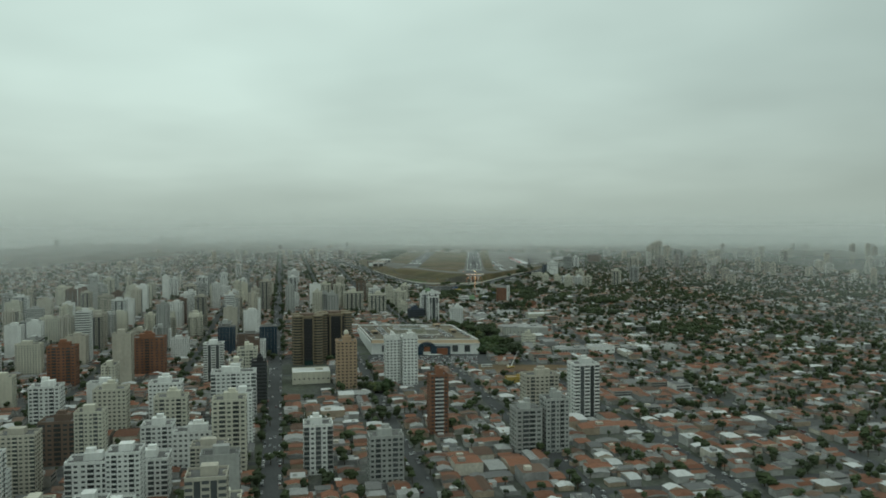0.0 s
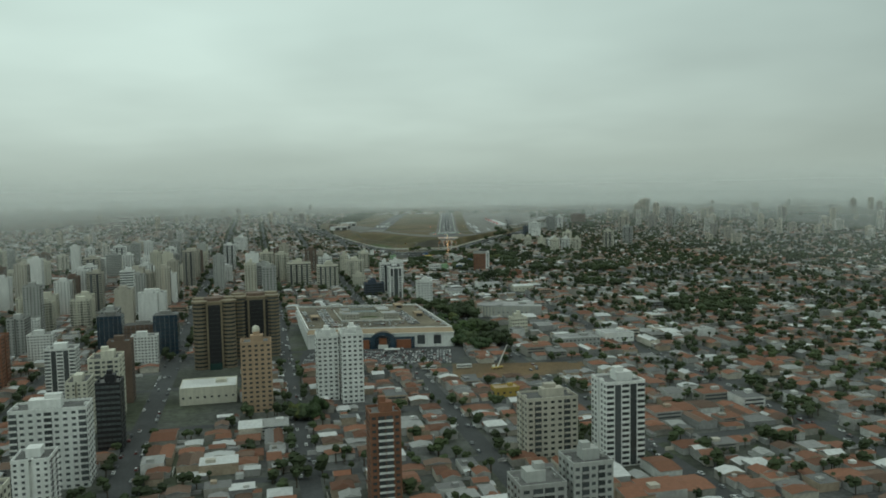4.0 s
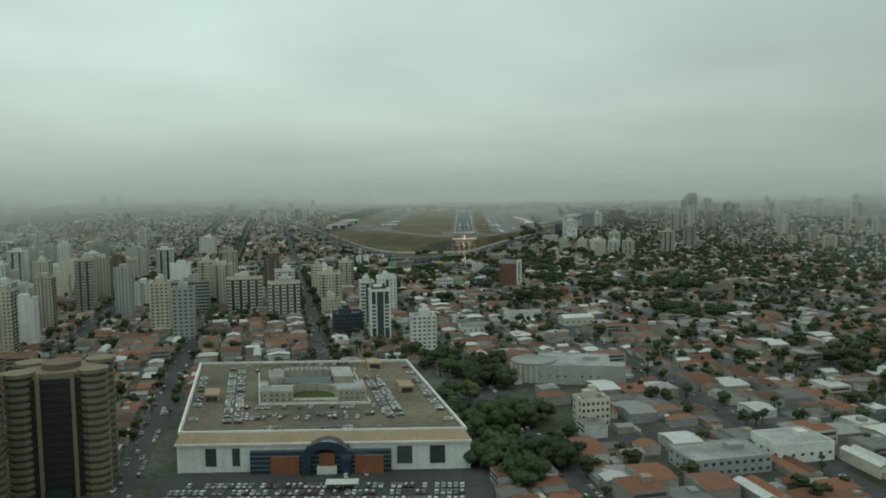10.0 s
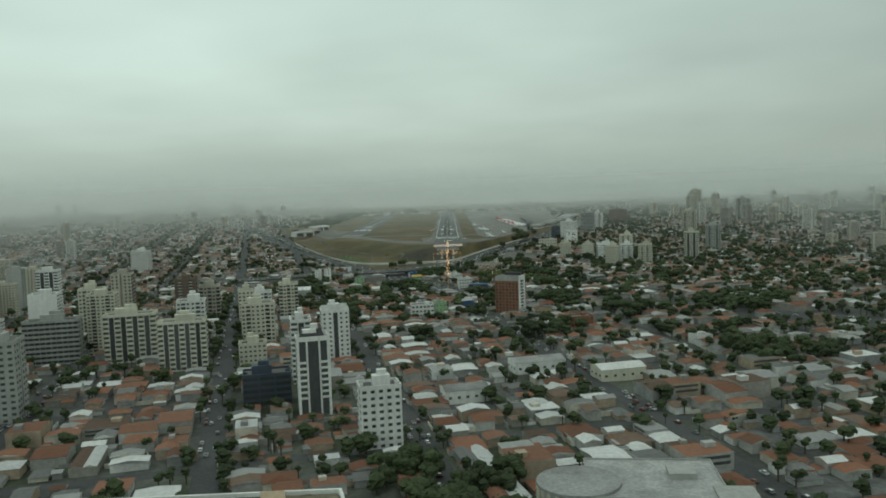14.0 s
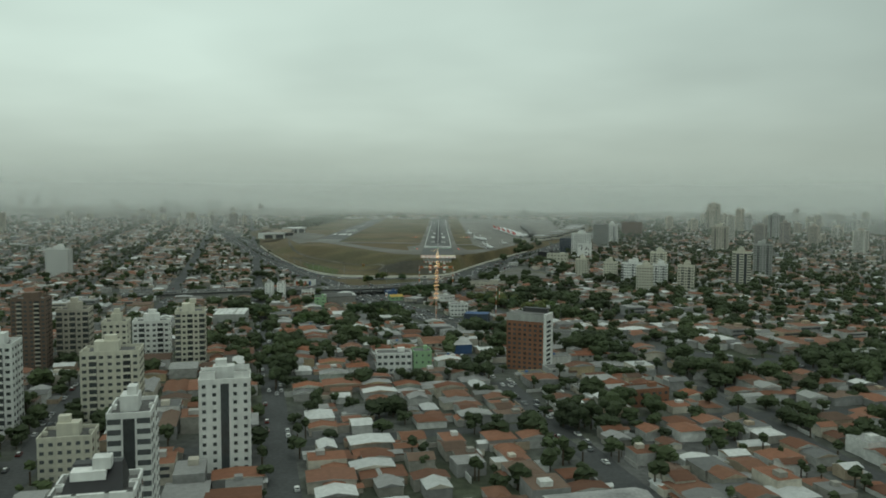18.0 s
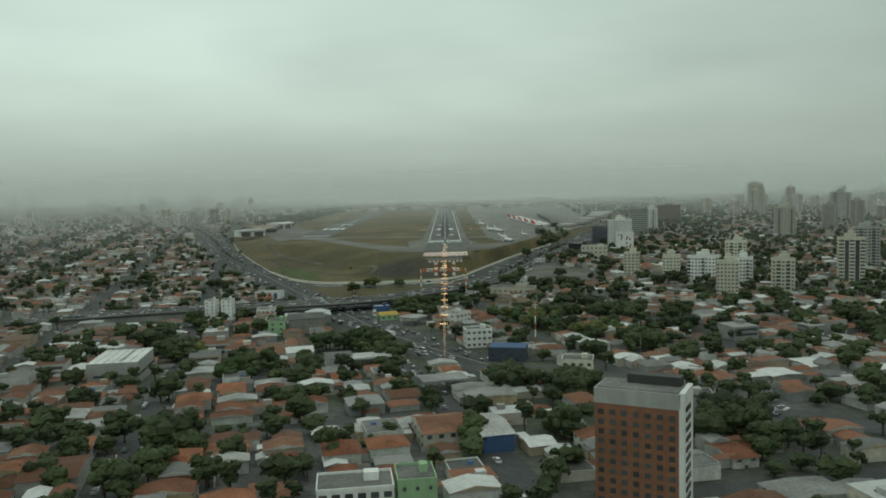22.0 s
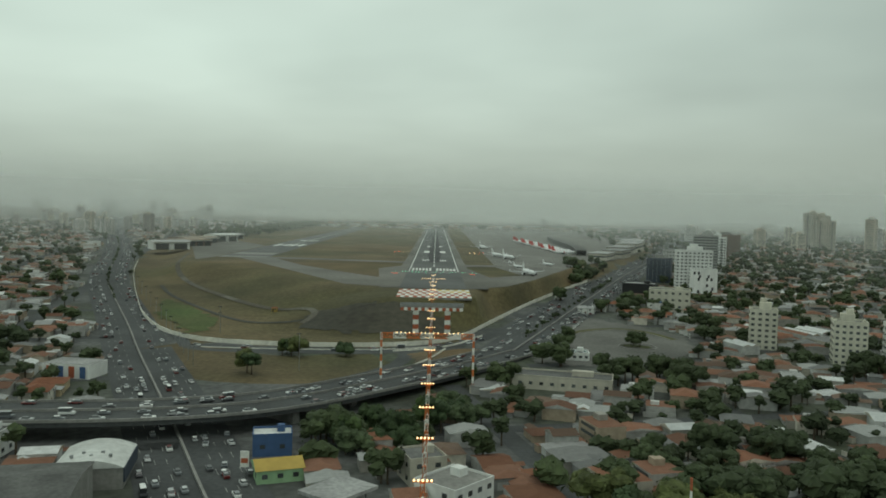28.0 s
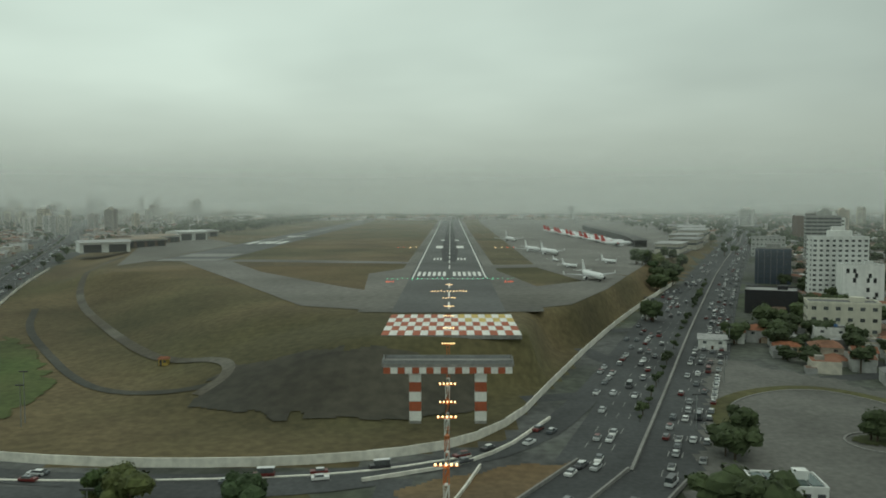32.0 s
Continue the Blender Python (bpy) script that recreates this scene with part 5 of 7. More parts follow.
part("wall", Geo().cyl(0, 0, 0, 14, 11.3, 24, 0), [TOWERWALL["grey"]], t)
part("roof", Geo().cyl(0, 0, 11.3, 14.6, 1.0, 24), [FIBRO], t)
for i in range(11):
    a = math.pi * (0.72 + i * 0.08)
    part("pilaster", Geo().box(14.1 * math.cos(a), 14.1 * math.sin(a), 0, 1, 1, 11), [TOWERWALL["cream"]], t)
foot(44, 1414, 17)
block("supermarket", "long low pale commercial building with roof plant", 117.6, 1249.5, 38, 22.8, 7.6, "grey", rows=2, cols=10, roof=FIBRO)
block("supermarket", "white low commercial building", 156.4, 1265, 28.4, 22.7, 8.5, "white", rows=1, cols=6, roof=FIBRO)
block("warehouse", "white warehouse with a grey sheet roof", 9.2, 1552.9, 23.4, 14.4, 7.2, "white", rows=1, cols=5, pitch=2)
block("warehouse", "white warehouse with a grey sheet roof", 54.1, 1611.4, 30.6, 16.2, 7.2, "white", rows=1, cols=6, pitch=2)
block("warehouse", "pale warehouse with a light sheet roof", 99.2, 1591.9, 27, 16.2, 7.2, "cream", rows=1, cols=5, pitch=2, roof=WHITEROOF)
# brown slab with a white ribbed end
rot = radians(-27)
bx, by = 52.8, 1823.7
t = thing("office_slab", "brown brick office slab with a white ribbed end", "building", (bx, by, g(bx, by) - 0.3), rot)
foot(bx, by, 18)
BW, BD, BH = 21.9, 11.4, 31.9
part("wall", Geo().box(0, 0, 0, BW, BD, BH - 4), [TOWERWALL["brick"]], t)
part("attic", Geo().box(0, 0, BH - 4, BW + 0.3, BD + 0.3, 4), [TOWERWALL["grey"]], t, "pale grey attic storey")
part("end_wall", Geo().box(BW / 2 + 0.5, 0, 0, 1.4, BD + 0.3, BH + 0.4), [TOWERWALL["white"]], t, "white ribbed end wall")
for k in range(11):
    part("end_window", Geo().box(BW / 2 + 1.3, -1.5, 1.2 + k * 2.6, 0.3, 5.8, 1.3), [GLASS], t)
wm = Geo().box(0, 0, 0, 1.5, 0.3, 1.3).mesh("window", [GLASS])
for k in range(10):
    for i in range(7):
        part("window", wm, None, t, at=(-BW / 2 + 1.7 + i * 3.05, -BD / 2 - 0.05, 1.4 + k * 2.62))
part("roof", Geo().box(0, 0, BH, BW - 1, BD - 1, 0.3), [ROOFDARK], t)
part("roof_screen", Geo().box(3, 3, BH + 0.3, 14, 4, 2.4), [DARKMETAL], t)
# white and green block
t = block("office_block", "white four-storey block with a pale green wing", -21.5, 1808.6, 19.2, 12.2, 10.9, "white", rows=3, cols=6, rot=GRID - 0.1, win=(2.0, 1.5))
block("office_wing", "pale green wing of the office block", -6.3, 1812.9, 10, 12.2, 11.3, "green", rows=3, cols=3, rot=GRID - 0.1, win=(0.9, 1.0))
t = block("sports_hall", "grey hall with a bright white roof", -161, 1997, 24, 34, 11.5, "grey", rows=1, cols=2, roof=WHITEROOF, win=(6, 1.0), parapet=0, rot=GRID - 0.1)
for i in range(1, 6):
    part("roof_seam", Geo().box(-12 + i * 4, 0, 11.62, 0.25, 33, 0.16), [FIBRO], t)
part("roof_ridge", Geo().box(3, 0, 11.62, 1.2, 26, 0.7), [WHITEROOF], t)
t = block("painted_hall", "white hall with red and blue wall panels", -157, 2313, 22, 14, 6.5, "white", rows=0, cols=0, rot=-0.15, roof=FIBRO, parapet=0)
for i, m in enumerate(("brick", "blue", "red", "blue")):
    part("panel", Geo().box(-7.7 + i * 5.2, -7.1, 0.6, 2.6, 0.3, 5), [PAINT_R if m in ("red", "brick") else TOWERWALL["blue"]], t)
t = block("corner_shop", "blue two-storey shop with a white roof", -47.5, 2214, 12, 9, 6.5, "blue", rows=1, cols=2, rot=0.2, roof=WHITEROOF)
t = block("corner_shop", "green shop with a yellow roof", -40.5, 2191, 13, 10, 4, "green", rows=1, cols=3, rot=0.35, roof=TOWERWALL["yellow"], pitch=2.0)
t = thing("sign_post", "tall white and red shop sign on a post", "sign", (-51.5, 2195, g(-51.5, 2195)))
part("post", Geo().box(0, 0, 0, 0.4, 0.4, 3), [METAL], t)
part("sign_panel", Geo().box(0, 0, 3, 2.4, 0.5, 4.6), [PAINT_W], t)
part("sign_band", Geo().box(0, -0.28, 4.2, 2.0, 0.1, 1.4), [PAINT_R], t, "red band on the sign")
block("furniture_hall", "large hall with grey sheet roofs by the freeway", -93.1, 2147.6, 23.8, 27.7, 9.9, CONCRETE, rows=0, cols=0, rot=0.2, pitch=1.5, roof=ROOFDARK)
t = block("furniture_hall", "hall with a curved pale roof beside the viaduct", -90.5, 2182, 18, 21, 6, CONCRETE, rows=0, cols=0, rot=0.2, roof=WHITEROOF, parapet=0)
vault = Geo()
for k in range(10):
    a0, a1 = -1 + k * 0.2, -0.8 + k * 0.2
    for y0, y1 in ((-10.8, 10.8),):
        vault.face([(9.3 * a0, y0, 6.2 + 2.2 * (1 - a0 * a0)), (9.3 * a1, y0, 6.2 + 2.2 * (1 - a1 * a1)), (9.3 * a1, y1, 6.2 + 2.2 * (1 - a1 * a1)), (9.3 * a0, y1, 6.2 + 2.2 * (1 - a0 * a0))])
        for q in (y0, y1):
            vault.face([(9.3 * a0, q, 6.1), (9.3 * a1, q, 6.1), (9.3 * a1, q, 6.2 + 2.2 * (1 - a1 * a1)), (9.3 * a0, q, 6.2 + 2.2 * (1 - a0 * a0))])
part("vaulted_roof", vault, [WHITEROOF], t)
for k in range(5):
    part("roof_vent", Geo().cyl(-5 + 2.5 * k, -6 + 3 * (k % 2), 8.0, 0.5, 0.7, 8), [METAL], t)
part("blue_fascia", Geo().box(9.2, 0, 2, 0.5, 20.5, 4), [TOWERWALL["dkblue"]], t, "dark blue fascia")
for dx, dy, hh in ((-173.5, 2200, 18), (-160.5, 2197, 19)):
    block("small_block", "small white six-storey block beside its twin", dx, dy, 7.6, 11, hh - 2.4, "white", rows=6, cols=2, rot=0.03, win=(0.9, 0.9), parapet=0.5)
block("small_block", "white small block with window rows by the viaduct", -134, 2206, 13, 10, 7.5, "white", rows=2, cols=4, rot=0.05)
block("small_block", "pale green apartment house with balconies", -110.5, 2135.7, 10.9, 17.8, 9.9, "green", rows=3, cols=2, rot=0.15)
# petrol station canopies
for x, y, r in ((-0.7, 1966.3, 0.25), (-22, 2172, 0.9), (-39.8, 2034.6, 0.3)):
    t = thing("canopy", "flat pale forecourt canopy on posts", "canopy", (x, y, g(x, y)), r)
    foot(x, y, 13)
    part("canopy_roof", Geo().box(0, 0, 5, 21 if y < 2100 else 16, 13, 0.9), [WHITEROOF if 2025 < y < 2100 else FIBRO], t)
    for sx in (-6, 6):
        for sy in (-4, 4):
            part("post", Geo().box(sx, sy, 0, 0.4, 0.4, 5), [METAL], t)
block("office_block", "white three-storey block beside the approach mast", 20.4, 2081.1, 15.5, 11.6, 10.7, "white", rows=3, cols=5, rot=0.15)
block("white_house", "white two-storey house with a weathered flat roof", 13.1, 2172.6, 16, 14, 7, "white", rows=2, cols=4, rot=0.85, roof=CONCRETE)
block("beige_house", "beige flat-roofed house below the mast", 1, 2191, 11, 12, 7.5, "beige", rows=2, cols=2, rot=0.35)
block("dealership", "dark showroom with a blue roof", 33, 2036, 20, 13.5, 8, "dkblue", rows=1, cols=4, rot=-0.2, roof=TOWERWALL["blue"], parapet=0)
block("terracotta_house", "large house with a terracotta roof", 1.2, 1873.3, 15.9, 21.2, 6.2, "beige", rows=2, cols=4, roof=TILE, pitch=2.6)
block("workshop", "workshop with a long grey roof", 17.9, 1868.9, 10.6, 24.7, 6.2, "blue", rows=0, cols=0, pitch=1.6)
block("villa", "white villa with orange trim", 63.4, 1992.4, 14.9, 13, 7.4, "cream", rows=2, cols=4, rot=-0.2)
block("old_factory", "abandoned grey concrete shed", 87.3, 1903, 24, 16, 8, "grey", rows=0, cols=0, rot=-0.15)
block("brick_terrace", "long brick-red three-storey building", 102.5, 1750.9, 19.4, 10.6, 7.9, "brick", rows=2, cols=6, rot=0.3)
block("old_factory", "long old factory with weathered grey roof and yellowish wall", 55, 2309, 46, 15, 5.5, "beige", rows=1, cols=10, rot=-0.25, roof=ROOFDARK)
# by the avenue
t = block("market_hall", "low white hall with a panelled glass roof", 74, 2376, 15, 10, 4, "white", rows=1, cols=5, rot=-0.1, roof=FIBRO, parapet=0.5)
for i in range(5):
    part("roof_panel", Geo().box(-5.6 + i * 2.8, 0, 4.2, 2.3, 7.6, 0.2), [GREENGLASS], t, "pale glass roof panel")
block("showroom", "black glass showroom with a white roof edge", 170, 2628, 26, 22, 12, "black", rows=0, cols=0, rot=-0.38, roof=FIBRO)
glassblock(222, 2755, 23, 20, 24, TOWERWALL["dkblue"], "dark blue glass office block", -0.38)
t = put_tower(236, 2690, "white hotel slab with rows of small windows", 32, 14, 36, wall="white", cols=9, balcony=0, rot=-0.2, split=True, name="hotel")
t = block("annex", "white annex with scattered black square panels", 237, 2664, 22, 14, 22, "white", rows=0, cols=0, rot=-0.2)
ar = random.Random(5)
for i in range(5):
    for k in range(7):
        if ar.random() < 0.5 and i != 2:
            part("panel", Geo().box(-8.4 + i * 3.6 + (1 if k % 2 else 0), -7.05, 1.5 + k * 2.7, 1.7, 0.16, 2.6), [TOWERWALL["black"]], t, "black square wall panel")
block("apartment_house", "cream three-storey block with arched windows", 178, 2566, 30, 16, 15, "cream", rows=3, cols=6, rot=-0.3, win=(2, 1.6))
block("office_block", "pale blue office block by the avenue", 300, 2960, 30, 20, 18, "grey", rows=4, cols=8, rot=-0.38)
glassblock(430, 3150, 44, 26, 33, TOWERWALL["brown"], "dark brown office slab", -0.3)

# ---- airport buildings ----
ORANGEBR = mat("weathered_hangar_roof", (0.30, 0.24, 0.18), 0.85, 0.2, 0.1, 0.8, alt=(0.22, 0.20, 0.18))
def hangar(x, y, w, d, h, rot, wall, roofm, lab, openings):
    t = thing("hangar", lab, "hangar", (x, y, 0.1), rot)
    part("wall", Geo().box(0, d * 0.05, 0, w, d * 0.9, h, floor=False), [TOWERWALL[wall]], t)
    part("roof", Geo().roof(0, 0, h, w, d, h * 0.22, 0, 0, 1, 0, 0.8), [roofm, TOWERWALL[wall]], t)
    # solid dark panels stand in for the shade inside open doors
    for i in range(openings):
        part("doorway", Geo().box(-w / 2 + (i + 0.5) * w / openings, -d * 0.4 - 0.3, 0, w / openings * 0.7, 0.8, h * 0.78), [DARKMETAL], t, "dark panel imitating the shade in a hangar door")
    part("fascia", Geo().box(0, -d * 0.45, h * 0.8, w + 0.4, 1.0, h * 0.22), [TOWERWALL["white"]], t)
hangar(-330, 2962, 44, 34, 9.5, 0.55, "white", FIBRO, "white hangar with two dark door openings", 2)
hangar(-338, 3050, 62, 40, 8, 0.95, "brown", ORANGEBR, "long brown hangar with a weathered roof", 5)
hangar(-350, 3130, 62, 40, 8, 1.0, "brown", ORANGEBR, "long brown hangar with a weathered roof", 4)
hangar(-330, 3205, 40, 34, 10, 0.9, "white", WHITEROOF, "white hangar with a broad pale door", 2)
hangar(-345, 3290, 50, 34, 8, 1.0, "grey", FIBRO, "grey hangar row beyond the grass", 3)
term = thing("terminal", "long low terminal with weathered flat roofs", "terminal", (0, 0, 0))
for x, y, w, d, h, r in ((205, 2945, 46, 22, 8, 1.15), (238, 3010, 56, 26, 9, 1.15), (262, 3090, 70, 28, 10, 1.15), (300, 3190, 90, 30, 12, 1.2), (330, 3300, 100, 34, 12, 1.25), (352, 3430, 110, 36, 10, 1.3)):
    b = part("wing", Geo().box(x, y, g(x, y) - 1, w, d, h + 1, rot=r), [TOWERWALL["beige"]], term)
    part("roof", Geo().box(x, y, g(x, y) + h, w + 3, d + 3, 0.7, rot=r), [FIBRO], b)
    part("window_band", Geo().box(x, y, g(x, y) + h * 0.45, w + 0.3, d + 0.3, h * 0.22, rot=r), [GLASS], b)
pier = thing("boarding_pier", "dark curved boarding pier along the apron", "terminal", (0, 0, 0))
pl = smooth_line([(192, 3010), (206, 3120), (214, 3260), (218, 3420), (230, 3560)])
part("wall", ribbon(pl, 12, 7, 0, 0, None, 20, 0.0, 7), [DARKMETAL], pier)
part("roof", ribbon(pl, 15, 7.6, 0, 0, None, 20, 0.0, 0.5), [ROOFDARK], pier)
hut = block("guard_house", "small white guard house by the wall", 103, 2612, 5, 5, 4.2, "white", rows=1, cols=1, rot=0.2)
ct = thing("control_tower", "slim grey control tower with a dark glass cab", "tower", (308, 4232, 0))
part("shaft", Geo().cyl(0, 0, 0, 4.6, 26, 10, 0, 4.0), [CONCRETE], ct)
part("gallery", Geo().cyl(0, 0, 26, 7, 2, 12, 0, 9), [CONCRETE], ct)
part("cab", Geo().cyl(0, 0, 28, 7.6, 5, 12, 0, 9), [GLASS], ct)
part("cab_roof", Geo().cyl(0, 0, 33, 9.4, 1.2, 12), [CONCRETE], ct)
part("antenna", Geo().cyl(0, 0, 34.2, 0.2, 6, 6), [METAL], ct)


def airplane(label, tail):
    """Twin-jet airliner with its nose to -y."""
    t = thing("airplane", label, "airplane", group="parked airliners")
    fus = Geo()
    prof = [(-17, 0.3, 2.9), (-16.4, 1.0, 3.0), (-15, 1.65, 3.2), (-12.5, 1.97, 3.4), (8, 1.97, 3.4), (12, 1.5, 3.8), (15, 0.9, 4.2), (17, 0.25, 4.6)]
    n = 12
    for y, r, z in prof:
        fus.v.extend([(r * math.cos(6.28319 * i / n), y, z + r * math.sin(6.28319 * i / n)) for i in range(n)])
    for q in range(len(prof) - 1):
        for e in range(n):
            fus.f.append((q * n + e, q * n + (e + 1) % n, q * n + n + (e + 1) % n, q * n + n + e)); fus.m.append(0)
    f = part("fuselage", fus, [PLANEWHITE], t, smooth=True)
    part("cockpit_glass", Geo().box(0, -15.4, 3.9, 2.0, 0.9, 0.5), [GLASS], f)
    for sx in (-1, 1):
        wing = Geo()
        a = [(sx * 1.5, -4, 2.3), (sx * 17, 3.2, 3.6), (sx * 17, 4.6, 3.6), (sx * 1.5, 3, 2.3)]
        if sx < 0:
            a = a[::-1]
        wing.solid(a, [(x, y, z + (0.7 if abs(x) < 5 else 0.15)) for x, y, z in a], floor=True)
        part("wing", wing, [PLANEGREY], t)
        part("winglet", Geo().box(sx * 17, 4, 3.6, 0.15, 1.2, 1.6), [tail], t)
        eng = Geo()
        for y, r in ((-5.4, 0.95), (-4.6, 1.1), (-1.8, 0.95), (-0.8, 0.5)):
            eng.v.extend([(sx * 5.8 + r * math.cos(6.28319 * i / 10), y, 1.45 + r * math.sin(6.28319 * i / 10)) for i in range(10)])
        for q in range(3):
            for e in range(10):
                eng.f.append((q * 10 + e, q * 10 + (e + 1) % 10, q * 10 + 10 + (e + 1) % 10, q * 10 + 10 + e)); eng.m.append(0)
        eng.f.append(tuple(range(10))); eng.m.append(1)
        part("engine", eng, [PLANEWHITE, DARKMETAL], t)
        ta = [(sx * 0.5, 13.2, 4.6), (sx * 6.2, 15.8, 4.9), (sx * 6.2, 16.8, 4.9), (sx * 0.5, 16, 4.6)]
        if sx < 0:
            ta = ta[::-1]
        part("tailplane", Geo().solid(ta, [(x, y, z + 0.2) for x, y, z in ta], floor=True), [PLANEWHITE], t)
        part("main_gear", Geo().box(sx * 3.4, 1, 0, 0.7, 1.1, 2.3), [TYRE], t)
    fin = Geo().solid([(-0.15, 10.6, 5), (0.15, 10.6, 5), (0.15, 16, 5.4), (-0.15, 16, 5.4)], [(-0.1, 15, 11.4), (0.1, 15, 11.4), (0.1, 17.2, 11.4), (-0.1, 17.2, 11.4)], floor=True)
    part("fin", fin, [tail], t)
    part("nose_gear", Geo().box(0, -12.8, 0, 0.5, 0.8, 1.7), [TYRE], t)
    return t
white_jet = airplane("white twin-jet airliner waiting on the taxiway", PLANEWHITE)
red_jet = airplane("white airliner with a red tail at its stand", PLANERED)
for x, y, r, s in ((84, 2676, 12, 0.95), (86, 2900, 18, 1.0), (76, 2945, 20, 0.9), (70, 3137, 12, 1.0), (119, 2804, 25, 0.55), (84, 2765, 30, 0.5), (82, 2826, 8, 0.38)):
    ob = copy_thing(white_jet, pose(x, y, 0.3, 0, 0, r))
    ob.scale = (s, s, s)
for k in range(10):
    copy_thing(red_jet, pose(172 - 2.2 * k + (k % 2) * 3, 3030 + k * 40, 0.3, 0, 0, 96 + (k * 37) % 9))
for ob in (white_jet, red_jet):
    for o in [ob, *ob.children_recursive]:
        bpy.data.objects.remove(o)

# ---- masts and poles ----
def pole(x, y, h, lab, m=METAL, name="lamp_post", head=True, r=0.16):
    t = thing(name, lab, "pole", (x, y, g(x, y)))
    part("shaft", Geo().cyl(0, 0, 0, r, h, 8, 0, r * 0.6), [m], t)
    if head:
        part("head", Geo().box(0, 0, h, 2.4, 0.5, 0.3), [DARKMETAL], t)
for x, y, h in ((-61, 2340, 17), (-124, 2437, 15), (-123, 2433, 12), (102, 2027, 14)):
    pole(x, y, h, "tall grey floodlight pole")
for x, y, h in ((61, 2149, 18),):
    t = thing("marker_mast", "slim red and white marker mast", "mast", (x, y, g(x, y)))
    for k in range(6):
        part("segment", Geo().cyl(0, 0, h * k / 6, 0.3, h / 6, 8), [PAINT_R if k % 2 else PAINT_W], t)
for k in range(26):
    y = 2430 + k * 26
    x = np.interp(y, [2392, 2470, 2562, 2685, 2840, 3050, 3300], [30, 71, 106, 153, 213, 300, 400])
    pole(float(x) + 20, y, 10, "grey street lamp post beside the avenue")
for k in range(18):
    p = resample(FREEWAY, 30)
    p = [q for q in p if 1990 < q.y < 2800]
    if k < len(p):
        pole(p[k].x + 19, p[k].y + 8, 10, "grey street lamp post beside the freeway")
t = thing("telecom_mast", "slim red and white telecom mast with an antenna platform", "mast", (52, 2068, g(52, 2068)))
for k in range(7):
    part("segment", Geo().cyl(0, 0, 4 * k, 0.4 - 0.02 * k, 4, 8), [PAINT_R if k % 2 else PAINT_W], t)
part("platform", Geo().cyl(0, 0, 27.6, 1.9, 0.3, 10), [PAINT_R], t, "round antenna platform")
for k in range(6):
    part("antenna", Geo().box(1.7 * math.cos(k * 1.047), 1.7 * math.sin(k * 1.047), 27.9, 0.35, 0.35, 2.2), [METAL], t)
# kerb barriers of the ramps
for line, nm in (([(-62, 2292), (-30, 2322), (-8, 2352), (2, 2378), (8, 2400)], "barrier_ramp"), ([(-20, 2390), (10, 2404), (30, 2440)], "barrier_slip")):
    tagged(new(nm, ribbon(smooth_line(line), 0.5, 1.0, 0, 0, None, 6, None, 0.95).mesh(nm, [WALLWHITE])), "pale concrete ramp barrier", "barrier", kind="structure")
drape("earth_island", [(-12, 2385), (2, 2394), (22, 2404), (34, 2398), (16, 2372), (-2, 2352), (-8, 2362)], EARTH, 0.22, "bare red earth between the slip roads", "ground", 1.2)
# forecourt beside the avenue: paving, hedge border and a planted island
PAVING = mat("worn_forecourt_paving", (0.135, 0.132, 0.12), 0.9, 0.18, 0.06, 0.9, alt=(0.10, 0.10, 0.092))
drape("forecourt", [(103, 2522), (78, 2448), (50, 2372), (66, 2362), (108, 2362), (146, 2405), (154, 2455), (128, 2494)], PAVING, 0.2, "worn grey forecourt paving beside the avenue", "pavement", 2.5)
drape("lawn_island", [(117 + 8.5 * math.cos(k * 0.349), 2418 + 7 * math.sin(k * 0.349)) for k in range(18)], GREENGRASS, 0.42, "oval planted island in the forecourt", "grass", 1.0)
HEDGE = smooth_line([(79, 2434), (84, 2455), (96, 2468), (112, 2476), (127, 2475), (138, 2462), (145, 2442)])
tagged(new("verge_forecourt", ribbon(HEDGE, 5, 0.34, step=3).mesh("verge_forecourt", [GREENGRASS])), "curved strip of rough grass round the forecourt", "verge", kind="structure")
tagged(new("kerb_forecourt", ribbon(HEDGE, 0.5, 0.5, -3.0, 0, None, 3, None, 0.4).mesh("kerb_forecourt", [CONCRETE])), "pale kerb round the forecourt", "kerb", kind="structure")
tagged(new("kerb_island", ribbon([(117 + 10.5 * math.cos(k * 0.314), 2418 + 9 * math.sin(k * 0.314)) for k in range(21)], 0.6, 0.5, 0, 0, None, 3, None, 0.4).mesh("kerb_island", [CONCRETE])), "pale kerb round the planted island", "kerb", kind="structure")
tagged(new("kerb_frontage", ribbon(smooth_line([(-122, 2392), (-90, 2390), (-50, 2391.5), (-20, 2396), (6, 2408)]), 0.7, 0.4, step=4, thick=0.3).mesh("kerb_frontage", [WALLWHITE])), "pale kerb between the frontage lanes", "kerb", kind="structure")
tagged(new("road_loop", ribbon(smooth_line([(-152, 2432), (-138, 2412), (-133, 2398), (-124, 2386), (-104, 2383), (-70, 2383), (-36, 2384), (-14, 2392)]), 7, 0.16, step=4).mesh("road_loop", [ASPHALT])), "narrow asphalt loop road beside the verge", "road", kind="structure")
# dome and tank on the tan tower
dm = thing("roof_dome", "pale domed water tank on a tower roof", "tank", (-133.5, 1066.6, g(-133.5, 1066.6) + 52.8))
part("drum", Geo().cyl(0, 0, 0, 2.6, 2.6, 12), [TOWERWALL["cream"]], dm)
part("dome", Geo().cyl(0, 0, 2.6, 2.6, 1.4, 12, 0, 1.9).cyl(0, 0, 4.0, 1.9, 0.8, 12, 0, 0.7), [TOWERWALL["cream"]], dm)

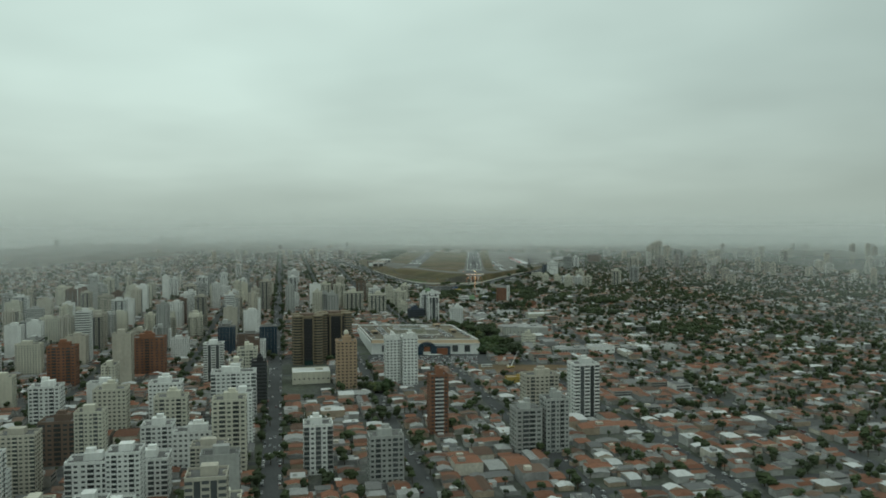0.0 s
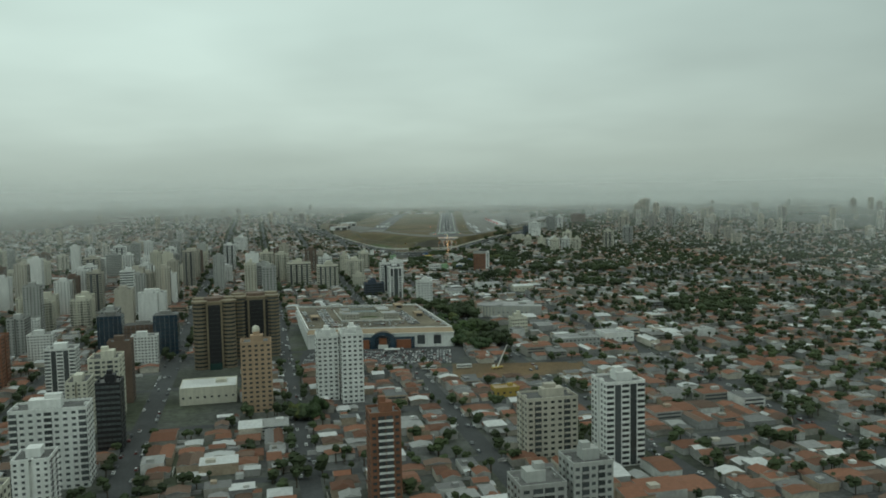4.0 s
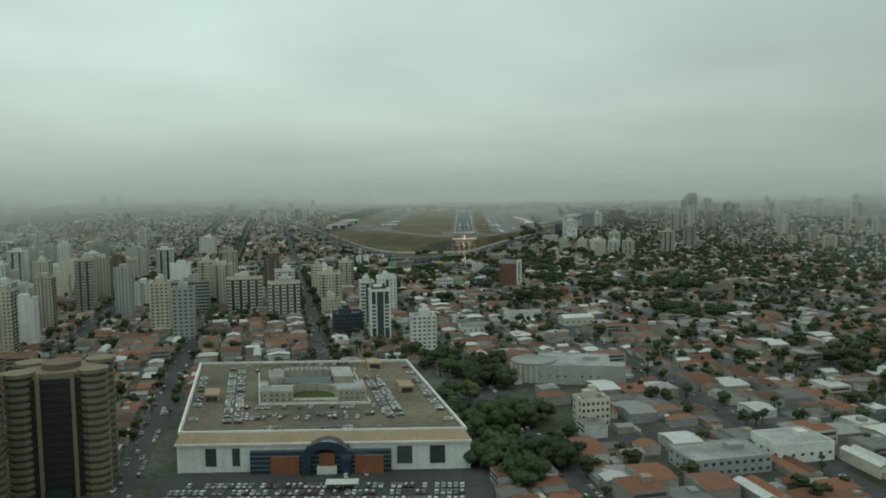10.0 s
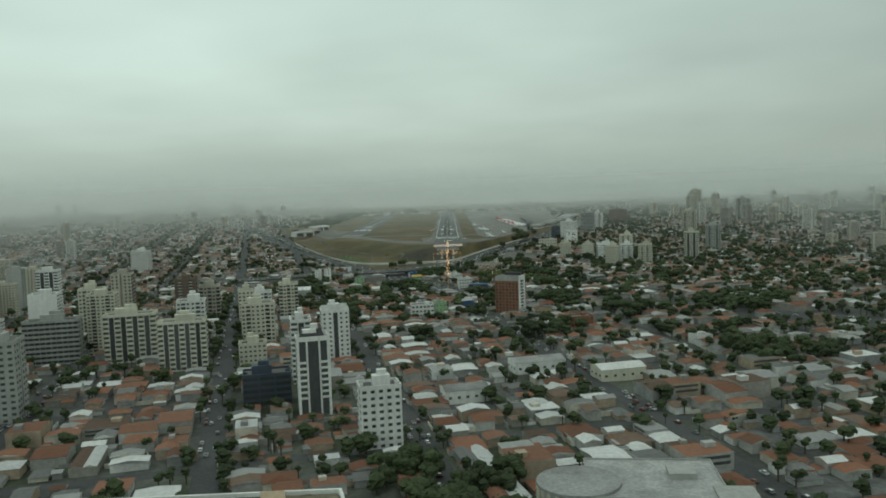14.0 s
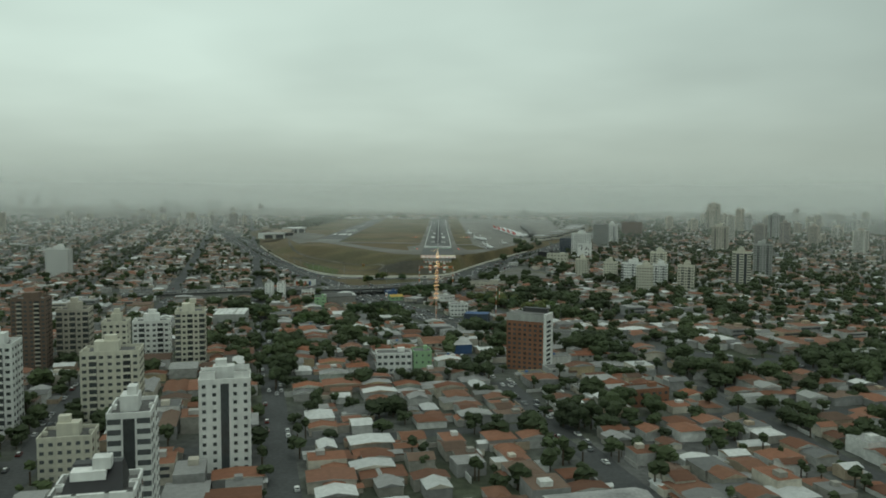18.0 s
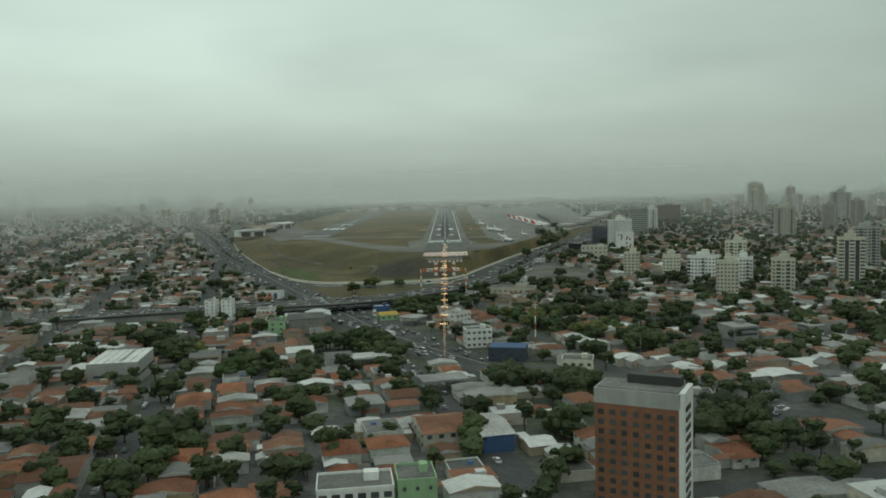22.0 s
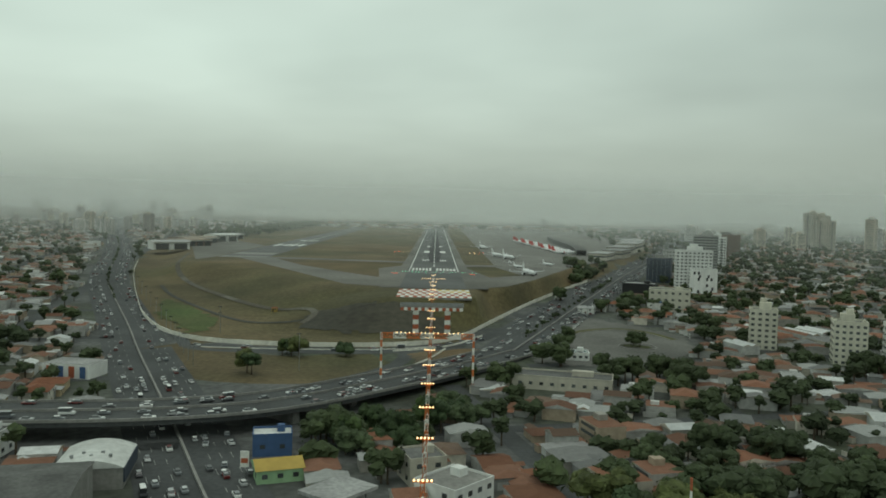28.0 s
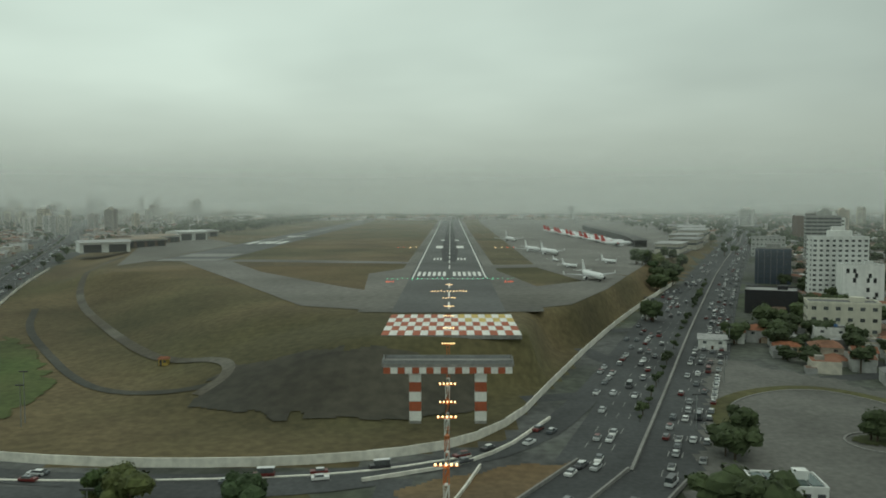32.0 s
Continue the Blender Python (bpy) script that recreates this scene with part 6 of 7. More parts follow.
# stand-in for distance haze: thin lit sheets round the place, each one wider than the last, thin at the foot and fading
# out upwards
def haze_sheet_material(name, dens, low, full, fade, top, glow_=False):
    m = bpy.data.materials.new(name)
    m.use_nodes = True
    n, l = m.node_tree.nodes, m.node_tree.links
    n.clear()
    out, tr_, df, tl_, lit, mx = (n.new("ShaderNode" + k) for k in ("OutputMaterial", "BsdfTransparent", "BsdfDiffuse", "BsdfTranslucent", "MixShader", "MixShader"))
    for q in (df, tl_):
        q.inputs[0].default_value = (*HAZE_SHEET_COLOUR, 1)
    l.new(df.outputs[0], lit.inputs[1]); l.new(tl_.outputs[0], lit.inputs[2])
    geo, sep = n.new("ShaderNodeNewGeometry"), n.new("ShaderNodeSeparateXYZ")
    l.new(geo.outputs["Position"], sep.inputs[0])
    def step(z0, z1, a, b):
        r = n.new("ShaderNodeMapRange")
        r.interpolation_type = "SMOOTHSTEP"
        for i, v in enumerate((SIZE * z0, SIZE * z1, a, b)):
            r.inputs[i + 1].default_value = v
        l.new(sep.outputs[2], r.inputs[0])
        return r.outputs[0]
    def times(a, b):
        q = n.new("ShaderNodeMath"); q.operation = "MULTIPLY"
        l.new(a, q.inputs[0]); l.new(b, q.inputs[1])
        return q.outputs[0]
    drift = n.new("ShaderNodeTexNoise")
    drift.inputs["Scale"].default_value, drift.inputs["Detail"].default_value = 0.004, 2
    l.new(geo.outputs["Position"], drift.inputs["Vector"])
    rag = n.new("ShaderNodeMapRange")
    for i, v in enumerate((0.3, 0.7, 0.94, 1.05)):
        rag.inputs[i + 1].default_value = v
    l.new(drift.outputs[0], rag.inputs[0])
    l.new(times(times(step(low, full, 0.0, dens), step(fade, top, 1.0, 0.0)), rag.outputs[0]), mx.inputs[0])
    if glow_:   # the farthest sheet is a glowing backdrop in the horizon's haze colour
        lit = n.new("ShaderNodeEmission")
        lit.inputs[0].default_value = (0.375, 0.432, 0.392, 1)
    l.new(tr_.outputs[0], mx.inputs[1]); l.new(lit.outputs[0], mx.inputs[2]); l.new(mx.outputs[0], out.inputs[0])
    return m


HAZE_SHEET_COLOUR = (0.93, 0.95, 0.93)
# haze imitated by added see-through sheets; the last one emits its own light
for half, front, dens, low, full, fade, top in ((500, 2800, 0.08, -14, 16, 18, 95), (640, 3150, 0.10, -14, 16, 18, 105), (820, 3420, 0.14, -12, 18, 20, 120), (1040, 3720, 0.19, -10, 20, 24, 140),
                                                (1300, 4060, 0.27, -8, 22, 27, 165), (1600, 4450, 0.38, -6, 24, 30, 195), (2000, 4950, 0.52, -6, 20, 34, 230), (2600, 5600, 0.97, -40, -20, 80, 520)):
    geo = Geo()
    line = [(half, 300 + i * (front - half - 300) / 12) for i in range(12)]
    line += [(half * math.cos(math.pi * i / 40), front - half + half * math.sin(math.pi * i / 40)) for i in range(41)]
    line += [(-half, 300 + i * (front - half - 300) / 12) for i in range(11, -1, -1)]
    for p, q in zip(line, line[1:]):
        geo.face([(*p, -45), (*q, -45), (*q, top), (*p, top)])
    tagged(new("backdrop_mist", geo.mesh("backdrop_mist", [haze_sheet_material("pale_haze_sheet", dens, low, full, fade, top, glow_=front > 5500)], True)), "thin grey sheet imitating haze over the far quarters", "mist", kind="structure")

wl = thing("boundary_wall", "long pale concrete wall through the eastern quarter", "wall", kind="structure")
for k in range(30):
    xa, xb = 216.9 + k * 8.45, 216.9 + (k + 1) * 8.45
    ya, yb = 1300.6 + k * 3.91, 1300.6 + (k + 1) * 3.91
    part("panel", Geo().box(0, 0, -0.3, math.hypot(xb - xa, yb - ya), 1.6, 6.8 if k % 2 else 6.9), [CONCRETE], wl, at=((xa + xb) / 2, (ya + yb) / 2, g(xa, ya)), rot=math.atan2(yb - ya, xb - xa))

hut = thing("guard_hut", "small yellow hut beside the perimeter track", "hut", (-104.0, 2495.4, g(-104.0, 2495.4)))
part("wall", Geo().box(0, 0, 0, 3.2, 2.6, 2.4), [TOWERWALL["yellow"]], hut)
part("roof", Geo().roof(0, 0, 2.4, 3.4, 2.8, 0.8, 0, 0, 0, 0.6), [TILE], hut)
part("window", Geo().box(0.6, -1.32, 1.1, 0.9, 0.1, 0.8), [GLASS], hut)
part("door", Geo().box(-0.8, -1.32, 0.05, 0.8, 0.1, 1.95), [DARKMETAL], hut)

# ---- many of one kind: joined meshes from a few shapes ----
def scatter(name, shapes, places, mats, label, category, kind="stuff", smooth=False):
    """One mesh of many copies. places: rows of shape number, x, y, z, turn, sx, sy, sz."""
    P = np.array(places, float)
    co, loops, starts, mi = [], [], [], []
    nv = nl = 0
    for k, geo in enumerate(shapes):
        R = P[P[:, 0] == k]
        if not len(R):
            continue
        V = np.array(geo.v, float)
        lens = np.array([len(f) for f in geo.f])
        flat = np.concatenate([np.array(f) for f in geo.f])
        c, s = np.cos(R[:, 4]), np.sin(R[:, 4])
        X, Y, W = V[None, :, 0] * R[:, 5:6], V[None, :, 1] * R[:, 6:7], V[None, :, 2] * R[:, 7:8]
        Q = np.stack([c[:, None] * X - s[:, None] * Y + R[:, 1:2], s[:, None] * X + c[:, None] * Y + R[:, 2:3], W + R[:, 3:4]], 2)
        n = len(R)
        co.append(Q.reshape(-1, 3))
        loops.append((flat[None, :] + nv + len(V) * np.arange(n)[:, None]).ravel())
        st = np.concatenate([[0], np.cumsum(lens)[:-1]])
        starts.append((st[None, :] + nl + len(flat) * np.arange(n)[:, None]).ravel())
        mi.append(np.tile(np.array(geo.m), n))
        nv += len(V) * n
        nl += len(flat) * n
    co, loops, starts, mi = np.concatenate(co), np.concatenate(loops), np.concatenate(starts), np.concatenate(mi)
    me = bpy.data.meshes.new(name)
    me.vertices.add(len(co)); me.loops.add(len(loops)); me.polygons.add(len(starts))
    me.vertices.foreach_set("co", co.ravel())
    me.loops.foreach_set("vertex_index", loops.astype(np.int32))
    me.polygons.foreach_set("loop_start", starts.astype(np.int32))
    for q in mats:
        me.materials.append(q)
    me.polygons.foreach_set("material_index", mi.astype(np.int32))
    me.polygons.foreach_set("use_smooth", [smooth] * len(starts))
    me.update(calc_edges=True)
    me.validate()
    return tagged(new(name, me), label, category, kind=kind)


# ---- generic towers: a few designs, copied over the dense quarters ----
rng = random.Random(11)
DESIGNS = [tower(lab, w, d, h, wall=wl_, cols=c, style=st, balcony=b, accent=ac, seed=50 + i, at=(0, -60000, 0), group="city towers", lite=True)
           for i, (lab, w, d, h, wl_, c, st, b, ac) in enumerate((
               ("white apartment tower in a dense quarter", 19, 18, 48, "white", 6, "punch", 2, None),
               ("cream apartment tower in a dense quarter", 21, 18, 54, "cream", 6, "punch", 2, None),
               ("beige apartment tower in a dense quarter", 24, 17, 45, "beige", 7, "punch", 3, "cream"),
               ("pale grey apartment tower with balconies", 18, 18, 57, "grey", 5, "punch", 2, "white"),
               ("white tower with dark vertical strips", 22, 17, 51, "white", 5, "stripe", 0, None),
               ("cream slab tower with plain windows", 28, 15, 42, "cream", 9, "punch", 0, None),
               ("tall white tower with banded windows", 17, 17, 63, "white", 5, "band", 0, None),
               ("beige tower with vertical glass strips", 20, 18, 56, "beige", 5, "stripe", 0, None),
               ("brown apartment tower with pale balconies", 20, 17, 48, "brown", 6, "punch", 2, "beige"),
               ("grey office slab with ribbon windows", 26, 17, 40, "grey", 6, "band", 0, None),
               ("cream low apartment block with balconies", 22, 16, 33, "cream", 6, "punch", 3, None),
               ("white low apartment block with plain windows", 25, 15, 30, "white", 8, "punch", 0, None)))]
def near_foot(x, y, r):
    return any((x - a) ** 2 + (y - b) ** 2 < (r + q) ** 2 for a, b, q in FOOT)
def lots(area, step, jitter):
    u0, u1, v0, v1 = area
    u = u0
    while u < u1:
        v = v0
        while v < v1:
            yield grid_xy(u + rng.uniform(-1, 1) * jitter, v + rng.uniform(-1, 1) * jitter)
            v += step
        u += step
spots = []
def quarter(area, step, chance, far=False, pick=range(12)):
    for x, y in lots(area, step, step * 0.22):
        if rng.random() > chance(x, y):
            continue
        spots.append((x, y, rng.choice(list(pick))))
# dense quarter left of the main avenue
quarter((-900, 34, 640, 2150), 40, lambda x, y: 0.66 if y > 950 else 0.72)
quarter((70, 240, 1690, 2010), 44, lambda x, y: 0.42)
spots.sort(key=lambda p: abs(p[0] + 150) * 0.8 + max(0, p[1] - 1900) * 0.15 + max(0, 900 - p[1]) * 0.5)
sx_, sy_ = np.array([p[0] for p in spots]), np.array([p[1] for p in spots])
bad = taken(sx_, sy_, 16)
uu = sx_ * GC + sy_ * GS
vv = -sx_ * GS + sy_ * GC
placed = 0
for (x, y, k), b, u, v in zip(spots, bad, uu, vv):
    # off the streets
    du = min(abs(u - q) - AVE_U.get(q, 8) / 2 for q in STREETS_U)
    if b or du < 7 or near_foot(x, y, 9) or placed > 195 or (x > -215 and 1480 < y < 2150) or (x > 0 and y < 2300 and x < 330):
        continue
    # only what the camera can ever see
    if abs(x) > 200 + 0.62 * (y - 250):
        continue
    FOOT.append((x, y, 12))
    ob = copy_thing(DESIGNS[k], pose(x, y, g(x, y) - 0.3, 0, 0, 13.5 + rng.choice((0, 0, 90, 180))))
    slim = rng.uniform(0.8, 0.95)
    ob.scale = (slim, slim, rng.uniform(0.76, 0.94) if y > 1150 else rng.uniform(0.8, 1.0))
    placed += 1
for ob in DESIGNS:
    for o in [ob, *ob.children_recursive]:
        bpy.data.objects.remove(o)

# ---- houses ----
def gable(w, d, h, r, hip):
    return Geo().box(0, 0, 0, w, d, h, 0, floor=False).roof(0, 0, h, w, d, r, 0, 1, 0, hip)
SHAPES = [gable(9, 11, 5.6, 1.9, 0), gable(11, 9, 3.4, 1.8, 3), gable(8, 15, 6.0, 1.7, 0), gable(12, 13, 6.2, 2.2, 4),
          Geo().box(0, 0, 0, 10, 13, 6.2, 0, mtop=1, floor=False).box(2, 2, 6.2, 3, 3, 2.0, 0, floor=False),
          Geo().box(0, 0, 0, 12, 18, 5, 0, floor=False).roof(0, 0, 5, 12, 18, 0.9, 0, 1, 0, 0),
          Geo().box(0, 0, 0, 14, 12, 8.6, 0, mtop=1, floor=False).box(-3, 1, 8.6, 4, 4, 2.4, 0, floor=False).box(0, -6.1, 3.6, 10, 0.3, 1.2, 2).box(0, -6.1, 6.6, 10, 0.3, 1.2, 2),
          Geo().box(0, 0, 0, 7, 10, 6.4, 0, floor=False).roof(0, 0, 6.4, 10, 7, 1.8, math.pi / 2, 1, 0, 0).box(0, -7, 0, 7, 5, 3, 0, mtop=1, floor=False)]
BIG = [Geo().box(0, 0, 0, 20, 26, 6.5, 0, floor=False).roof(0, 0, 6.5, 20, 26, 1.6, 0, 1, 0, 0), Geo().box(0, 0, 0, 24, 20, 9, 0, mtop=1, floor=False).box(5, 3, 9, 6, 5, 2.4, 0, floor=False).box(0, -10.1, 3.4, 20, 0.3, 1.4, 2).box(0, -10.1, 6.4, 20, 0.3, 1.4, 2),
       Geo().box(0, 0, 0, 17, 30, 6, 0, floor=False).roof(-4.2, 0, 6, 30, 8.5, 1.4, math.pi / 2, 1, 0, 0, 0.1).roof(4.2, 0, 6, 30, 8.5, 1.4, math.pi / 2, 1, 0, 0, 0.1)]
lot, big = [], []
hr = random.Random(23)
for ua, ub in zip(STREETS_U, STREETS_U[1:]):
    for va, vb in zip(STREETS_V, STREETS_V[1:]):
        x, y = grid_xy((ua + ub) / 2, (va + vb) / 2)
        if y < 560 or y > 4300 or abs(x) > 260 + 0.66 * (y - 230):
            continue
        far = math.hypot(x, max(0, y - 2208)) > 900 or abs(x) > 520
        a0, a1 = ua + AVE_U.get(ua, 8) / 2 + 2, ub - AVE_U.get(ub, 8) / 2 - 2
        b0, b1 = va + 6, vb - 6
        step = 9.0 if not far else 13
        nc = max(2, round((a1 - a0) / (15.5 if not far else 18)))
        cw = (a1 - a0) / nc
        shops = hr.random() < (0.22 if x < 300 else 0.10)
        for i in range(nc):
            v = b0 + step / 2 + hr.uniform(0, 3)
            while v < b1 - step / 2 + 2:
                if shops and hr.random() < 0.28 and v < b1 - 18:
                    big.append((a0 + (i + 0.5) * cw + hr.uniform(-2, 2), v + 9, cw, 24, i % 2))
                    v += 27
                    continue
                if hr.random() < 0.95:
                    lot.append((a0 + (i + 0.5) * cw + hr.uniform(-2.5, 2.5), v + hr.uniform(-1, 1), cw, step, i % 2))
                v += step * hr.uniform(0.85, 1.12)
lot += big
first_big = len(lot) - len(big)
LX = np.array([u * GC - v * GS for u, v, *_ in lot]); LY = np.array([u * GS + v * GC for u, v, *_ in lot])
bad = taken(LX, LY, 5)
FA = np.array(FOOT)
for k in range(0, len(LX), 2000):
    dx = LX[k:k + 2000, None] - FA[None, :, 0]; dy = LY[k:k + 2000, None] - FA[None, :, 1]
    bad[k:k + 2000] |= (np.hypot(dx, dy) < FA[None, :, 2] + 2).any(1)
for poly in CLEAR:
    bad |= inside(LX, LY, poly)
rows, near_rows, gaps = [], [], []
for n_lot, ((u, v, cw, step, side), x, y, b) in enumerate(zip(lot, LX.tolist(), LY.tolist(), bad)):
    if b:
        continue
    q = hr.random()
    if n_lot >= first_big:
        rows.append((8 + hr.randrange(3), x, y, g(x, y) - 0.25, GRID + hr.choice((0, math.pi)) + hr.uniform(-0.02, 0.02), hr.uniform(0.6, 0.85), hr.uniform(0.65, 0.95), hr.uniform(0.6, 1.0)))
        continue
    if q < (0.24 if y > 1450 else 0.17) + 0.22 * min(1, max(0, (x - 60) / 300)):
        gaps.append((x, y))
        continue
    k = hr.choices(range(8), (20, 17, 18, 12, 9, 7, 3, 14))[0]
    turn = GRID + (math.pi / 2 if side == 0 else -math.pi / 2) + hr.choice((0, 0, 0, math.pi / 2)) + hr.uniform(-0.03, 0.03)
    if y > 2250 and x > 0:
        turn -= 0.5
    sx, sy, sz = hr.uniform(0.84, 1.12) * min(1.25, step / 9), hr.uniform(0.78, 1.08), hr.uniform(0.5, 0.86)
    near = 1760 < y < 2300 and -165 < x < 190 and hr.random() < 0.62
    (near_rows if near and len(near_rows) < 150 else rows).append((k, x, y, g(x, y) - 0.25, turn, sx, sy, sz))
# sheds, lean-tos and yard walls behind the houses
SHED = [Geo().box(0, 0, 0, 4, 5, 2.8, 0, mtop=1, floor=False), Geo().box(0, 0, 0, 5, 3.4, 2.6, 0, floor=False).roof(0, 0, 2.6, 5, 3.4, 0.8, 0, 1, 0, 0), Geo().box(0, 0, 0, 9, 0.3, 2.2, 0)]
for (k, x, y, z, turn, *_) in list(rows) + near_rows:
    if y < 2700 and abs(x) < 480:
        for _ in range(1):
            a = hr.uniform(0, 6.28)
            rows.append((11 + hr.randrange(3), x + 7.5 * math.cos(a), y + 7.5 * math.sin(a), z, turn + hr.choice((0, math.pi / 2)), hr.uniform(0.7, 1.4), hr.uniform(0.7, 1.4), hr.uniform(0.8, 1.3)))
scatter("houses", SHAPES + BIG + SHED, rows, [WALLS_S, TILE_S, GLASS], "tight blocks of low houses with tile and sheet roofs", "houses")

for k, x, y in ((0, 125, 2556), (3, 137, 2558), (1, 139, 2534), (3, 149, 2522), (0, 160, 2514), (7, 169, 2506), (3, 181, 2502), (2, 192, 2512), (4, 172, 2528), (1, 156, 2536), (5, 112, 2545), (6, 164, 2550), (0, 188, 2532), (7, 200, 2548)):
    near_rows.append((k, x, y, g(x, y) - 0.25, -0.3, 0.95, 0.85, 0.9))
# near houses: each a thing with its walls, roof, door and windows
def house(kind):
    w, d, h, r, hip, flat, roof_mat, lab = kind
    t = thing("house", lab, "house", group="low houses by the approach")
    part("wall", Geo().box(0, 0, 0, w, d, h, floor=False), [HOUSEWALL], t)
    if flat:
        top = Geo()
        for x, y, a, b in ((0, -d / 2 + 0.1, w + 0.1, 0.25), (0, d / 2 - 0.1, w + 0.1, 0.25), (-w / 2 + 0.1, 0, 0.25, d - 0.5), (w / 2 - 0.1, 0, 0.25, d - 0.5)):
            top.box(x, y, h, a, b, 0.7)
        part("parapet", top, [HOUSEWALL], t)
        part("roof", Geo().box(0, 0, h - 0.05, w - 0.5, d - 0.5, 0.12), [roof_mat], t)
        part("water_tank", Geo().cyl(w * 0.2, d * 0.2, h + 0.05, 0.9, 1.3, 10, 0, 0.8), [BLUETANK], t, "blue plastic water tank")
    else:
        part("roof", Geo().roof(0, 0, h, w, d, r, 0, 0, 1, hip, 0.5), [roof_mat, HOUSEWALL], t)
    win = Geo().box(0, 0, 0, 1.5, 0.12, 1.2)
    for fx in (-0.27, 0.27):
        part("window", win, [GLASS], t, at=(fx * w, -d / 2 - 0.02, h - 1.9))
    part("door", Geo().box(0, -d / 2 - 0.02, 0.1, 1.1, 0.12, 2.1), [BROWNDOOR], t)
    return t
BLUETANK = mat("blue_plastic", (0.06, 0.14, 0.30), 0.5, 0.1, 0.5, 2)
BROWNDOOR = mat("stained_wood_door", (0.10, 0.055, 0.03), 0.6, 0.2, 1, 5)
KINDS = [(9, 11, 5.6, 1.9, 0, False, TILE, "two-storey plastered house with a clay tile roof"), (11, 9, 3.6, 1.8, 3, False, TILE, "low plastered house with a hipped tile roof"),
         (8, 15, 6.0, 1.7, 0, False, TILE, "narrow plastered house with a long tile roof"), (12, 13, 6.2, 2.2, 4, False, TILE, "large plastered house with a hipped tile roof"),
         (10, 13, 6.2, 0, 0, True, ROOFDARK, "flat-roofed plastered house with a water tank"), (12, 18, 5, 0.9, 0, False, FIBRO, "low workshop with a grey sheet roof"),
         (14, 12, 8.4, 0, 0, True, ROOFDARK, "three-storey flat-roofed building with a parapet"), (7, 14, 6.0, 1.8, 0, False, FIBRO, "small plastered house with a grey sheet roof")]
masters = [house(k) for k in KINDS]
for k, x, y, z, turn, sx, sy, sz in near_rows:
    ob = copy_thing(masters[int(k)], pose(x, y, z, 0, 0, math.degrees(turn)))
    ob.scale = (sx, sy, sz)
for ob in masters:
    for o in [ob, *ob.children_recursive]:
        bpy.data.objects.remove(o)

# ---- trees ----
def crown(seed, n, w, h, card, lobes_n=8, rim=7):
    """A crown: lumpy leaf masses round the limbs' ends, roughened by tilted leaf clumps."""
    r = random.Random(seed)
    geo = Geo()
    lobes = [(r.uniform(-1, 1) * w * 0.34, r.uniform(-1, 1) * w * 0.34, h * r.uniform(0.42, 0.84), w * r.uniform(0.17, 0.29)) for _ in range(lobes_n - 1)] + [(0, 0, h * 0.70, w * 0.32)]
    for x, y, z, q in lobes:
        k0, rings = len(geo.v), (-0.62, 0.05, 0.62) if rim > 5 else (-0.45, 0.4)
        for c in rings:
            e = math.sqrt(1 - c * c)
            for i in range(rim):
                a, u = 2 * math.pi * (i + 0.5 * (c > 0)) / rim, q * r.uniform(0.78, 1.08)
                geo.v.append((x + u * e * math.cos(a), y + u * e * math.sin(a), z + u * c * 0.85))
        geo.v.extend([(x, y, z - q * 0.7), (x + 0.1 * q, y, z + q * 0.88)])
        low, top, last = k0 + rim * len(rings), k0 + rim * len(rings) + 1, k0 + rim * (len(rings) - 1)
        for i in range(rim):
            j = (i + 1) % rim
            for row in range(len(rings) - 1):
                o = k0 + row * rim
                geo.f.append((o + i, o + j, o + rim + j, o + rim + i)); geo.m.append(0)
            geo.f.append((k0 + j, k0 + i, low)); geo.m.append(0)
            geo.f.append((last + i, last + j, top)); geo.m.append(0)
    for _ in range(n):
        x, y, z, q = r.choice(lobes)
        a, b = r.uniform(0, 2 * math.pi), math.acos(r.uniform(-0.7, 1))
        nrm = Vector((math.sin(b) * math.cos(a), math.sin(b) * math.sin(a), math.cos(b)))
        c = Vector((x, y, z)) + nrm * q * r.uniform(0.82, 1.12)
        nrm = (nrm + Vector((r.uniform(-1, 1), r.uniform(-1, 1), r.uniform(-0.2, 1))) * 0.45).normalized()
        t1 = nrm.orthogonal().normalized(); t2 = nrm.cross(t1)
        s = card * r.uniform(0.55, 1.25)
        geo.face([tuple(c + t1 * s * ca + t2 * s * sa * 0.8 + nrm * (-0.3 * s if k2 % 2 else 0)) for k2, (ca, sa) in enumerate(((1, 0.1), (-0.1, 0.9), (-1, -0.1), (0.1, -0.9)))])
    return geo
def trunk(seed, h, w):
    r = random.Random(seed)
    geo = Geo().cyl(0, 0, -0.3, 0.32, h * 0.45, 7, 0, 0.2)
    for i in range(4):
        a = i * 1.6 + r.uniform(-0.4, 0.4)
        e = Vector((math.cos(a) * w * 0.3, math.sin(a) * w * 0.3, h * r.uniform(0.6, 0.75)))
        s = Vector((0, 0, h * 0.38))
        n = (e - s).orthogonal().normalized() * 0.13
        m2 = (e - s).cross(n).normalized() * 0.13
        geo.solid([tuple(s + n), tuple(s + m2), tuple(s - n), tuple(s - m2)], [tuple(e + n * 0.4), tuple(e + m2 * 0.4), tuple(e - n * 0.4), tuple(e - m2 * 0.4)])
    return geo
CROWNS = [crown(3, 420, 9, 9.5, 0.5, 11, 8), crown(8, 460, 11, 8.5, 0.55, 12, 8), crown(15, 340, 7, 10.5, 0.45, 9, 8)]
MIDCROWN = [crown(4, 44, 9, 9, 0.85, 7, 5), crown(9, 48, 12, 8, 0.95, 8, 5), crown(16, 36, 7, 10, 0.75, 6, 5)]
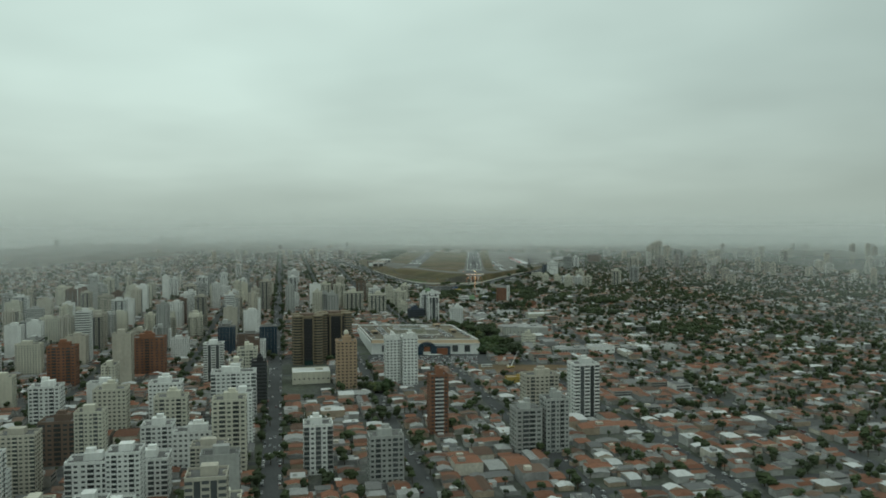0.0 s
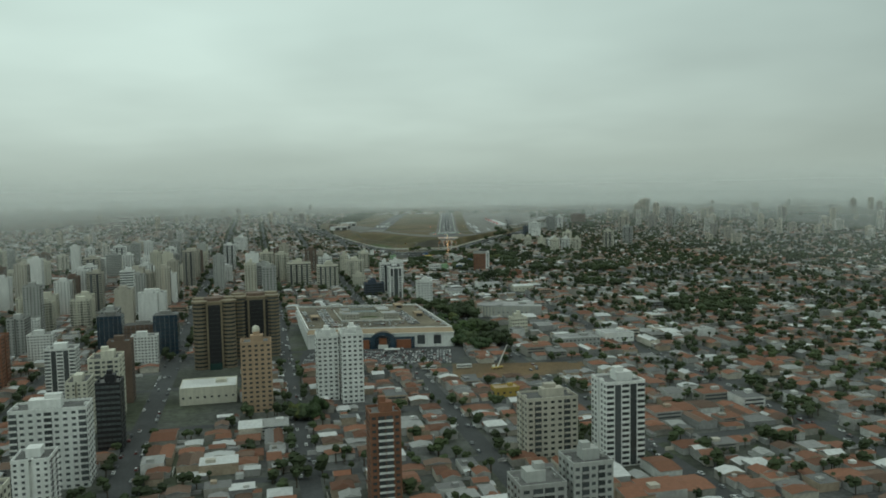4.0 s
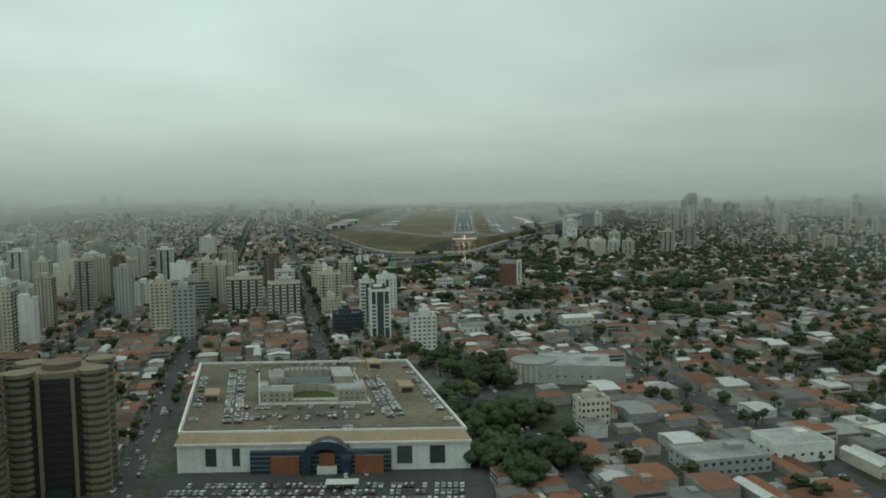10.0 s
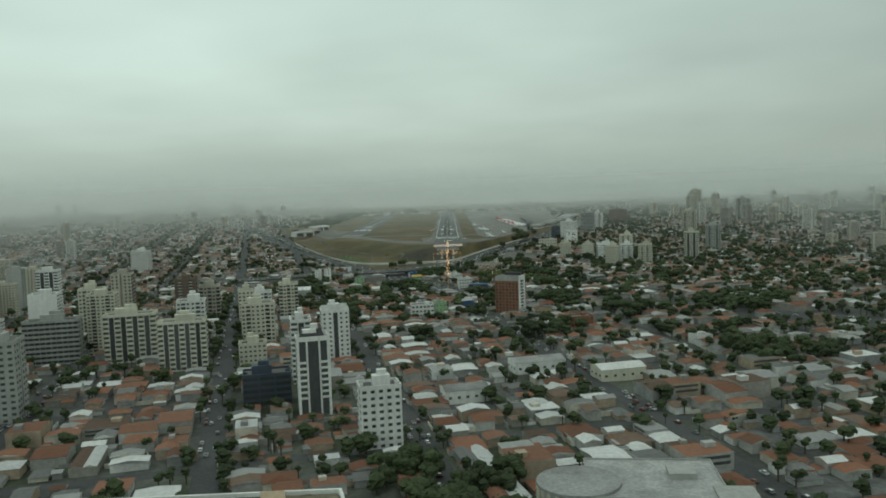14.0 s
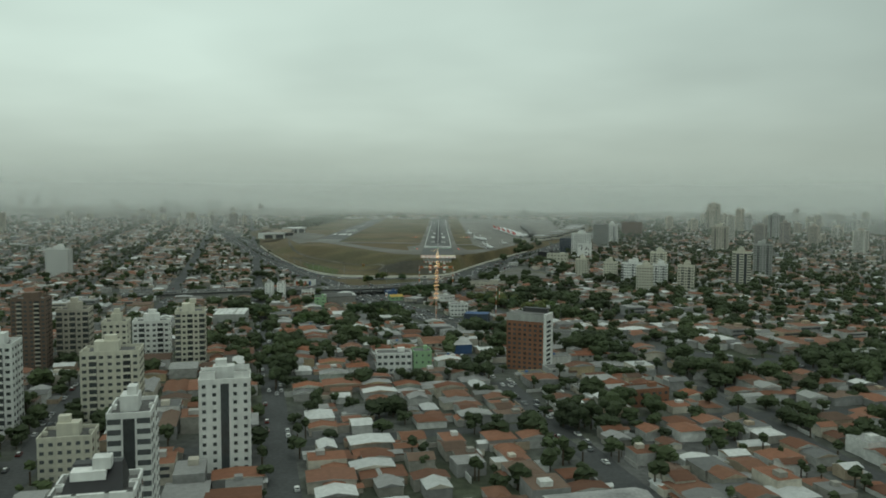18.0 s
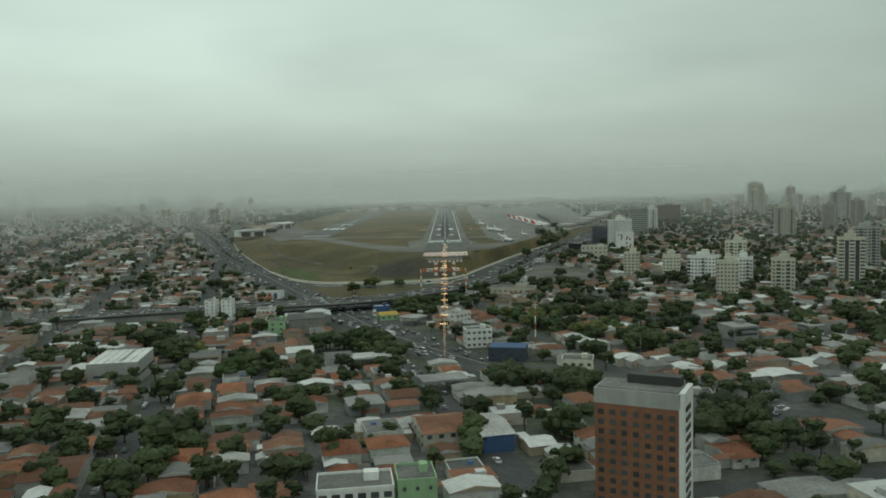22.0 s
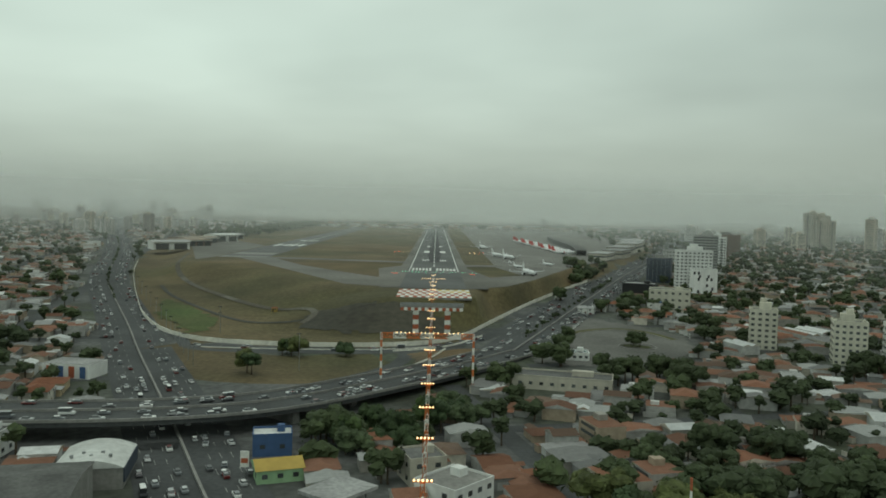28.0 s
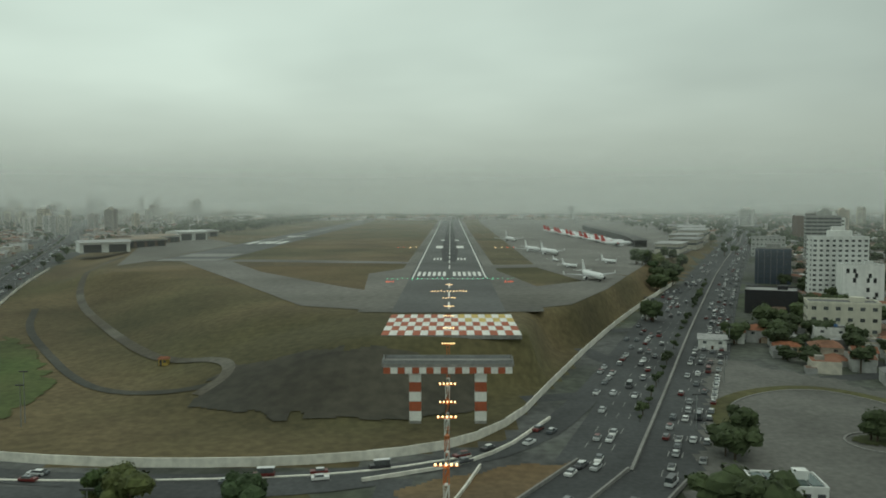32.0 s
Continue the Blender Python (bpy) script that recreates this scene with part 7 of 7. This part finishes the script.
FARCROWN = [crown(4, 4, 9, 9, 1.3, 3, 5), crown(9, 4, 12, 8, 1.4, 3, 5), crown(16, 3, 7, 10, 1.2, 2, 5)]
GROVECROWN = [crown(5, 130, 9, 9.5, 0.6, 9, 6), crown(10, 140, 11, 8.5, 0.65, 9, 6), crown(17, 110, 7, 10.5, 0.55, 8, 6)]
for geo in MIDCROWN + FARCROWN:
    geo.box(0, 0, -0.3, 0.5, 0.5, 5, 1, floor=False)
trees = []
for i, geo in enumerate(CROWNS):
    t = thing("tree", ("broad dark green street tree", "spreading dark green tree with a ragged crown", "tall narrow dark green tree")[i], "tree", group="street trees")
    part("trunk", trunk(i, (9.5, 8.5, 10.5)[i], (9, 11, 7)[i]), [BARK], t)
    part("crown", geo, [LEAF], t)
    trees.append(t)
tr = random.Random(31)
near_tree, far_tree = [], []
# groves and single trees: x, y, spread, number
for x, y, s, n in GROVES:
    for _ in range(n):
        a, q = tr.uniform(0, 2 * math.pi), s * math.sqrt(tr.random())
        near_tree.append((x + math.cos(a) * q, y + math.sin(a) * q, tr.uniform(0.8, 1.3)))
for x, y in gaps:
    for _ in range(tr.choice((1, 2, 3))):
        far_tree.append((x + tr.uniform(-5, 5), y + tr.uniform(-5, 5), tr.uniform(0.55, 1.15)))
# street trees along the grid, more of them to the east
cand = []
for u in STREETS_U:
    for v in range(620, 4200, 11):
        for sd in (-1, 1):
            cand.append(grid_xy(u + sd * (AVE_U.get(u, 8) / 2 + 1.5), v + tr.uniform(-4, 4)))
for v in STREETS_V:
    for u in range(-1000, 1500, 12):
        for sd in (-1, 1):
            cand.append(grid_xy(u + tr.uniform(-4, 4), v + sd * 5))
east = len(cand)
for _ in range(5200):
    x = 80 + 900 * tr.random() ** 0.8
    cand.append((x, tr.uniform(900, 3300)))
CX, CY = np.array([p[0] for p in cand]), np.array([p[1] for p in cand])
bad = taken(CX, CY, -4)
for poly in CLEAR:
    bad |= inside(CX, CY, poly)
for k in range(0, len(CX), 2000):
    dx = CX[k:k + 2000, None] - FA[None, :, 0]; dy = CY[k:k + 2000, None] - FA[None, :, 1]
    bad[k:k + 2000] |= (np.hypot(dx, dy) < FA[None, :, 2] - 2).any(1)
for i, (x, y, b) in enumerate(zip(CX.tolist(), CY.tolist(), bad)):
    if b or abs(x) > 240 + 0.62 * (y - 250) or tr.random() > (0.75 if i >= east and y < 2350 else 0.62 if abs(x * GC + y * GS - 244) < 9 and 1380 < y < 2050 else 0.5 if abs(x * GC + y * GS - 144) < 9 or abs(x * GC + y * GS - 48.6) < 10 else 0.28 if -230 < x < 70 and 1450 < y < 2700 else 0.34 if x < 60 and y < 1500 else 0.15):
        continue
    far_tree.append((x, y, tr.uniform(0.55, 1.15)))
for line, y0, y1, off, gap in ((EASTAVE, 2430, 2760, 3.5, 6), (FREEWAY, 2560, 3300, 0, 9)):
    pts = resample(line, gap)
    for a, b in zip(pts, pts[1:]):
        if y0 < a.y < y1 and tr.random() < 0.75:
            d = (b - a).normalized()
            far_tree.append((a.x - d.y * off, a.y + d.x * off, tr.uniform(0.25, 0.5)))
rows = []
for x, y, s in far_tree:
    near = -230 < x < 260 and y > 1700 and y < 2750
    rows.append((tr.randrange(3) + (0 if near else 3), x, y, g(x, y), tr.uniform(0, 6.28), s, s, s * tr.uniform(0.8, 1.15)))
keep = near_tree[:150]
grove = [(tr.randrange(3), x, y, g(x, y), tr.uniform(0, 6.28), s, s, s) for x, y, s in near_tree[150:]]
for geo in GROVECROWN:
    geo.box(0, 0, -0.3, 0.5, 0.5, 5, 1)
scatter("grove_trees", GROVECROWN, grove, [LEAF_S, BARK], "dense dark green groves between the houses", "trees")
scatter("city_trees", MIDCROWN + FARCROWN, rows, [LEAF_S, BARK], "dark green trees along streets and in yards", "trees")
for x, y, s in keep:
    i = tr.randrange(3)
    ob = copy_thing(trees[i], pose(x, y, g(x, y), 0, 0, tr.uniform(0, 360)))
    ob.scale = (s, s, s * tr.uniform(0.85, 1.1))
for ob in trees:
    for o in [ob, *ob.children_recursive]:
        bpy.data.objects.remove(o)

# ---- cars ----
def car(label, l=4.2, w=1.75, h=1.45, van=False):
    hood = 0.85 if not van else 1.1
    body = Geo()
    ring = lambda x0, x1, y, z: [(x0, -y, z), (x1, -y, z), (x1, y, z), (x0, y, z)]
    body.solid(ring(-l / 2 + 0.05, l / 2 - 0.05, w / 2 - 0.05, 0.25), ring(-l / 2, l / 2, w / 2, 0.6), 0)
    body.solid(ring(-l / 2, l / 2, w / 2, 0.6), ring(-l / 2 + 0.1, l / 2 - 0.2, w / 2 - 0.08, hood), 0)
    ob = new("car" if not van else "van", body.mesh("car_body", [CARPAINT]))
    tagged(ob, label, "car", "traffic")
    cab = Geo().solid(ring(-l / 2 + 0.2, l * 0.24, w / 2 - 0.1, hood), ring(-l / 2 + 0.55 if not van else -l / 2 + 0.1, l * 0.08 if not van else l * 0.3, w / 2 - 0.25, h - 0.06), 0)
    part("cabin_glass", cab, [GLASS], ob)
    rf = Geo().box((-l / 2 + 0.55 + l * 0.08) / 2 if not van else -l * 0.1, 0, h - 0.07, l * 0.4 if not van else l * 0.8, w - 0.5, 0.07)
    part("car_roof", rf, [CARPAINT], ob)
    wheel = Geo()
    n = 10
    wheel.solid([(0.31 * math.cos(6.2832 * i / n), -0.1, 0.31 * math.sin(6.2832 * i / n)) for i in range(n)], [(0.31 * math.cos(6.2832 * i / n), 0.1, 0.31 * math.sin(6.2832 * i / n)) for i in range(n)], 0)
    wm = wheel.mesh("wheel", [TYRE])
    for sx in (-0.31, 0.31):
        for sy in (-1, 1):
            part("wheel", wm, None, ob, at=(sx * l, sy * (w / 2 - 0.08), 0.31))
    return ob
car_a = car("small hatchback car in the traffic")
car_b = car("saloon car in the traffic", 4.6, 1.8, 1.42)
van_a = car("pale delivery van in the traffic", 5.2, 2.0, 2.3, True)
cr = random.Random(77)
fleet = 0
def drive(line, offs, y0, y1, chance, step=9.5, own_z=False, most=40):
    global fleet
    fleet = 0
    pts = resample(line, step)
    for off in offs:
        for i in range(1, len(pts) - 1):
            if cr.random() > chance or fleet >= most:
                continue
            a, b = pts[i - 1], pts[i + 1]
            d = (b - a).normalized()
            s = cr.uniform(-2.5, 2.5)
            p = pts[i] + Vector((-d.y, d.x, 0)) * (off + cr.uniform(-0.3, 0.3)) + d * s
            if not y0 < p.y < y1:
                continue
            z = (p.z + 0.2) if own_z else g(p.x, p.y) + 0.12
            turn = math.degrees(math.atan2(d.y, d.x)) + (180 if off > 0 else 0)
            copy_thing(cr.choice((car_a, car_a, car_b, car_b, van_a) if cr.random() < 0.5 else (car_a, car_b)), pose(p.x, p.y, z, 0, 0, turn))
            fleet += 1
drive(VIADUCT, (-11, -7.5, -4), 2200, 2500, 0.5, own_z=True, most=44)
drive(VIADUCT, (11, 7.5, 4.4), 2200, 2500, 0.3, own_z=True, most=26)
drive(EASTAVE, (-15.6, -12.2, -8.8, -5.2), 2398, 2800, 0.5, most=74)
drive(EASTAVE, (15.6, 12.2, 8.8), 2398, 2800, 0.16, most=24)
drive(FRONTAGE, (-2, 2), 2390, 2740, 0.1, most=8)
drive(FREEWAY, (-14.6, -11.2, -7.8, -4.4), 2030, 2330, 0.2, most=46)
drive(FREEWAY, (14.6, 11.2, 7.8, 4.4), 2030, 2330, 0.2, most=46)
extra = ((VIADUCT, (-11, -7.5, -4, 4.4, 7.5, 11), 2200, 2500, 0.22), (FREEWAY, (-14.6, -11.2, -7.8, -4.4, 4.4, 7.8, 11.2, 14.6), 2030, 2330, 0.2), (FRONTAGE, (-2.2, 2.2), 2385, 2740, 0.3), (EASTAVE, (-15.6, -12.2, -8.8, -5.2, 8.8, 12.2, 15.6), 2398, 2800, 0.16))
simple = [Geo().box(0, 0, 0.25, 4.2, 1.75, 0.62, 0).box(-0.25, 0, 0.87, 2.3, 1.5, 0.5, 1, mtop=0, taper=0.85)]
rows, rows2 = [], []
for u, w in AVE_U.items():
    for v in range(700, 2300, 8):
        for off in (-w / 2 + 1.4, w / 2 - 1.4, -1.8, 1.8):
            if cr.random() < (0.3 if abs(off) > 2 else 0.12):
                x, y = grid_xy(u + off, v + cr.uniform(-2, 2))
                rows.append((0, x, y, g(x, y) + 0.1, GRID + math.pi / 2, 1, 1, 1))
for line, y0, y1 in ((FREEWAY, 2330, 3600), (EASTAVE, 2800, 3700), (SOUTHAVE, 1500, 2000)):
    pts = resample(line, 12)
    for a, b in zip(pts, pts[1:]):
        if y0 < a.y < y1:
            d = (b - a).normalized()
            for off in ((-14, -10.5, -7, 7, 10.5, 14) if line is not SOUTHAVE else (-6, -3, 3, 6)):
                if cr.random() < 0.46:
                    x, y = a.x - d.y * off, a.y + d.x * off
                    rows2.append((0, x, y, g(x, y) + 0.12, math.atan2(d.y, d.x), 1, 1, 1))
for line, offs, y0, y1, chance in extra:
    pts = resample(line, 7)
    for a, b in zip(pts, pts[1:]):
        d = (b - a).normalized()
        for off in offs:
            if y0 < a.y < y1 and cr.random() < chance:
                x, y = a.x - d.y * off, a.y + d.x * off
                z = a.z + 0.2 if line is VIADUCT else g(x, y) + 0.14
                rows2.append((0, x, y, z, math.atan2(d.y, d.x) + (math.pi if off > 0 else 0), 1, 1, 1))
rows = rows2 + [r_ for r_, b in zip(rows, taken(np.array([r_[1] for r_ in rows]), np.array([r_[2] for r_ in rows]), -14)) if not b]
# rows of parked cars: mall car park and its roof deck
y = 1194
while y < 1246:
    x = -126
    while x < 0:
        if cr.random() < 0.8:
            rows.append((0, x, y, g(x, y) + 0.14, math.pi / 2 + cr.choice((0, math.pi)), 1, 1, 1))
        x += 2.7
    y += 7.5
def deck_car(x, y, turn):
    lx, ly = x + SH * y, y
    rows.append((0, -132 + lx * math.cos(0.03) - ly * math.sin(0.03), 1256 + lx * math.sin(0.03) + ly * math.cos(0.03), -3.2, turn + 0.03, 1, 1, 1))
for x, chance in ((6, 0.4), (22.5, 0.75), (28, 0.75), (102, 0.7), (107.5, 0.75), (129, 0.45)):
    for k in range(42):
        if cr.random() < chance * (1.15 if 6 < k < 30 else 0.6):
            deck_car(x, 20 + k * 2.75, cr.choice((0, math.pi)))
for y, chance in ((9, 0.35), (26, 0.45), (31.5, 0.5), (45, 0.4), (126, 0.3), (144, 0.45)):
    for k in range(26):
        if cr.random() < chance:
            deck_car(32 + k * 2.7, y, math.pi / 2)
CARS_S = mat("car_paint_far", (0.5, 0.5, 0.5), 0.35, 0.03, 1, 4, bump=0, island=True, spec=0.5,
             palette=((0.62, 0.63, 0.62), (0.36, 0.37, 0.37), (0.68, 0.68, 0.66), (0.07, 0.07, 0.075), (0.18, 0.19, 0.2), (0.5, 0.51, 0.51), (0.13, 0.02, 0.018), (0.10, 0.11, 0.12)))
scatter("parked_cars", simple, rows, [CARS_S, GLASS], "small parked cars along streets and in car parks", "cars")
for ob in (car_a, car_b, van_a):
    for o in [ob, *ob.children_recursive]:
        bpy.data.objects.remove(o)

# ---- the city to the horizon ----
fr = random.Random(91)
TWR = []
for w, d, h in ((20, 18, 46), (24, 17, 58), (17, 17, 66), (30, 16, 40)):
    geo = Geo().box(0, 0, 0, w, d, h, 0, floor=False).box(0, 0, h, w * 0.4, d * 0.4, 5, 0)
    n = int(h / 3.2)
    for k in range(1, n):
        geo.box(0, 0, k * h / n + 0.9, w * 0.8, d + 0.3, 1.3, 1)
        geo.box(0, 0, k * h / n + 0.9, w + 0.3, d * 0.7, 1.3, 1)
    TWR.append(geo)
rows = []
def far_towers(n, x0, x1, y0, y1, s0=0.8, s1=1.15):
    k = 0
    while k < n:
        x, y = fr.uniform(x0, x1), fr.uniform(y0, y1)
        if abs(x) > 300 + 0.62 * (y - 250):
            k += 0.2
            continue
        if -460 < x < 460 and y < 4600 or near_foot(x, y, 12):
            k += 0.2
            continue
        s = fr.uniform(s0, s1)
        rows.append((fr.randrange(4), x, y, g(x, y) - 0.5, fr.uniform(0, 6.28), s, s, s * fr.uniform(0.75, 1.05)))
        k += 1
far_towers(55, 520, 1500, 2650, 3900, 0.6, 0.92)
far_towers(22, 600, 1400, 2250, 2700, 0.6, 0.85)
far_towers(70, 900, 2600, 3600, 5000, 0.5, 0.75)
far_towers(60, -2400, -480, 4000, 5100, 0.6, 0.85)
far_towers(30, -1500, -600, 2100, 3600, 0.5, 0.75)
far_towers(12, -460, 900, 4800, 5200, 0.4, 0.6)
far_towers(34, -1000, -465, 3250, 3900, 0.48, 0.7)
TOWERS_S = mat("far_facades", (0.5, 0.48, 0.42), 0.85, 0.06, 0.1, 0.8, island=True,
               palette=((0.60, 0.58, 0.52), (0.50, 0.46, 0.37), (0.40, 0.36, 0.30), (0.56, 0.55, 0.52), (0.30, 0.27, 0.24), (0.52, 0.47, 0.38)))
scatter("far_towers", TWR, rows, [TOWERS_S, GLASS], "pale apartment towers on the far skyline", "towers")
rows = []
for _ in range(6500):
    x, y = fr.uniform(-3000, 3000), fr.uniform(4250, 5350)
    rows.append((fr.randrange(6), x, y, g(x, y) - 0.3, fr.uniform(0, 6.28), fr.uniform(1, 1.9), fr.uniform(1, 1.9), fr.uniform(0.8, 1.6)))
scatter("far_houses", SHAPES[:6], rows, [WALLS_S, TILE_S, GLASS], "low houses towards the far horizon", "houses")
rows = []
for _ in range(2600):
    x, y = fr.uniform(-3000, 3000), fr.uniform(4250, 5300)
    s = fr.uniform(1.0, 2.0)
    rows.append((fr.randrange(3), x, y, g(x, y), fr.uniform(0, 6.28), s, s, s * 0.8))
for _ in range(420):
    x, y = fr.uniform(-420, -330), fr.uniform(3320, 4500)
    s = fr.uniform(0.9, 1.5)
    rows.append((fr.randrange(3), x, y, g(x, y), fr.uniform(0, 6.28), s, s, s))
for _ in range(260):
    x = fr.uniform(230, 480)
    y = fr.uniform(2950, 4500)
    if x > 260 + (y - 3000) * 0.1:
        rows.append((fr.randrange(3), x, y, g(x, y), fr.uniform(0, 6.28), 1.2, 1.2, 1.1))
scatter("far_trees", FARCROWN, rows, [LEAF_S, BARK], "dark trees towards the far horizon", "trees")

# ---- the whole place at its size ----
for ob in list(scene.objects):
    if ob.parent is None and ob.type in {"MESH", "EMPTY"}:
        ob.matrix_basis = Matrix.Scale(SIZE, 4) @ ob.matrix_basis
